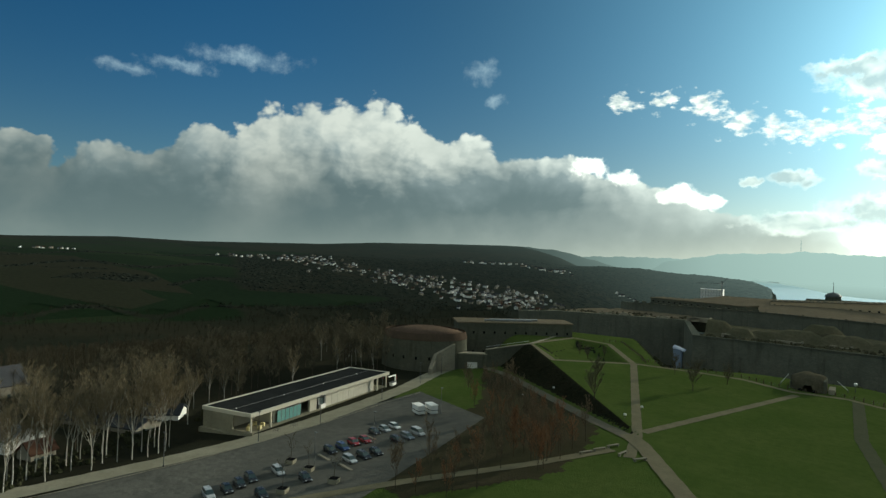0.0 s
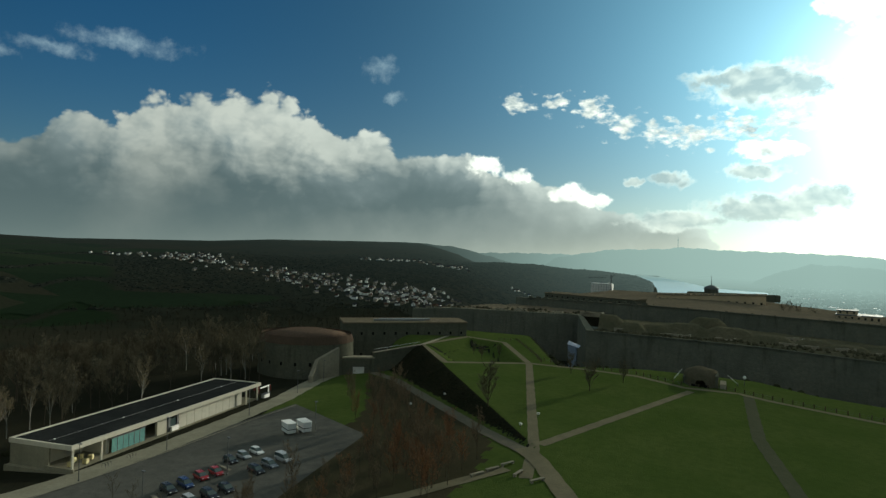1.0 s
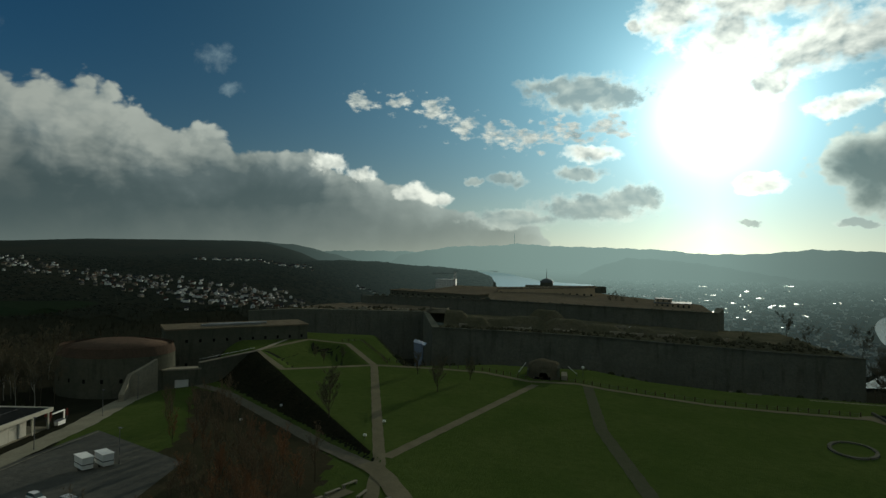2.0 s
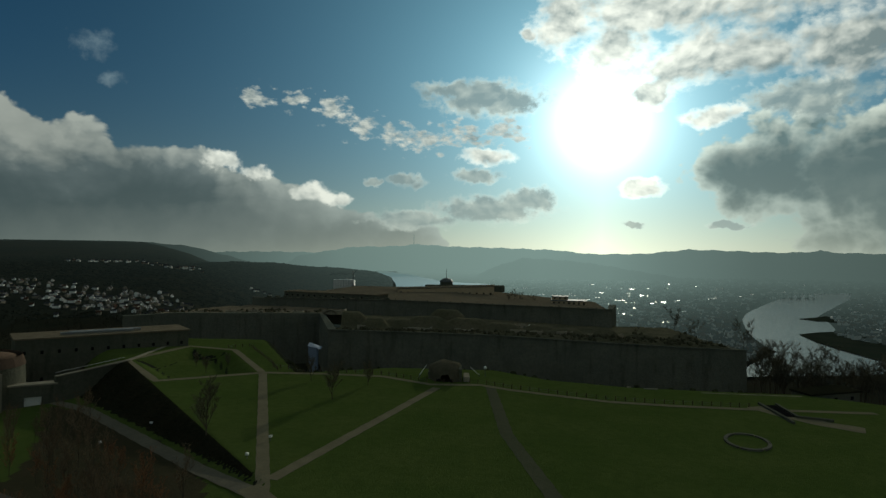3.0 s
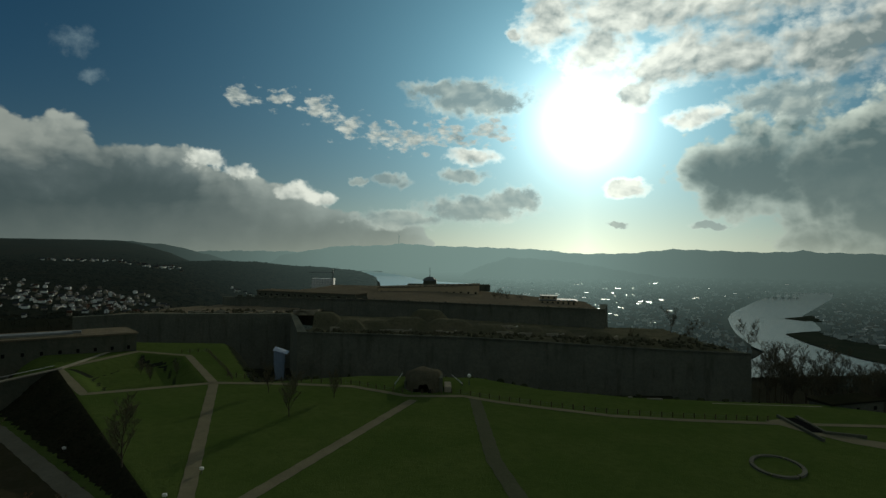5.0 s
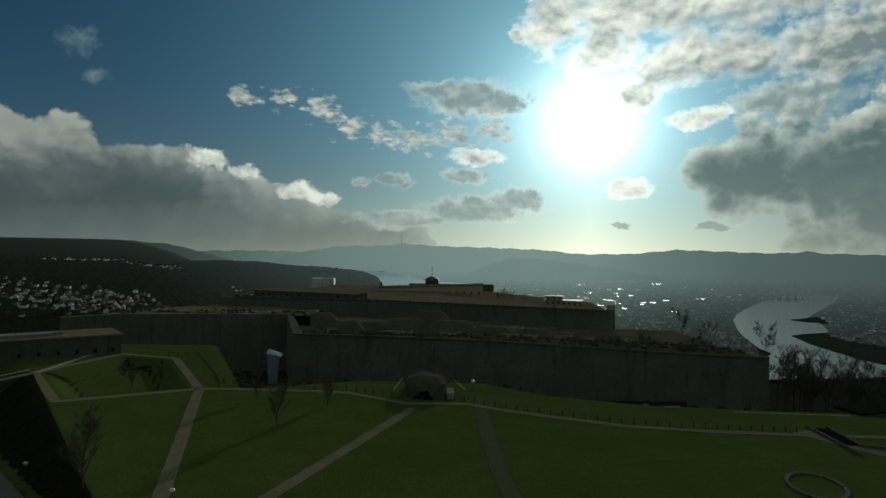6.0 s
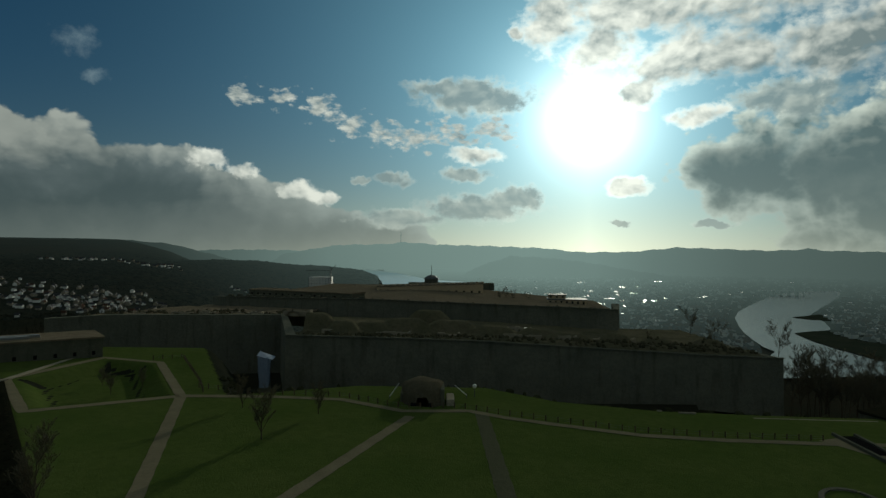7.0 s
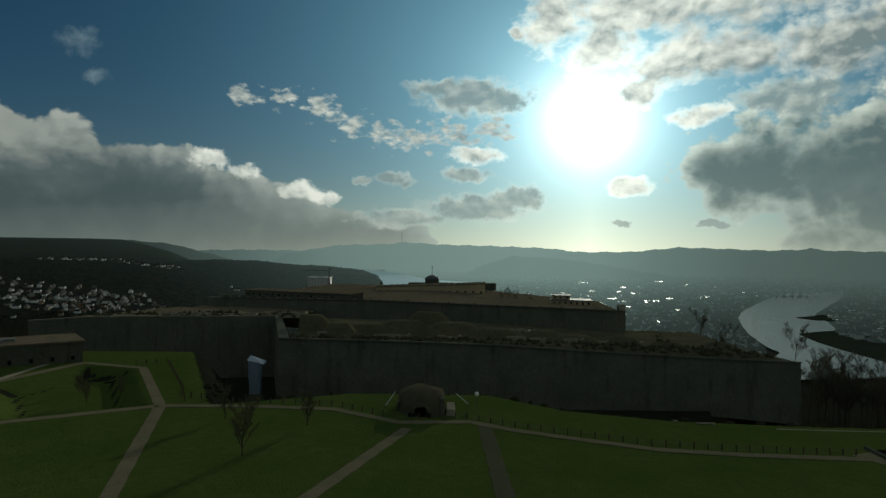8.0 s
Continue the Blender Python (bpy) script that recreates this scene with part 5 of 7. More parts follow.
def ramp():
    """Low retaining walls and the paved apron of the stair down to the ditch."""
    strip("pavement_1", [(93, 186), (98, 176), (104, 168.5), (112, 163.5)], 7.0, PATH_M, "sandy apron round the sunken ramp", 0.14)
    e = empty("ramp_wall", 97, 189, -4.2)
    inv = e.matrix_world.inverted()
    for pts in (((96.5, 190), (94.6, 166.5)), ((101.8, 190), (99.6, 174)), ((99.6, 174), (108.6, 171.8))):
        bm = bmesh.new()
        a, b = [Vector((*p, ground_at(*p))) for p in pts]
        d = (b - a).normalized()
        s = Vector((d.y, -d.x, 0)) * .35
        u = Vector((0, 0, .8))
        vs = [bm.verts.new(inv @ q) for q in (a + s - u * .4, b + s - u * .4, b - s - u * .4, a - s - u * .4, a + s + u, b + s + u, b - s + u, a - s + u)]
        for f in ((0, 3, 2, 1), (4, 5, 6, 7), (0, 1, 5, 4), (1, 2, 6, 5), (2, 3, 7, 6), (3, 0, 4, 7)):
            bm.faces.new([vs[i] for i in f])
        bmesh.ops.bevel(bm, geom=bm.edges[:], offset=.05, segments=1, affect="EDGES")
        part("wall", bm, STONE, e)
    bm = bmesh.new()
    for k in range(9):
        p = Vector((98.9, 188.5 - k * 1.6, -4.25 + .02 * k))
        box(bm, p.x - 1.9 - 97, p.y - .8 - 189, p.z - .12 + 4.2, p.x + 1.9 - 97, p.y + .8 - 189, p.z + .22 + 4.2, .03)
    tagged(part("step", bm, DARK_VOID, e, "near-black stair treads"), kind="stuff")
    tagged(e, "low dark stone walls of a sunken stair by the path", "retaining wall")


ramp()


def bench(x, y, turn, label="pale concrete block bench beside the gravel path"):
    e = empty("bench", x, y, ground_at(x, y) + .1, turn)
    bm = bmesh.new()
    box(bm, -1.7, -.30, .36, 1.7, .30, .54, .04)
    part("seat", bm, COPING, e)
    for dx in (-1.4, 1.4):
        bm = bmesh.new()
        box(bm, dx - .2, -.26, -.1, dx + .2, .26, .36, .03)
        part("foot", bm, CONCRETE, e)
    return tagged(e, label, "bench", "benches at the crossing")


for x, y, a in ((-37.2, 81.0, 62), (-35.4, 84.6, 62), (-33.6, 88.4, 62), (-29.9, 83.6, 80), (-25.6, 81.6, 58)):
    bench(x, y, a)


def spotlight(x, y):
    e = empty("ground_light", x, y, ground_at(x, y))
    bm = bmesh.new()
    tube(bm, (0, 0, 0), (0, 0, .8), .09, .07, 6)
    part("stem", bm, STEEL, e)
    bm = bmesh.new()
    box(bm, -.35, -.2, .7, .35, .2, 1.2, .08)
    part("lamp", bm, WHITE, e)
    return tagged(e, "small white spotlight standing in the grass", "spotlight", "spotlights on the lawn")


for x, y in ((-38.5, 113), (-37.5, 125), (-72, 144), (-77, 131)):
    spotlight(x, y)


def rim_kerb(x, y, long):
    bm = bmesh.new()
    box(bm, -long / 2, -.25, -.2, long / 2, .25, .35, .05)
    ob = link_mesh("kerb_stone", bm, COPING)
    ob.matrix_world = pose(x, y, ground_at(x, y) + .05, 0, 0, 1)
    return tagged(ob, "low white kerb stone at the rim of the ditch", "kerb stone", "kerb stones at the ditch rim")


rim_kerb(60.6, 205.6, 1.2)
rim_kerb(67.6, 204.6, 4.6)
strip("path_8", [(84, 203), (100, 204.5), (119, 206.5)], 0.7, COPING, "narrow pale edging along the lawn's outer rim", 0.16)

# ---------------------------------------------------------------- car park, road and pavilion
def area(name, corners, mat, label, category, lift, n=26):
    """A four-cornered piece of paving laid on the ground."""
    s, t = np.meshgrid(np.linspace(0, 1, n), np.linspace(0, 1, n), indexing="ij")
    (ax, ay), (bx, by), (cx, cy), (dx, dy) = corners
    x = (ax * (1 - s) + bx * s) * (1 - t) + (dx * (1 - s) + cx * s) * t
    y = (ay * (1 - s) + by * s) * (1 - t) + (dy * (1 - s) + cy * s) * t
    return tagged(grid_mesh(name, x, y, lambda a, b: park_z(a, b) + lift, mat), label, category, kind="structure")


area("car_park", [(-121, -4), (-58, 6), (-74, 101), (-114, 126)], ASPHALT, "worn dark asphalt car park with paler patches", "car park", 0.14)
strip("road", [(-140, -14), (-126, 8), (-119.5, 32), (-116, 52), (-116, 78), (-119, 104), (-123, 130), (-131, 158), (-134, 178)], 7.5, CONCRETE, "pale concrete road in front of the pavilion", 0.22)
strip("kerb", [(-124, -4), (-118, 14), (-113.2, 38), (-111.6, 56), (-111.4, 78), (-112.8, 104), (-112.4, 124)], 0.35, COPING, "pale kerb line along the car park", 0.36)
strip("path_6", [(-33, 86), (-45, 68), (-62, 47), (-75, 28)], 3.0, PATH_M, "gravel path from the crossing towards the car park", 0.2)
LIMESTONE = material("pale_render", [(0.54, 0.51, 0.42), (0.60, 0.57, 0.47), (0.48, 0.45, 0.37)], 2.0, 0.85, 0.05, spec=0.2)
PANEL = material("grey_white_panel", [(0.56, 0.54, 0.46), (0.62, 0.60, 0.51), (0.50, 0.48, 0.41)], 2.0, 0.85, 0.05, spec=0.2)
GLASS = material("dark_window_glass", [(0.035, 0.055, 0.055), (0.05, 0.075, 0.075), (0.03, 0.045, 0.045)], 2.0, 0.12, 0.0, spec=0.8)
TEAL = material("teal_glass", [(0.10, 0.22, 0.21), (0.13, 0.27, 0.25), (0.08, 0.18, 0.17)], 2.0, 0.15, 0.0, spec=0.7)
YELLOW = material("cream_furniture", [(0.50, 0.44, 0.22), (0.56, 0.50, 0.27), (0.44, 0.38, 0.2)], 1.0, 0.7, 0.0, spec=0.3)
REDBROWN = material("red_parasol", [(0.16, 0.045, 0.035), (0.2, 0.06, 0.045), (0.12, 0.035, 0.03)], 1.0, 0.9, 0.1, spec=0.1)


def pavilion():
    """The long flat-roofed visitor pavilion: roof slab with a deep pale fascia, panels, glazing and a terrace."""
    x0, y0, x1, y1 = -120.5, 58.5, -130.5, 129.5
    turn = math.degrees(math.atan2(y1 - y0, x1 - x0))
    length, deep = math.hypot(x1 - x0, y1 - y0), 17.5
    e = empty("visitor_pavilion", x0, y0, -6.5, turn)      # local x runs along the front, y towards the woods
    def p(nm, mat, boxes, parent=e, label="", bevel=0.0):
        bm = bmesh.new()
        for b in boxes:
            box(bm, *b, bevel)
        return part(nm, bm, mat, parent, label)
    L = length
    p("floor_slab", CONCRETE, [(-1, -1.6, -1.6, L + 1, deep, .25)])
    roof = p("roof", ROOF_FELT, [(.4, .4, 4.35, L - .4, deep - .4, 4.75)], label="dark roofing felt")
    p("fascia", LIMESTONE, [(0, 0, 4.1, L, .5, 4.95)], label="pale rendered fascia")
    p("fascia", LIMESTONE, [(0, deep - .5, 4.1, L, deep, 4.95)])
    p("fascia", LIMESTONE, [(0, .5, 4.1, .5, deep - .5, 4.95)])
    p("fascia", LIMESTONE, [(L - .5, .5, 4.1, L, deep - .5, 4.95)])
    p("ceiling", WHITE, [(.5, .5, 4.15, L - .5, deep - .5, 4.33)])
    for i in range(11):
        x = 3 + i * (L - 6) / 10
        bm = bmesh.new()
        box(bm, x - .16, deep * .45, 4.75, x + .16, deep * .45 + .3, 4.9, .03)
        part("roof_vent", bm, WHITE if i % 3 == 0 else STEEL, roof)
    p("roof_rail", STEEL, [(1.2, deep * .45 + .1, 4.8, L - 1.2, deep * .45 + .17, 4.87)])
    p("back_wall", CONCRETE, [(0, deep - .9, .25, L, deep - .52, 4.1)])
    p("end_wall", CONCRETE, [(0.02, 6.2, -1.8, .45, deep - .9, 4.1)], label="grey concrete end wall")
    # panels on the far half
    n = 9
    a, b = L * .50, L * .90
    for i in range(n):
        w = (b - a) / n
        p("wall_panel", PANEL, [(a + i * w + .06, 2.2, .25, a + (i + 1) * w - .06, 2.55, 4.08)], bevel=.02)
    p("door_frame", STEEL, [(L * .445, 2.2, .25, L * .455, 2.6, 4.1)])
    p("door_frame", STEEL, [(L * .49, 2.2, .25, L * .498, 2.6, 4.1)])
    p("entrance_glass", GLASS, [(L * .457, 2.35, .25, L * .488, 2.42, 2.9)])
    p("counter", WHITE, [(L * .455, 1.6, .25, L * .49, 2.1, 1.25)])
    p("core_wall", LIMESTONE, [(L * .39, 2.3, .25, L * .437, 3.0, 4.1)])
    for i in range(6):
        x = L * .185 + i * 1.75
        p("glass_pane", TEAL, [(x, 2.3, .3, x + 1.6, 2.4, 3.0)])
        p("mullion", STEEL, [(x + 1.62, 2.25, .25, x + 1.73, 2.45, 4.1)])
    p("lintel", STEEL, [(L * .185, 2.25, 3.0, L * .185 + 10.5, 2.45, 3.25)])
    p("inner_wall", LIMESTONE, [(L * .02, 9.5, .25, L * .39, 9.9, 4.1)], label="warm cream inner wall of the terrace")
    p("inner_wall", LIMESTONE, [(L * .17, 3.0, .25, L * .183, 9.5, 4.1)])
    for x in (.9, L * .12, L * .90, L * .985):
        p("column", LIMESTONE, [(x - .2, .5, .25, x + .2, .9, 4.1)])
    p("parapet", CONCRETE, [(-.9, -1.5, .25, -.6, 6.2, 1.15)])
    p("terrace_frame", WHITE, [(L, .1, 3.2, L + 5, .4, 3.5), (L + 4.7, .1, .25, L + 5, .4, 3.2)], label="white frame over the end terrace")
    e.scale = (1, 1, 1.2)
    tagged(e, "long pale visitor pavilion with a flat dark felt roof", "pavilion")
    for i, (dx, dy) in enumerate(((3.0, 3.4), (5.6, 1.9), (5.2, 5.0), (8.2, 3.2), (7.8, 5.6))):
        w = e.matrix_world @ Vector((dx, dy, .25))
        b = empty("terrace_cube", w.x, w.y, w.z, turn + 8 * i)
        bm = bmesh.new()
        box(bm, -.5, -.5, .1, .5, .5, 1.15, .07)
        part("body", bm, YELLOW, b)
        bm = bmesh.new()
        box(bm, -.42, -.42, 0, .42, .42, .1)
        part("base", bm, DARK_VOID, b)
        tagged(b, "cream cube stool on the pavilion terrace", "stool", "cube stools on the terrace")
    for i, (dx, dy) in enumerate(((L + 2.2, 2.6), (L + 5.5, 4.4), (L + 8.5, 1.8), (L + 7.2, 7.0))):
        w = e.matrix_world @ Vector((dx, dy, 0))
        b = empty("parasol", w.x, w.y, ground_at(w.x, w.y) + .2, 30 * i)
        bm = bmesh.new()
        tube(bm, (0, 0, 0), (0, 0, 3.3), .05, .04, 6)
        part("pole", bm, STEEL, b)
        bm = bmesh.new()
        tube(bm, (0, 0, 1.2), (0, 0, 3.1), .34, .10, 8)
        part("canopy", bm, REDBROWN, b, "furled dark red canopy")
        tagged(b, "furled dark red parasol beside the pavilion", "parasol", "furled parasols at the pavilion")
    w = e.matrix_world @ Vector((L + 2.5, -.2, 0))
    b = empty("drinks_counter", w.x, w.y, ground_at(w.x, w.y) + .2, turn)
    bm = bmesh.new()
    box(bm, -1.6, -.6, 0, 1.6, .6, 1.2, .1)
    part("body", bm, WHITE, b)
    bm = bmesh.new()
    box(bm, -1.75, -.75, 1.2, 1.75, .75, 1.3, .03)
    part("worktop", bm, STEEL, b)
    tagged(b, "white outdoor drinks counter at the pavilion's end", "counter")


pavilion()

# ---------------------------------------------------------------- cars
TYRE = material("tyre_rubber", [(0.012, 0.012, 0.012), (0.018, 0.018, 0.018), (0.010, 0.010, 0.010)], .3, .9, .1)
RIM = material("alloy_rim", [(0.30, 0.31, 0.32), (0.36, 0.37, 0.38), (0.26, 0.27, 0.28)], .3, .35, 0, metal=.8)
LAMP_GLASS = material("lamp_glass", [(0.6, 0.62, 0.62), (0.66, 0.68, 0.68), (0.55, 0.57, 0.57)], .3, .15, 0, spec=.8)
TAIL_RED = material("tail_lamp_red", [(0.25, 0.015, 0.012), (0.3, 0.02, 0.015), (0.2, 0.012, 0.01)], .3, .2, 0, spec=.6)


def paint(name, c):
    return material(name, [c, tuple(min(1, v * 1.08) for v in c), tuple(v * .93 for v in c)], 1.0, 0.28, 0.0, spec=0.6)


PAINT = {"silver": paint("silver_paint", (0.34, 0.36, 0.37)), "red": paint("red_paint", (0.26, 0.018, 0.020)), "blue": paint("blue_paint", (0.02, 0.045, 0.13)),
         "black": paint("black_paint", (0.012, 0.013, 0.015)), "white": paint("white_car_paint", (0.62, 0.63, 0.62)), "grey": paint("grey_paint", (0.13, 0.15, 0.17))}


CAR_PROFILE = {   # along the car: x, half width, belt height, sill height
    "hatch": [(-2.05, .70, .62, .38), (-1.95, .80, .86, .28), (-1.2, .86, .92, .22), (0, .88, .90, .2), (1.0, .86, .86, .22), (1.7, .80, .74, .26), (2.0, .66, .58, .36)],
    "estate": [(-2.3, .74, .66, .38), (-2.2, .83, .90, .28), (-1.3, .88, .95, .22), (0, .89, .93, .2), (1.1, .87, .88, .22), (1.95, .81, .74, .26), (2.25, .66, .58, .36)],
    "van": [(-2.3, .78, .80, .40), (-2.25, .88, 1.05, .3), (-1.3, .91, 1.1, .24), (0, .91, 1.08, .22), (1.2, .90, 1.02, .24), (1.95, .84, .84, .28), (2.2, .7, .62, .38)]}
CAR_CABIN = {   # x, half width, height of the greenhouse
    "hatch": [(-1.92, .70, .90, .70, .93), (-1.55, .72, .92, .60, 1.40), (-.6, .75, .92, .62, 1.47), (.25, .75, .9, .60, 1.42), (1.05, .74, .86, .68, .90)],
    "estate": [(-2.15, .72, .94, .72, .97), (-1.95, .74, .95, .62, 1.44), (-.6, .77, .95, .64, 1.5), (.35, .77, .93, .62, 1.44), (1.2, .75, .88, .70, .92)],
    "van": [(-2.2, .82, 1.1, .82, 1.14), (-2.1, .84, 1.1, .76, 1.78), (-.4, .85, 1.1, .77, 1.85), (.7, .84, 1.06, .72, 1.75), (1.5, .80, 1.0, .76, 1.05)]}
CAR_MESH = {}


def car_mesh(kind):
    if kind in CAR_MESH:
        return CAR_MESH[kind]
    out = {}
    def keep(nm, bm, smooth=False):
        me = bpy.data.meshes.new("car_" + nm)
        bm.to_mesh(me)
        bm.free()
        for f in me.polygons:
            f.use_smooth = smooth
        out[nm] = me
    bm = bmesh.new()
    loft(bm, [[(x, -w * .9, s), (x, -w, (s + h) / 2), (x, -w * .93, h - .05), (x, -w * .8, h), (x, w * .8, h), (x, w * .93, h - .05), (x, w, (s + h) / 2), (x, w * .9, s)]
              for x, w, h, s in CAR_PROFILE[kind]])
    keep("body", bm)
    bm = bmesh.new()
    loft(bm, [[(x, -w0, z0 - .02), (x, -w1, z1 - .03), (x, w1, z1 - .03), (x, w0, z0 - .02)] for x, w0, z0, w1, z1 in CAR_CABIN[kind]])
    keep("window_band", bm)
    bm = bmesh.new()
    cab = CAR_CABIN[kind][1:4]
    loft(bm, [[(x, -w1 - .02, z1 - .06), (x, -w1 + .06, z1 + .02), (x, w1 - .06, z1 + .02), (x, w1 + .02, z1 - .06)] for x, w0, z0, w1, z1 in cab])
    keep("roof", bm)
    bm = bmesh.new()
    tube(bm, (0, -.11, 0), (0, .11, 0), .33, .33, 16)
    keep("tyre", bm)
    bm = bmesh.new()
    tube(bm, (0, -.125, 0), (0, .125, 0), .21, .21, 10)
    keep("rim", bm)
    bm = bmesh.new()
    box(bm, -.06, -.2, -.08, .08, .2, .08, .03)
    keep("lamp", bm)
    CAR_MESH[kind] = out
    return out


def car(x, y, turn, kind, colour):
    m = car_mesh(kind)
    e = empty("car", x, y, ground_at(x, y) + .16, turn)
    def add(nm, key, mat, parent, at=None):
        o = new(nm, m[key])
        o.parent = parent
        if not m[key].materials:
            m[key].materials.append(mat)
        o.material_slots[0].link = "OBJECT"
        o.material_slots[0].material = mat
        if at:
            o.location = at
        return o
    add("body", "body", PAINT[colour], e)
    add("window_band", "window_band", GLASS, e)
    add("roof", "roof", PAINT[colour], e)
    front, back = CAR_PROFILE[kind][-1][0], CAR_PROFILE[kind][0][0]
    for wx in (front - .75, back + .72):
        for wy in (-.78, .78):
            t = add("wheel", "tyre", TYRE, e, (wx, wy, .33))
            add("rim", "rim", RIM, t)
    for wy in (-.55, .55):
        add("headlight", "lamp", LAMP_GLASS, e, (front - .12, wy, .62))
        add("tail_light", "lamp", TAIL_RED, e, (back + .06, wy, .80))
    what = {"hatch": "hatchback", "estate": "estate car", "van": "people carrier"}[kind]
    return tagged(e, f"{colour} parked {what} on the asphalt car park", "car", "parked cars")


for x, y, a, kind, colour in ((-89.3, 55.8, -18, "estate", "black"), (-88.6, 59.2, -18, "estate", "blue"), (-88.9, 63.4, -18, "hatch", "red"), (-87.9, 66.4, -18, "hatch", "red"),
                              (-80.2, 52.4, -18, "estate", "silver"), (-79.4, 56.0, -18, "estate", "black"), (-78.6, 59.4, -18, "hatch", "black"),
                              (-90.8, 73.5, -18, "hatch", "black"), (-90.2, 76.9, -18, "hatch", "silver"), (-89.6, 80.4, -18, "hatch", "white"),
                              (-80.6, 69.8, -18, "estate", "black"), (-80.4, 73.6, -18, "estate", "grey"), (-80.0, 77.6, -18, "van", "silver")):
    car(x, y, a, kind, colour)
for x, y, a, kind, colour in ((-88.4, 39.4, -22, "estate", "silver"), (-79.9, 38.8, -22, "hatch", "black"), (-90.0, 33.6, -22, "estate", "black"), (-89.2, 30.2, -22, "hatch", "black"),
                              (-88.6, 26.8, -22, "hatch", "black"), (-89.6, 23.4, -22, "estate", "silver"), (-80.4, 28.2, -22, "hatch", "black")):
    car(x, y, a, kind, colour)


def parking_slab(x, y, turn):
    bm = bmesh.new()
    box(bm, -2.6, -.35, 0, 2.6, .35, .3, .06)
    ob = link_mesh("parking_kerb", bm, COPING)
    ob.matrix_world = pose(x, y, ground_at(x, y) + .14, 0, 0, turn)
    return tagged(ob, "pale concrete kerb block on the car park", "kerb block", "kerb blocks between parking bays")


parking_slab(-87.6, 52.0, -18)
parking_slab(-78.2, 48.8, -18)
parking_slab(-89.5, 70.2, -18)


def trailer(x, y, turn, label):
    e = empty("sales_trailer", x, y, ground_at(x, y) + .14, turn)
    bm = bmesh.new()
    box(bm, -2.1, -1.1, .55, 2.1, 1.1, 2.9, .12)
    part("body", bm, WHITE, e)
    bm = bmesh.new()
    box(bm, -2.13, -1.13, 1.45, 2.13, 1.13, 1.62, .01)
    part("stripe", bm, DARK_VOID, e, "thin dark band round the body")
    bm = bmesh.new()
    box(bm, -2.25, -1.25, 2.9, 2.25, 1.25, 3.05, .05)
    part("roof", bm, WHITE, e)
    for wy in (-.98, .98):
        bm = bmesh.new()
        tube(bm, (0, wy - .1, .33), (0, wy + .1, .33), .33, .33, 14)
        part("wheel", bm, TYRE, e)
    bm = bmesh.new()
    tube(bm, (2.1, 0, .55), (3.4, 0, .5), .06, .05, 6)
    part("drawbar", bm, STEEL, e)
    return tagged(e, label, "trailer", "white trailers on the car park")


trailer(-93.4, 96.4, 150, "white box trailer with a dark stripe on the car park")
trailer(-90.4, 98.6, 150, "white box trailer standing beside its twin")
SAPLING = tree_meshes("sapling", 41, 5.2, .06, .6, BARK, TWIGS, 2, 5, 3, .35)


def planter(x, y):
    e = empty("planter", x, y, ground_at(x, y) + .14, 20)
    bm = bmesh.new()
    loft(bm, [[(-.85, -.85, 0), (.85, -.85, 0), (.85, .85, 0), (-.85, .85, 0)], [(-1.0, -1.0, .95), (1.0, -1.0, .95), (1.0, 1.0, .95), (-1.0, 1.0, .95)]])
    part("tub", bm, CONCRETE, e)
    bm = bmesh.new()
    box(bm, -.88, -.88, .9, .88, .88, 1.0)
    part("soil", bm, DARK_VOID, e, "dark bare soil")
    tagged(e, "square concrete planter on the car park", "planter", "planters on the car park")
    plant(SAPLING, x, y, ground_at(x, y) + 1.3, "thin bare sapling in a concrete planter", "saplings in planters", x)


for x, y in ((-91.4, 45.6), (-83.6, 43.4), (-73.6, 40.4), (-78.4, 31.5)):
    planter(x, y)


def street_lamp(x, y, turn=0.0, tall=7.5):
    e = empty("street_lamp", x, y, ground_at(x, y) + .1, turn)
    bm = bmesh.new()
    tube(bm, (0, 0, -.2), (0, 0, tall), .10, .06, 8)
    part("pole", bm, STEEL, e)
    bm = bmesh.new()
    box(bm, -.25, -.6, tall, .25, .25, tall + .16, .05)
    part("lamp_head", bm, STEEL, e)
    bm = bmesh.new()
    tube(bm, (0, 0, -.1), (0, 0, .25), .2, .2, 8)
    part("foot", bm, STEEL, e)
    return tagged(e, "slim grey lamp post on the car park", "street lamp", "lamp posts round the car park")


for x, y in ((-113.2, 55), (-113.4, 77), (-84.6, 46), (-85.6, 67), (-88, 100), (-116, 31), (-118, 110), (-124, 140), (-129, 162)):
    street_lamp(x, y, 80)


def bike_stand(x, y):
    e = empty("bicycle_stand", x, y, ground_at(x, y) + .25, 98)
    for i in range(3):
        bm = bmesh.new()
        for a, b in (((i * .8, 0, 0), (i * .8, 0, .9)), ((i * .8, 0, .9), (i * .8, .9, .9)), ((i * .8, .9, .9), (i * .8, .9, 0))):
            tube(bm, a, b, .03, .03, 5)
        part("hoop", bm, STEEL, e)
    return tagged(e, "grey steel bicycle hoops beside the road", "bicycle stand", "bicycle stands by the pavilion")


bike_stand(-115.2, 62.5)
bike_stand(-115.6, 69)

# ---------------------------------------------------------------- woods
WOOD_TREE = [tree_meshes("wood_tree", 60 + i, 12 + i, .15, .50, BARK, TWIGS, 3, 8, 6, .30, .2, sides=4) for i in range(4)]
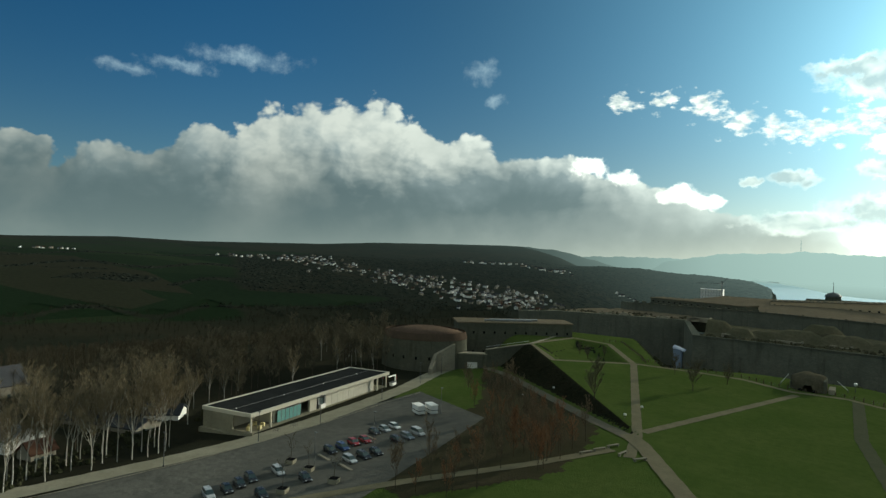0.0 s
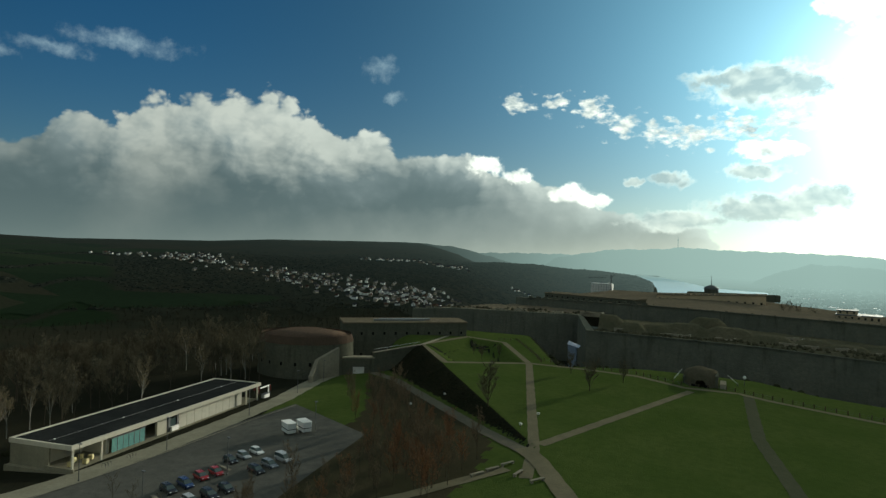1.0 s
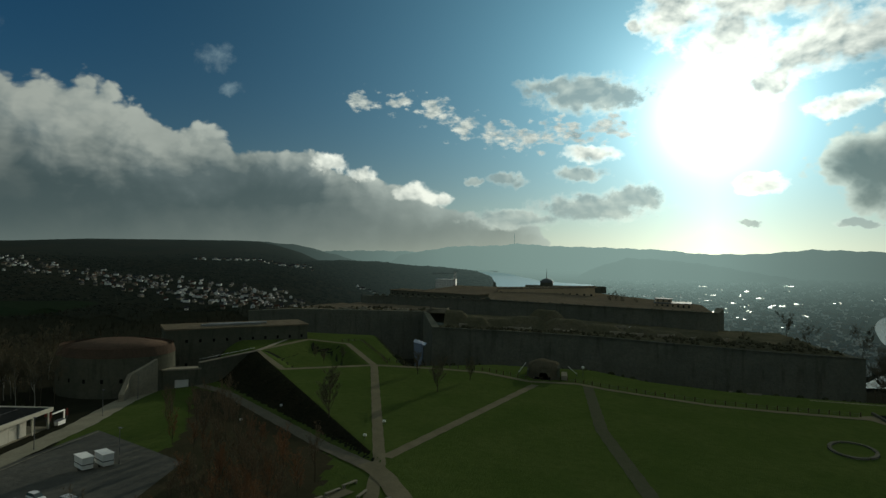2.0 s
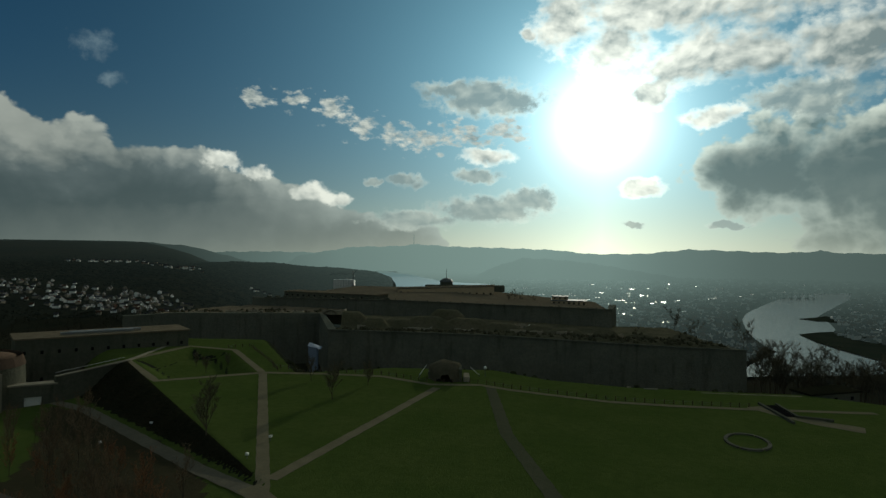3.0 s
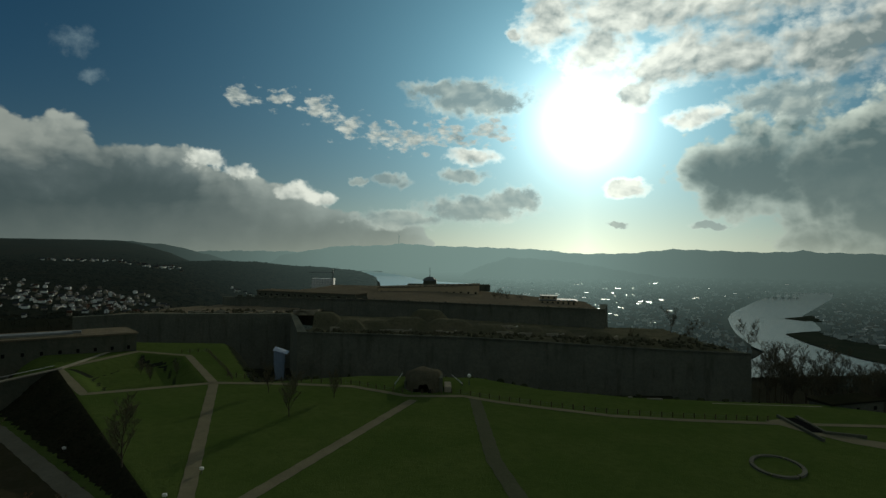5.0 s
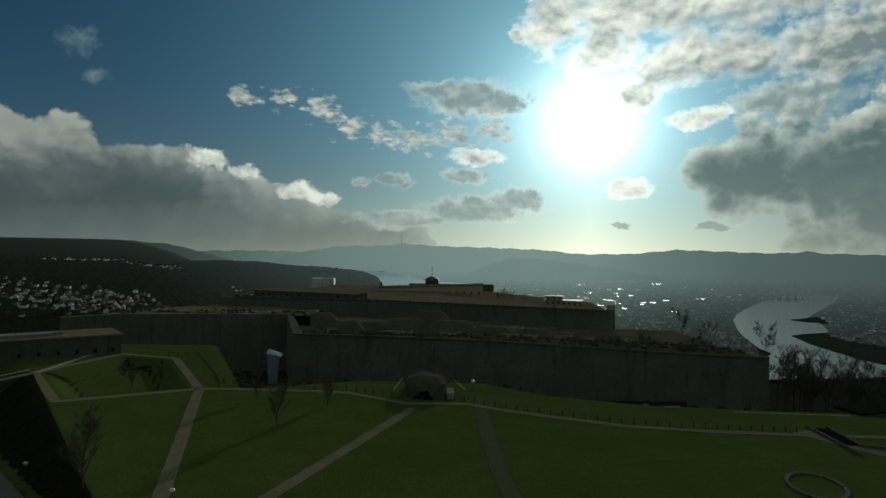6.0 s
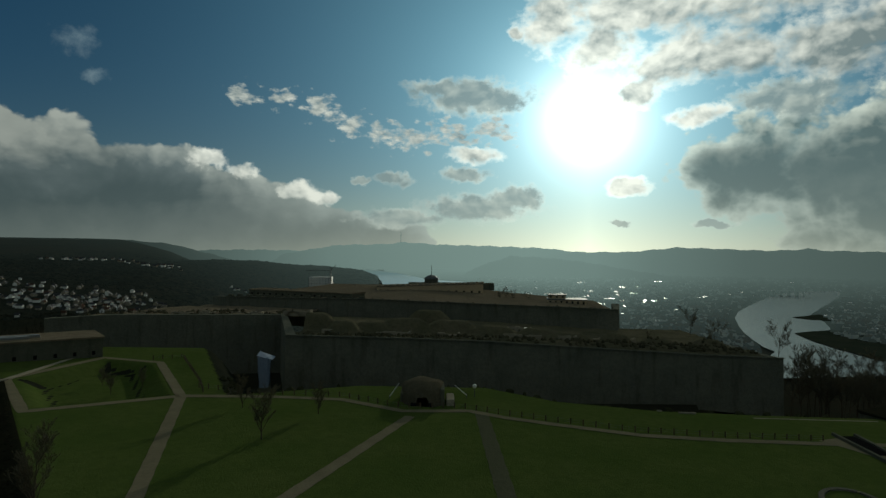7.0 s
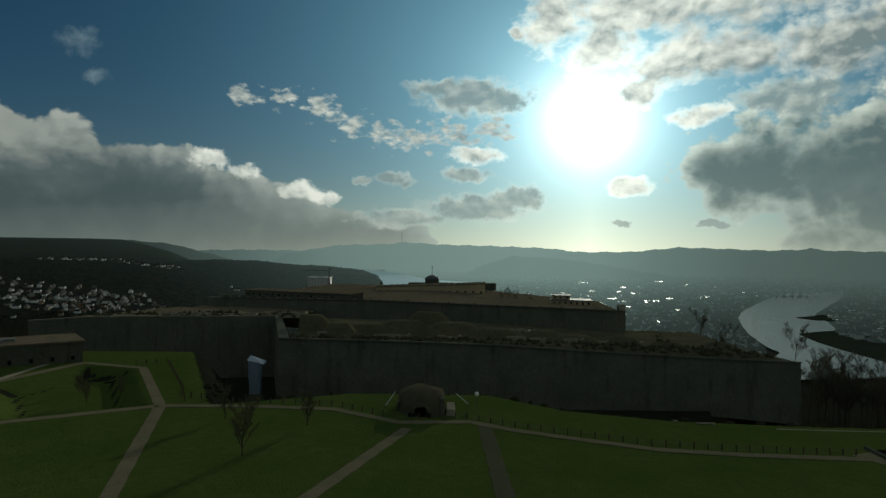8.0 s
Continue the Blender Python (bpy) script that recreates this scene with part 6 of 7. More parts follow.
BIRCH_TWIGS = material("warm_birch_twigs", [(0.20, 0.165, 0.105), (0.25, 0.205, 0.13), (0.15, 0.125, 0.08)], 0.6, 1.0, 0.0, spec=0.03, island=0.3)
BIRCH_TREE = [tree_meshes("birch", 80 + i, 13, .11, .34, BIRCH, BIRCH_TWIGS, 2, 8, 7, .45, .3, sides=4) for i in range(3)]
YOUNG = [tree_meshes("young", 90 + i, 7.5, .075, .30, BARK, YOUNG_TWIGS, 2, 8, 5, .25, .05, sides=4) for i in range(3)]
RUSTY = [tree_meshes("rusty", 95 + i, 7.0, .075, .34, BARK, RUSSET, 2, 8, 4, .2, .06, leaf=.07, sides=4) for i in range(2)]
rnd = random.Random(5)

# birches on the near edge of the wood, pale stems leaning a little
for i, (x, y) in enumerate([(-133, 8), (-135, 11.5), (-137, 14), (-134.5, 16), (-133, 19.6), (-131, 23), (-130, 28.3), (-128.5, 31), (-127, 34), (-127.5, 37), (-138, 24), (-141, 18),
                            (-142, 8), (-136, 29), (-145, 27), (-133, 36), (-150, 20), (-147, 34), (-140, 38), (-131, 42), (-129.5, 5), (-131.5, 1), (-137, 3), (-130, 13), (-132, 26), (-129, 22), (-140, 30), (-134, 40), (-144, 14), (-138, 9), (-128, 39), (-136, 20)]):
    e = plant(BIRCH_TREE[i % 3], x, y, ground_at(x, y), "tall bare birch with a pale stem at the wood's edge", "birches at the wood's edge", rnd.uniform(0, 6), rnd.uniform(1.05, 1.5))

# young trees planted in rows between the car park and the crossing
spots = []
for i in range(10):
    for j in range(5):
        a, b = i / 9, j / 4
        x = (-104 + 62 * a) * (1 - b) + (-92 + 56 * a) * b
        y = (140 - 74 * a) * (1 - b) + (148 - 66 * a) * b
        spots.append((x + rnd.uniform(-2, 2) - 4 * b * a, y + rnd.uniform(-2, 2)))
for i in range(34):
    spots.append((rnd.uniform(-66, -40), rnd.uniform(42, 92)))
count = 0
for x, y in spots:
    if x > -36 or (x + 118) * .75 + (y - 180) * 1.0 > 18:
        continue
    count += 1
    if count % 5 < 2 and y < 115:
        plant(RUSTY[count % 2], x, y, ground_at(x, y), "young tree holding russet leaves beside the path", "young russet trees", rnd.uniform(0, 6), rnd.uniform(.75, 1.15))
    else:
        plant(YOUNG[count % 3], x, y, ground_at(x, y), "slim young bare tree in the planted rows", "young trees in rows", rnd.uniform(0, 6), rnd.uniform(.75, 1.15))

# wood behind the pavilion: the front ranks tree by tree
front = []
while len(front) < 118:
    t = rnd.random()
    x = rnd.uniform(-232, -138)
    y = rnd.uniform(-8, 205)
    line = np.interp(y, [-10, 40, 60, 130, 150, 170, 210], [-140, -138, -143, -154, -156, -176, -182])
    if x < line and x > line - 62 and np.hypot(x + 149, y - 178) > 25:
        front.append((x, y))
front += [(-150 - 3.1 * i + (i % 3) * 1.7, 146 + (i * 7) % 13) for i in range(12)]
for i, (x, y) in enumerate(front):
    pick = BIRCH_TREE[i % 3] if i % 5 == 0 else WOOD_TREE[i % 4]
    plant(pick, x, y, ground_at(x, y), "bare brown winter tree in the wood behind the pavilion", "trees of the wood behind the pavilion", rnd.uniform(0, 6), rnd.uniform(.75, 1.1))

# trees on the slope beyond the ditch, above the river
for i in range(72):
    a = rnd.random()
    x, y = 139 + 75 * a + rnd.uniform(-4, 6), 300 - 70 * a + rnd.uniform(-16, 22)
    plant(WOOD_TREE[i % 4], x, y, ground_at(x, y), "tall bare tree on the slope above the river", "trees on the river slope", rnd.uniform(0, 6), rnd.uniform(1.1, 1.65))
for x, y, z, s in ((128, 352, -5, 1.35), (134, 338, -7, 1.0), (44, 462, 5, .8), (48, 466, 5, .9), (54, 470, 4.5, .7), (62, 466, 4, .65), (138, 290, -6, 1.25), (100, 330, -2, .5), (-30, 520, 9, .4)):
    plant(WOOD_TREE[int(abs(x)) % 4], x, y, z, "bare tree among the fortress works", "trees among the fortress works", x, s)


def clumps(name, places, label, mat, tris=7, kind="stuff", category="woods"):
    """Many ragged crowns in one mesh: (x, y, z, width, height) each."""
    r = np.random.RandomState(len(places))
    verts, faces = [], []
    for x, y, z, w, h in places:
        n = len(verts)
        ring = tris
        a0 = r.uniform(0, 6.28)
        low = [(x + w * (.55 + .3 * r.rand()) * math.cos(a0 + 6.283 * k / ring), y + w * (.55 + .3 * r.rand()) * math.sin(a0 + 6.283 * k / ring), z + h * (.05 + .25 * r.rand())) for k in range(ring)]
        mid = [(x + w * (.28 + .3 * r.rand()) * math.cos(a0 + 6.283 * (k + .5) / ring), y + w * (.28 + .3 * r.rand()) * math.sin(a0 + 6.283 * (k + .5) / ring), z + h * (.55 + .4 * r.rand())) for k in range(ring)]
        foot = [(p[0] * .6 + x * .4, p[1] * .6 + y * .4, z - h * .15) for p in low]
        verts += low + mid + foot + [(x + w * .1 * (r.rand() - .5), y, z + h * (.85 + .3 * r.rand()))]
        for k in range(ring):
            k2 = (k + 1) % ring
            faces += [(n + k, n + k2, n + ring + k), (n + ring + k, n + k2, n + ring + k2), (n + ring + k, n + ring + k2, n + 3 * ring), (n + 2 * ring + k, n + 2 * ring + k2, n + k2), (n + 2 * ring + k, n + k2, n + k)]
    me = bpy.data.meshes.new(name)
    me.from_pydata(verts, [], faces)
    me.materials.append(mat)
    return tagged(new(name, me), label, category, kind=kind)


def spiky(name, places, label, mat_t, category="woods"):
    """A far wood of bare trees in one mesh: stems and sheaves of thin twigs."""
    r = np.random.RandomState(len(places) + 7)
    verts, faces = [], []
    for x, y, z, w, h in places:
        n = len(verts)
        k = .16
        verts += [(x - k, y, z - .5), (x + k, y, z - .5), (x, y + k, z - .5), (x + r.uniform(-.6, .6), y + r.uniform(-.6, .6), z + h * .8)]
        faces += [(n, n + 1, n + 3), (n + 1, n + 2, n + 3), (n + 2, n, n + 3)]
        for _ in range(46 if len(places) < 1600 else 20):
            n = len(verts)
            t = r.uniform(.28, .8)
            a = r.uniform(0, 6.283)
            o = w * (1.05 - .5 * t) * r.uniform(.5, 1.0)
            bx, by, bz = x, y, z + h * t
            tx, ty, tz = x + o * math.cos(a), y + o * math.sin(a), bz + h * r.uniform(.08, .3)
            s = (.045 + .03 * r.rand()) * (1 if len(places) < 1600 else w / 2.2)
            verts += [(bx - s * math.sin(a), by + s * math.cos(a), bz), (bx + s * math.sin(a), by - s * math.cos(a), bz), (tx, ty, tz),
                      ((bx + tx) / 2 + r.uniform(-1, 1), (by + ty) / 2 + r.uniform(-1, 1), (bz + tz) / 2 + h * .16),
                      ((bx + tx) / 2, (by + ty) / 2, (bz + tz) / 2 - s), ((bx + tx) / 2, (by + ty) / 2, (bz + tz) / 2 + s)]
            faces += [(n, n + 1, n + 2), (n + 4, n + 5, n + 3)]
    me = bpy.data.meshes.new(name)
    me.from_pydata(verts, [], faces)
    me.materials.append(mat_t)
    return tagged(new(name, me), label, category, kind="stuff")


# darker copy of the bare twigs, carrying cloud shadow in its colour
TWIGS_DEEP = material("brown_wood_twigs", [(0.062, 0.054, 0.036), (0.085, 0.070, 0.045), (0.040, 0.038, 0.026)], 8.0, 1.0, 0.0, spec=0.02, island=0.35)


def deep_wood():
    r = np.random.RandomState(3)
    places = []
    while len(places) < 1590:
        x, y = r.uniform(-520, -150), r.uniform(-60, 330)
        line = np.interp(y, [-60, 40, 60, 130, 150, 170, 210, 330], [-172, -170, -175, -186, -190, -208, -215, -190])
        if x < line and math.hypot(x, y) < 620:
            places.append((x, y, ground_at(x, y), r.uniform(2.2, 3.6), r.uniform(9, 14)))
    spiky("deep_wood", places, "dense bare brown wood filling the valley side", TWIGS_DEEP)


deep_wood()
# twigs and crowns darkened further for cloud shadow over the valley
TWIGS_FAR = material("shaded_valley_twigs", [(0.030, 0.031, 0.022), (0.044, 0.041, 0.028), (0.022, 0.024, 0.017)], 2.0, 1.0, 0.0, spec=0.02, island=0.3)
CROWN_FAR = material("haze_painted_crowns", [(0.018, 0.023, 0.017), (0.032, 0.033, 0.024), (0.015, 0.020, 0.015)], 6.0, 1.0, 0.0, spec=0.02, island=0.3, far=0.35)
SHRUB_M = material("dark_shrubs", [(0.040, 0.044, 0.024), (0.050, 0.050, 0.028), (0.034, 0.038, 0.020)], 1.0, 1.0, 0.3, spec=0.03, island=0.18)


def far_woods():
    r = np.random.RandomState(9)
    n = 26000
    d = np.sqrt(r.uniform(300 ** 2, 2800 ** 2, n) * .55 + r.uniform(300, 2800, n) ** 2 * .45)
    az = r.uniform(-80, -5, n)
    x, y = d * np.sin(np.radians(az)), d * np.cos(np.radians(az))
    free = (field_mask(x, y) < .4) & ~((d < 620) & (az < -22)) & ~((d > 1180) & (d < 2350) & (np.abs(az - np.interp(d, [1180, 1300, 1400, 1500, 1700, 2000, 2350], [-27, -27, -29, -33, -38, -45, -49])) < np.interp(d, [1200, 2300], [7.0, 3.0])) & (r.rand(n) < .72))
    free &= ~((az > -22) & (d < 700)) & ~((az > -9) & (d < 1500)) & ~((az > -5.6) & (d > 2000))
    x, y, d = x[free], y[free], d[free]
    z = land_z(x, y)
    w = np.interp(d, [300, 1000, 3500], [4.5, 7.5, 15]) * r.uniform(.6, 1.25, len(x))
    h = np.interp(d, [300, 1000, 3500], [7, 8, 8]) * r.uniform(.6, 1.2, len(x))
    near = (d < 1250) & (r.rand(len(d)) < 1.0)
    spiky("valley_woods", list(zip(x[near], y[near], z[near], w[near] * .75, h[near] * 1.15)), "leafless woods in the valley, cloud shade painted in", TWIGS_FAR)
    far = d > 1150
    clumps("far_woods", list(zip(x[far], y[far], z[far] - 1, w[far] * 1.1, h[far] * .5)), "woods over the far slopes, mist and cloud shade painted in", CROWN_FAR, 5)


far_woods()


def bank_spots(r):
    """Places on the steep bank below the crest path."""
    (ax, ay), (bx, by) = CREST_A, CREST_B
    dx, dy = bx - ax, by - ay
    n = math.hypot(dx, dy)
    out = []
    for _ in range(1900):
        a = n * (0.04 + 0.98 * math.sqrt(r.rand()))
        s = (.07 + .86 * r.rand()) * .125 * a
        out.append((ax + dx / n * a - dy / n * s, ay + dy / n * a + dx / n * s, r.rand()))
    return out


FORT_SCRUB = material("dry_scrub", [(0.070, 0.068, 0.042), (0.095, 0.085, 0.055), (0.050, 0.052, 0.032)], 1.0, 1.0, 0.3, spec=0.03, island=0.3)
# heather coloured darker to carry the shade on the bank
BANK_SHRUB = material("shaded_heather", [(0.018, 0.020, 0.012), (0.027, 0.025, 0.015), (0.013, 0.015, 0.009)], 1.0, 1.0, 0.3, spec=0.02, island=0.3)


def fort_shrubs():
    r = np.random.RandomState(12)
    pl = []
    for _ in range(420):
        x = r.uniform(-56, 129)
        y = 287.5 + abs(r.normal(0, 6))
        pl.append((x, y, float(terrace_z(x, y)), r.uniform(.6, 1.8), r.uniform(.4, 1.6)))
    for _ in range(170):
        x = r.uniform(-165, -76)
        y = np.interp(x, [-172, -150, -74], [322, 333.6, 347.6]) + r.uniform(1, 30)
        pl.append((x, y, 7.6, r.uniform(.8, 2.2), r.uniform(.6, 1.6)))
    for _ in range(150):
        x = r.uniform(-130, 90)
        y = np.interp(x, [-137, -39, 95], [452, 405, 365]) + r.uniform(1, 8)
        pl.append((x, y, np.interp(x, [-137, -39, 95], [9, 11.4, 10.0]), r.uniform(.6, 1.8), r.uniform(.4, 1.5)))
    clumps("fort_shrubs", pl, "low dark scrub on the fortress earthworks", FORT_SCRUB, 6, category="shrubs")
    pl = []
    ex, ey = np.array(EDGE).T
    for _ in range(420):
        x = r.uniform(-60, 200)
        y = np.interp(x, ex, ey) + r.uniform(3, 16) + (6 if x > 120 else 0)
        pl.append((x, y, ground_at(x, y), r.uniform(.7, 2.2), r.uniform(.4, 1.8)))
    clumps("ditch_scrub", pl, "dark brambles along the rim of the ditch", SHRUB_M, 6, category="shrubs")
    pl = []
    for _ in range(260):
        t = r.rand()
        x, y = -135 + 12 * r.rand() - 14 * t, -12 + 60 * t * 1.0
        pl.append((x - 3, y, ground_at(x - 3, y), r.uniform(.5, 1.3), r.uniform(.4, 1.2)))
    for _ in range(160):
        y = r.uniform(60, 150)
        x = -143 - (y - 60) * .13 - r.uniform(0, 9)
        pl.append((x, y, ground_at(x, y), r.uniform(.8, 2.0), r.uniform(.7, 2.6)))
    clumps("bank_scrub", [(px, py, float(park_z(px, py)), 0.4 + .6 * rr, .10 + .22 * rr) for px, py, rr in bank_spots(r)], "heather and scrub covering the steep bank, darkened for its shade", BANK_SHRUB, 6, category="shrubs")
    clumps("wood_edge_scrub", pl, "brown undergrowth at the edge of the wood", SHRUB_M, 6, category="shrubs")


fort_shrubs()

# ---------------------------------------------------------------- houses and city
RENDER_W = material("white_render", [(0.76, 0.76, 0.72), (0.84, 0.83, 0.79), (0.68, 0.68, 0.65)], 3.0, .9, 0, spec=.1)
RENDER_C = material("cream_render", [(0.26, 0.24, 0.19), (0.31, 0.28, 0.22), (0.21, 0.195, 0.155)], 3.0, .9, 0, spec=.1)
SLATE = material("dark_slate", [(0.035, 0.038, 0.042), (0.05, 0.052, 0.056), (0.028, 0.03, 0.033)], 2.0, .8, .1, spec=.15)
RED_TILE = material("brown_tile", [(0.075, 0.042, 0.03), (0.10, 0.055, 0.038), (0.055, 0.034, 0.026)], 2.0, .9, .1, spec=.1)
METAL_ROOF = material("bright_metal_roof", [(0.240, 0.260, 0.270), (0.300, 0.320, 0.330), (0.200, 0.220, 0.230)], 4.0, .5, 0, metal=.9)
HOUSE = {}


def house_meshes(w, d, h, roof_h):
    """Gabled house: walls with gables, roof with eaves, two rows of windows."""
    key = (w, d, h, roof_h)
    if key in HOUSE:
        return HOUSE[key]
    def keep(nm, bm):
        me = bpy.data.meshes.new("house_" + nm)
        bm.to_mesh(me)
        bm.free()
        return me
    bm = bmesh.new()
    vs = [bm.verts.new(p) for p in ((-w, -d, -3), (w, -d, -3), (w, d, -3), (-w, d, -3), (-w, -d, h), (w, -d, h), (w, d, h), (-w, d, h), (-w, 0, h + roof_h), (w, 0, h + roof_h))]
    for f in ((0, 1, 5, 4), (2, 3, 7, 6), (1, 2, 6, 9, 5), (3, 0, 4, 8, 7), (4, 5, 9, 8), (6, 7, 8, 9)):
        bm.faces.new([vs[i] for i in f])
    walls = keep("wall", bm)
    bm = bmesh.new()
    o, t = .5, .3
    for s in (-1, 1):
        p = [(-w - o, s * (d + o), h - o * roof_h / d + .05), (w + o, s * (d + o), h - o * roof_h / d + .05), (w + o, 0, h + roof_h + .05), (-w - o, 0, h + roof_h + .05)]
        lo = [bm.verts.new(q) for q in p]
        hi = [bm.verts.new((q[0], q[1], q[2] + t)) for q in p]
        for f in ((0, 1, 2, 3), (7, 6, 5, 4), (0, 4, 5, 1), (1, 5, 6, 2), (2, 6, 7, 3), (3, 7, 4, 0)):
            bm.faces.new([(lo + hi)[i] for i in f])
    bmesh.ops.recalc_face_normals(bm, faces=bm.faces)
    roof = keep("roof", bm)
    bm = bmesh.new()
    box(bm, -.6, -.6, 0, .6, .6, 1.3)
    win = keep("window", bm)
    win.transform(Matrix.Scale(.9, 4, (1, 0, 0)) @ Matrix.Scale(.12, 4, (0, 1, 0)))
    HOUSE[key] = (walls, roof, win)
    return HOUSE[key]


def house(x, y, z, turn, dims, wall_m, roof_m, label, group, windows=True):
    walls, roof, win = house_meshes(*dims)
    e = empty("house", x, y, z, turn)
    w, d, h, rh = dims
    def add(nm, me, mat, at=None, rz=0):
        o = new(nm, me)
        o.parent = e
        if not me.materials:
            me.materials.append(mat)
        o.material_slots[0].link = "OBJECT"
        o.material_slots[0].material = mat
        if at:
            o.matrix_basis = pose(*at, 0, 0, rz)
    add("wall", walls, wall_m)
    add("roof", roof, roof_m)
    if windows:
        for zz in ((.9, 3.6) if h > 4.5 else (.9,)):
            for xx in (-.55, 0, .55):
                add("window", win, GLASS, (xx * w, -d, zz))
            for yy in (-.45, .45):
                add("window", win, GLASS, (w, yy * d, zz), 90)
    return tagged(e, label, "house", group)


rnd = random.Random(21)
LINE = [(2350, -49), (2050, -45.5), (1720, -38.5), (1520, -33), (1400, -28.5), (1310, -23.5)]
made = 0
PLAIN_HOUSES = []
while made < 400:
    k = rnd.random() ** .8 * (len(LINE) - 1)
    i = min(int(k), len(LINE) - 2)
    f = k - i
    d = LINE[i][0] * (1 - f) + LINE[i + 1][0] * f
    az = LINE[i][1] * (1 - f) + LINE[i + 1][1] * f
    d += rnd.gauss(0, 50) - max(0, i - 1) * 60 * rnd.random()
    az += rnd.gauss(0, 2.0)
    x, y = d * math.sin(radians(az)), d * math.cos(radians(az))
    made += 1
    dims = ((3.4, 2.9, 3.6, 2.9), (4.2, 3.0, 3.8, 2.7), (3, 2.6, 3.0, 3.2), (5.6, 3.4, 4.8, 2.4))[made % 4]
    turn = rnd.choice((8, 16, 92, 100, 108, 118)) + rnd.uniform(-10, 10)
    white = rnd.random() < .42
    if made % 2:
        PLAIN_HOUSES.append((x, y, ground_at(x, y) + .5, turn, dims, white))
        continue
    house(x, y, ground_at(x, y) + .5, turn, dims, RENDER_W if white else RENDER_C, SLATE if rnd.random() < .7 else RED_TILE,
          "white gabled house with a dark roof on the far slope" if white else "cream gabled house with a dark roof on the far slope", "houses of the village", False)
# scattered farther hamlets
for d0, a0, n, sd, sa in ((2270, -29.0, 34, 25, 1.5), (2190, -24.0, 30, 25, 1.2), (2560, -67.5, 18, 20, 1.4), (2300, -53, 12, 25, 1.0), (2240, -47, 30, 40, 1.6), (1900, -17.5, 8, 25, 1.6)):
    for _ in range(n):
        d, az = d0 + rnd.gauss(0, sd), a0 + rnd.gauss(0, sa)
        x, y = d * math.sin(radians(az)), d * math.cos(radians(az))
        PLAIN_HOUSES.append((x, y, ground_at(x, y) + 1.5, rnd.choice((6, 12, 100)) + rnd.uniform(-9, 9), (4.0, 3.2, 3.8, 2.9), rnd.random() < .65))


def joined_houses(rows):
    """The rest of the village and its hamlets: walls with gables, roofs with eaves."""
    verts, faces, mats = [], [], []
    for x, y, z, turn, (w, d, h, rh), white in rows:
        c, s = math.cos(radians(turn)), math.sin(radians(turn))
        k = len(verts)
        pts = [(-w, -d, -3), (w, -d, -3), (w, d, -3), (-w, d, -3), (-w, -d, h), (w, -d, h), (w, d, h), (-w, d, h), (-w, 0, h + rh), (w, 0, h + rh)]
        o = .5
        pts += [(-w - o, -d - o, h - .2), (w + o, -d - o, h - .2), (w + o, 0, h + rh + .3), (-w - o, 0, h + rh + .3), (w + o, d + o, h - .2), (-w - o, d + o, h - .2)]
        verts += [(x + c * px - s * py, y + s * px + c * py, z + pz) for px, py, pz in pts]
        faces += [tuple(k + i for i in f) for f in ((0, 1, 5, 4), (2, 3, 7, 6), (1, 2, 6, 9, 5), (3, 0, 4, 8, 7), (10, 11, 12, 13), (13, 12, 14, 15))]
        mats += [0 if white else 1] * 4 + [2 if k % 112 else 3] * 2
    me = bpy.data.meshes.new("hillside_houses")
    me.from_pydata(verts, [], faces)
    for m in (RENDER_W, RENDER_C, SLATE, RED_TILE):
        me.materials.append(m)
    me.polygons.foreach_set("material_index", mats)
    tagged(new("hillside_houses", me), "white and cream gabled houses scattered over the far slope", "houses", kind="stuff")


joined_houses(PLAIN_HOUSES)

# houses just below the wood's edge
house(-166, 19, -9.5, 12, (9, 5, 4.5, 2.2), RENDER_W, GLASS_PALE, "white house with a pale sheet-metal roof behind the birches", "houses below the wood")
house(-163, 44, -10.5, 15, (14, 4.5, 4.0, 1.6), RENDER_C, SLATE, "long cream shed with a dark roof behind the birches", "houses below the wood")
house(-158, 58, -9.5, 40, (5, 4, 3.6, 2.0), RENDER_W, SLATE, "small white shed with a dark roof in the wood", "houses below the wood")
house(-176, 4, -9.0, 80, (5, 5, 6.5, 4.5), RENDER_W, SLATE, "tall white gabled house behind the birches", "houses below the wood")
house(-232, 44, -14, 96, (6, 5, 8.0, 5.5), RENDER_C, SLATE, "cream house with a steep gable among the trees", "houses below the wood")
house(-150, 20, -9.8, 100, (3, 2.5, 3.4, 2.2), RENDER_C, RED_TILE, "small cream hut among the birches", "houses below the wood")


def in_river(x, y):
    """Whether a place lies in the right-hand river (with its banks)."""
    l = np.interp(y, [785, 922, 1050, 1179, 1303, 1438, 1631, 1826, 2045, 2382, 2731], [352, 447, 550, 582, 624, 678, 761, 864, 1009, 1239, 1519]) - 22
    r = np.interp(y, [900, 1040, 1240, 1329, 1394, 1588, 1768, 2030, 2410, 2750], [780, 790, 770, 800, 860, 960, 1040, 1240, 1530, 1760]) + 22
    return (y > 780) & (y < 2760) & (x > l) & (x < r)


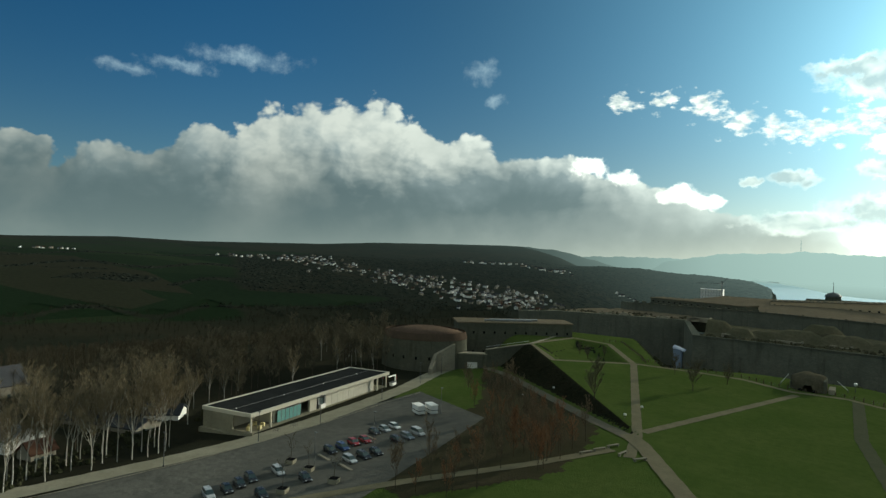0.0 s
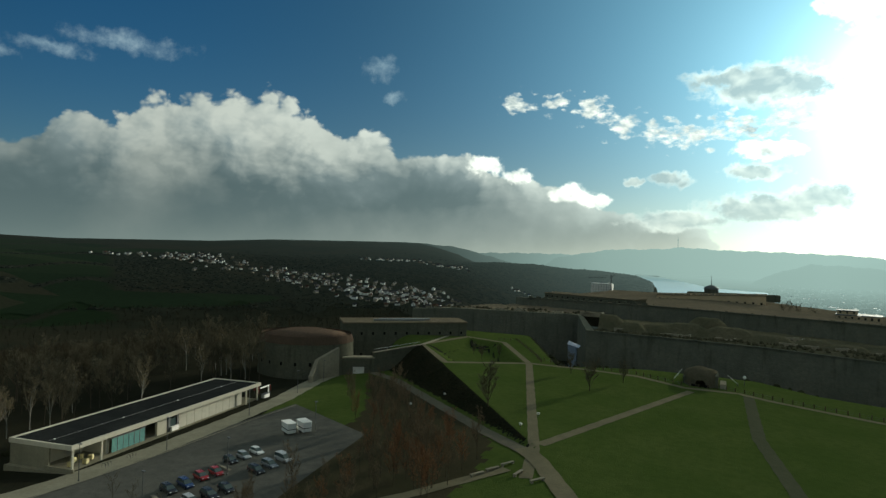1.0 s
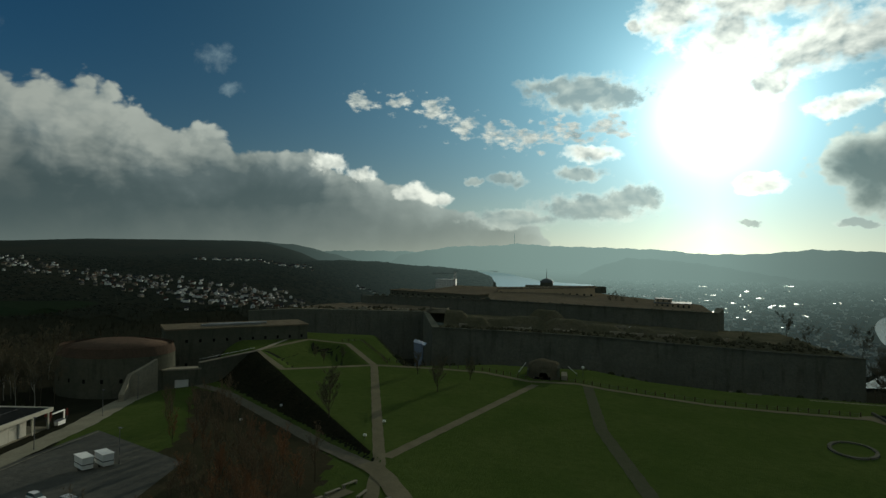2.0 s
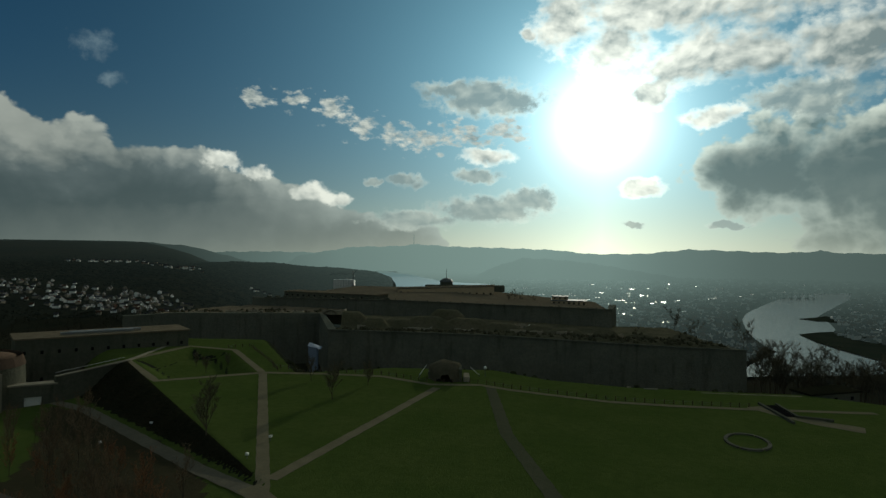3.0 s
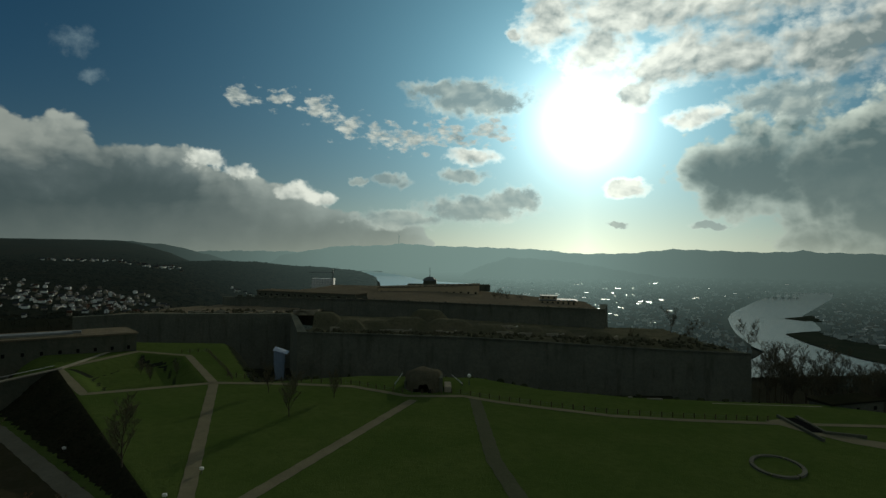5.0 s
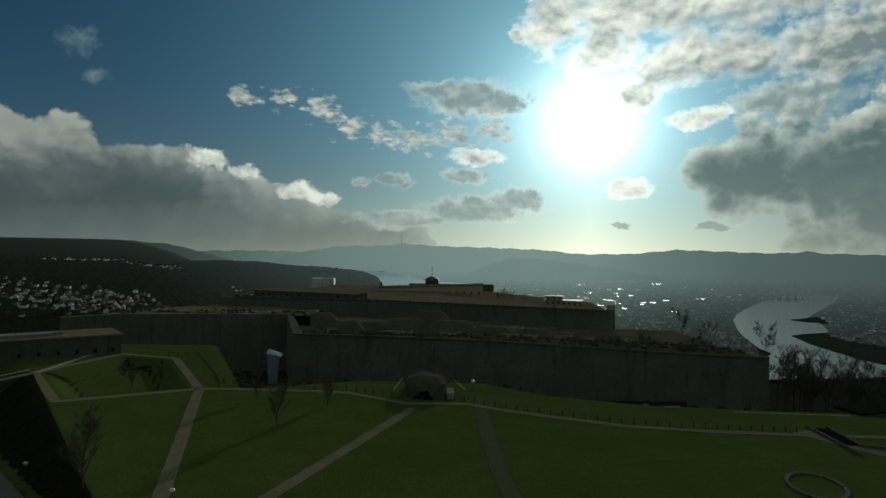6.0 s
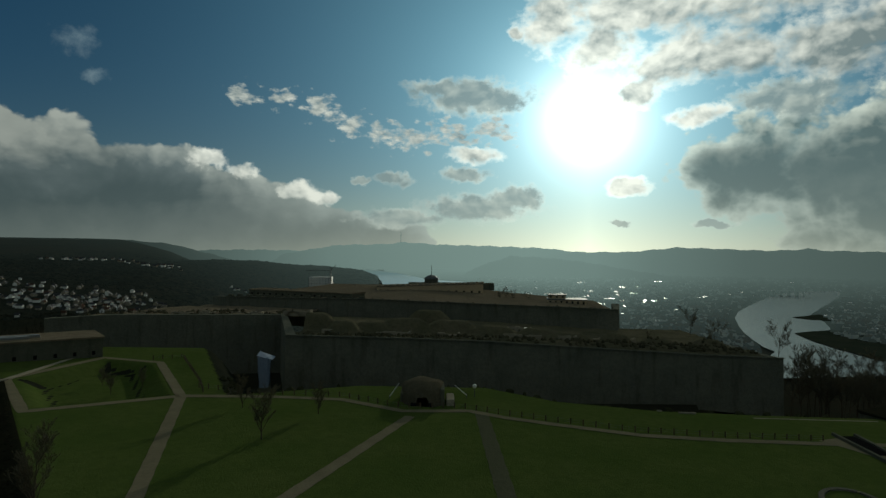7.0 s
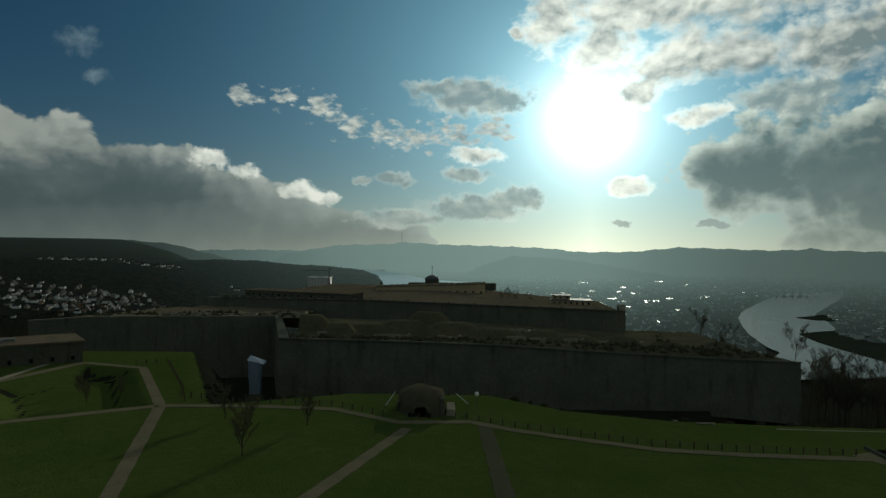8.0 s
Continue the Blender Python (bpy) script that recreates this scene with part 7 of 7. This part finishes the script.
def city():
    """Blocks, halls and garden trees of the city on the plain."""
    r = np.random.RandomState(31)
    verts, faces, mats = [], [], []
    n = 0
    while n < 6000:
        d = 950 * (4.2 ** r.rand())
        az = r.uniform(-5, 46)
        x, y = d * math.sin(radians(az)), d * math.cos(radians(az))
        if in_river(x, y) or (az < 3.5 and d > 1900):
            continue
        n += 1
        z = ground_at(x, y)
        s = np.interp(d, [950, 4000], [.75, 1.2])
        w, l, h = r.uniform(5, 13) * s, r.uniform(7, 24) * s, r.uniform(5, 13) * np.interp(d, [950, 4000], [1, .8])
        a = radians(r.choice((14, 62, 104)) + r.uniform(-12, 12))
        c, q = math.cos(a), math.sin(a)
        k = len(verts)
        flat = r.rand() < .35
        top = h + (0 if flat else min(w, l) * .5)
        for px, py, pz in ((-l, -w, -4), (l, -w, -4), (l, w, -4), (-l, w, -4), (-l, -w, h), (l, -w, h), (l, w, h), (-l, w, h), (-l, 0, top), (l, 0, top)):
            px, py = px / 2, py / 2
            verts.append((x + c * px - q * py, y + q * px + c * py, z + pz))
        wall = r.choice((0, 1, 1, 2))
        roof = r.choice((3, 3, 4))
        faces += [(k, k + 1, k + 5, k + 4), (k + 2, k + 3, k + 7, k + 6), (k + 1, k + 2, k + 6, k + 9, k + 5), (k + 3, k, k + 4, k + 8, k + 7), (k + 4, k + 5, k + 9, k + 8), (k + 6, k + 7, k + 8, k + 9)]
        mats += [wall] * 4 + [roof] * 2
    me = bpy.data.meshes.new("city_blocks")
    me.from_pydata(verts, [], faces)
    for m in (CITY_A, CITY_B, CITY_C, CITY_ROOF, CITY_ROOF_B):
        me.materials.append(m)
    me.polygons.foreach_set("material_index", mats)
    tagged(new("backdrop_7", me), "grey city streets and houses on the plain, with haze painted on", "city", kind="structure")
    m = 7000
    d = 900 * (4.6 ** r.rand(m))
    az = r.uniform(-6, 48, m)
    x, y = d * np.sin(np.radians(az)), d * np.cos(np.radians(az))
    ok = ~in_river(x, y) & ~((az < 4) & (d > 1900))
    x, y, d = x[ok], y[ok], d[ok]
    s = np.interp(d, [900, 4000], [1, 2.2]) * r.uniform(.6, 1.3, len(x))
    far = d > 1750
    for nm, sel, mt in (("backdrop_8", ~far, CITY_TREE), ("backdrop_9", far, CITY_TREE_FAR)):
        clumps(nm, list(zip(x[sel], y[sel], land_z(x[sel], y[sel]) + 1, 9 * s[sel], 6 * s[sel])), "bare trees between the city's houses", mt, 5, kind="structure")


# far lays glowing painted haze over the city's walls, roofs and crowns
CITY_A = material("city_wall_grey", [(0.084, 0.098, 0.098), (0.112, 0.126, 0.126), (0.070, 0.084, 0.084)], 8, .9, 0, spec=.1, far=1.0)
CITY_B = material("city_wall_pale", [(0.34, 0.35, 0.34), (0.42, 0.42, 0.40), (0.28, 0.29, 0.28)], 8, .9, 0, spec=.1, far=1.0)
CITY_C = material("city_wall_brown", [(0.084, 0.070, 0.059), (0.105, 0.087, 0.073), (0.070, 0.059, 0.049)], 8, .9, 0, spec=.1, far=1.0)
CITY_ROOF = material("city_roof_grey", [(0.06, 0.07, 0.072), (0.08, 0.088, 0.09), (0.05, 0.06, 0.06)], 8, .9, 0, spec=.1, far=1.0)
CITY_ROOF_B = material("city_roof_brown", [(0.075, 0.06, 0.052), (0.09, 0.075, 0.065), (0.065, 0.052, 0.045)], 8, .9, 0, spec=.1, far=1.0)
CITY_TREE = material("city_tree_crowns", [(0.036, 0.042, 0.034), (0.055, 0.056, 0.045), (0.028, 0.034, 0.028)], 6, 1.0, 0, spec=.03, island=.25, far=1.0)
CITY_TREE_FAR = material("haze_painted_city_trees", [(0.036, 0.042, 0.038), (0.05, 0.054, 0.048), (0.03, 0.036, 0.033)], 6, 1.0, 0, spec=.03, island=.2, far=1.0)
city()


def hall(x, y, turn, w, l, h=7):
    e = empty("market_hall", x, y, ground_at(x, y) + 2, turn)
    bm = bmesh.new()
    box(bm, -l / 2, -w / 2, -4, l / 2, w / 2, h)
    part("wall", bm, CITY_B, e)
    bm = bmesh.new()
    vs = [bm.verts.new(p) for p in ((-l / 2 - 1, -w / 2 - 1, h), (l / 2 + 1, -w / 2 - 1, h), (l / 2 + 1, w / 2 + 1, h), (-l / 2 - 1, w / 2 + 1, h),
                                    (-l / 2 - 1, -w / 2 - 1, h + .5), (l / 2 + 1, -w / 2 - 1, h + .5), (l / 2 + 1, w / 2 + 1, h + 1.2), (-l / 2 - 1, w / 2 + 1, h + 1.2))]
    for f in ((0, 3, 2, 1), (4, 5, 6, 7), (0, 1, 5, 4), (1, 2, 6, 5), (2, 3, 7, 6), (3, 0, 4, 7)):
        bm.faces.new([vs[i] for i in f])
    part("roof", bm, METAL_ROOF, e, "bright sheet-metal roof")
    return tagged(e, "flat hall with a bright metal roof on the plain", "hall", "metal-roofed halls of the city")


rnd = random.Random(8)
for az, d, w, l in ((12.6, 2050, 26, 60), (12.2, 1500, 24, 40), (15.2, 2300, 30, 90), (16.0, 2180, 26, 60), (18.5, 2250, 24, 110), (13.4, 2700, 30, 90), (12.8, 3300, 40, 120), (10.0, 2300, 22, 60),
                    (17.2, 2600, 30, 80), (8.2, 2500, 24, 70), (20.0, 2380, 26, 70), (22.6, 2500, 24, 60), (14.6, 1900, 22, 40), (25.5, 2900, 26, 70), (28.0, 3100, 30, 60), (23.6, 3200, 30, 70),
                    (31.5, 1950, 18, 40), (34.5, 1650, 16, 40), (35.5, 1350, 16, 30), (33.0, 2500, 24, 60), (29.4, 3700, 34, 80), (6.4, 2950, 26, 80), (19.2, 3500, 34, 90), (16.2, 3050, 30, 70),
                    (15.2, 1350, 16, 26), (15.9, 1300, 14, 22), (16.6, 1400, 16, 30), (17.2, 1280, 12, 20)):
    hall(d * math.sin(radians(az)), d * math.cos(radians(az)), -az + rnd.uniform(-25, 25), w * .4, l * .4)
for _ in range(64):
    az, d = rnd.choice((9, 12, 14, 17, 22, 30)) + rnd.gauss(0, 3.0), rnd.uniform(1500, 3300)
    if not in_river(d * math.sin(radians(az)), d * math.cos(radians(az))):
        hall(d * math.sin(radians(az)), d * math.cos(radians(az)), -az + rnd.uniform(-30, 30), rnd.uniform(4, 8), rnd.uniform(7, 22), rnd.uniform(5, 9))


def bridge():
    """The stone arched bridge over the right-hand river."""
    d, az = 2890, 28.8
    x, y = d * math.sin(radians(az)), d * math.cos(radians(az))
    e = empty("arched_bridge", x, y, ground_at(x, y) + 4, -9)
    span, n = 30, 5
    for i in range(n):
        bm = bmesh.new()
        x0 = (i - n / 2) * span
        m = 14
        top = 17.0
        f, b = [], []
        for k in range(m + 1):
            a = math.pi * k / m
            f.append((x0 + span / 2 - (span / 2 - 4) * math.cos(a), 14.5 * math.sin(a)))
        for yy, sgn in ((-7, 1), (7, -1)):
            for k in range(m):
                p, q = f[k], f[k + 1]
                vs = [bm.verts.new(v) for v in ((p[0], yy, p[1]), (q[0], yy, q[1]), (q[0], yy, top), (p[0], yy, top))]
                bm.faces.new(vs if sgn > 0 else vs[::-1])
        for k in range(m):
            p, q = f[k], f[k + 1]
            bm.faces.new([bm.verts.new(v) for v in ((p[0], -7, p[1]), (p[0], 7, p[1]), (q[0], 7, q[1]), (q[0], -7, q[1]))])
        part("arch", bm, CITY_B, e)
        bm = bmesh.new()
        box(bm, x0 - 4, -8.5, -6, x0 + 4, 8.5, top, .4)
        part("pier", bm, CITY_A, e)
    bm = bmesh.new()
    box(bm, -n * span / 2 - 30, -7.5, 17, n * span / 2 + 30, 7.5, 19, .2)
    part("deck", bm, CITY_B, e)
    tagged(e, "stone bridge with round arches over the river", "bridge")


bridge()


def radio_mast():
    d, az = 4640, -3.5
    x, y = d * math.sin(radians(az)), d * math.cos(radians(az))
    z = 40 + 4650 * math.tan(radians(1.27))
    e = empty("radio_mast", x, y, z - 8)
    bm = bmesh.new()
    tube(bm, (0, 0, 0), (0, 0, 82), 2.6, 1.4, 6)
    part("shaft", bm, MAST_M, e)
    bm = bmesh.new()
    tube(bm, (0, 0, 55), (0, 0, 59), 4.5, 4.5, 8)
    part("platform", bm, MAST_M, e)
    tagged(e, "slender radio mast on the hazy ridge", "radio mast")


MAST_M = material("haze_painted_mast", [(0.10, 0.12, 0.12), (0.12, 0.14, 0.14), (0.09, 0.11, 0.11)], 8, .9, 0, spec=.1, far=.5)
radio_mast()


SHORE = material("river_shore_turf", [(0.030, 0.040, 0.028), (0.044, 0.050, 0.036), (0.022, 0.030, 0.021)], 12.0, 1.0, 0.4, 0.2, spec=0.03)


def river_island(name, pts, label):
    """A low wooded spit in the right-hand river."""
    bm = bmesh.new()
    top = [bm.verts.new((x, y, ground_at(x, y) + 4.4)) for x, y in pts]
    low = [bm.verts.new((x * 1.004, y * .995, ground_at(x, y) + 2.0)) for x, y in pts]
    bm.faces.new(top)
    for i in range(len(pts)):
        k = (i + 1) % len(pts)
        bm.faces.new((top[i], low[i], low[k], top[k]))
    bmesh.ops.recalc_face_normals(bm, faces=bm.faces)
    return tagged(link_mesh(name, bm, SHORE), label, "river bank", kind="structure")


river_island("spit_1", [(729, 1308), (790, 1345), (900, 1390), (1010, 1350), (1000, 1180), (960, 1000), (900, 930), (800, 905), (666, 935), (663, 985), (675, 1090), (694, 1190)], "low grassy spit running out into the river")
river_island("spit_2", [(926, 1662), (985, 1700), (1075, 1768), (1110, 1700), (1000, 1600), (940, 1600)], "low dark river bank with a landing stage")
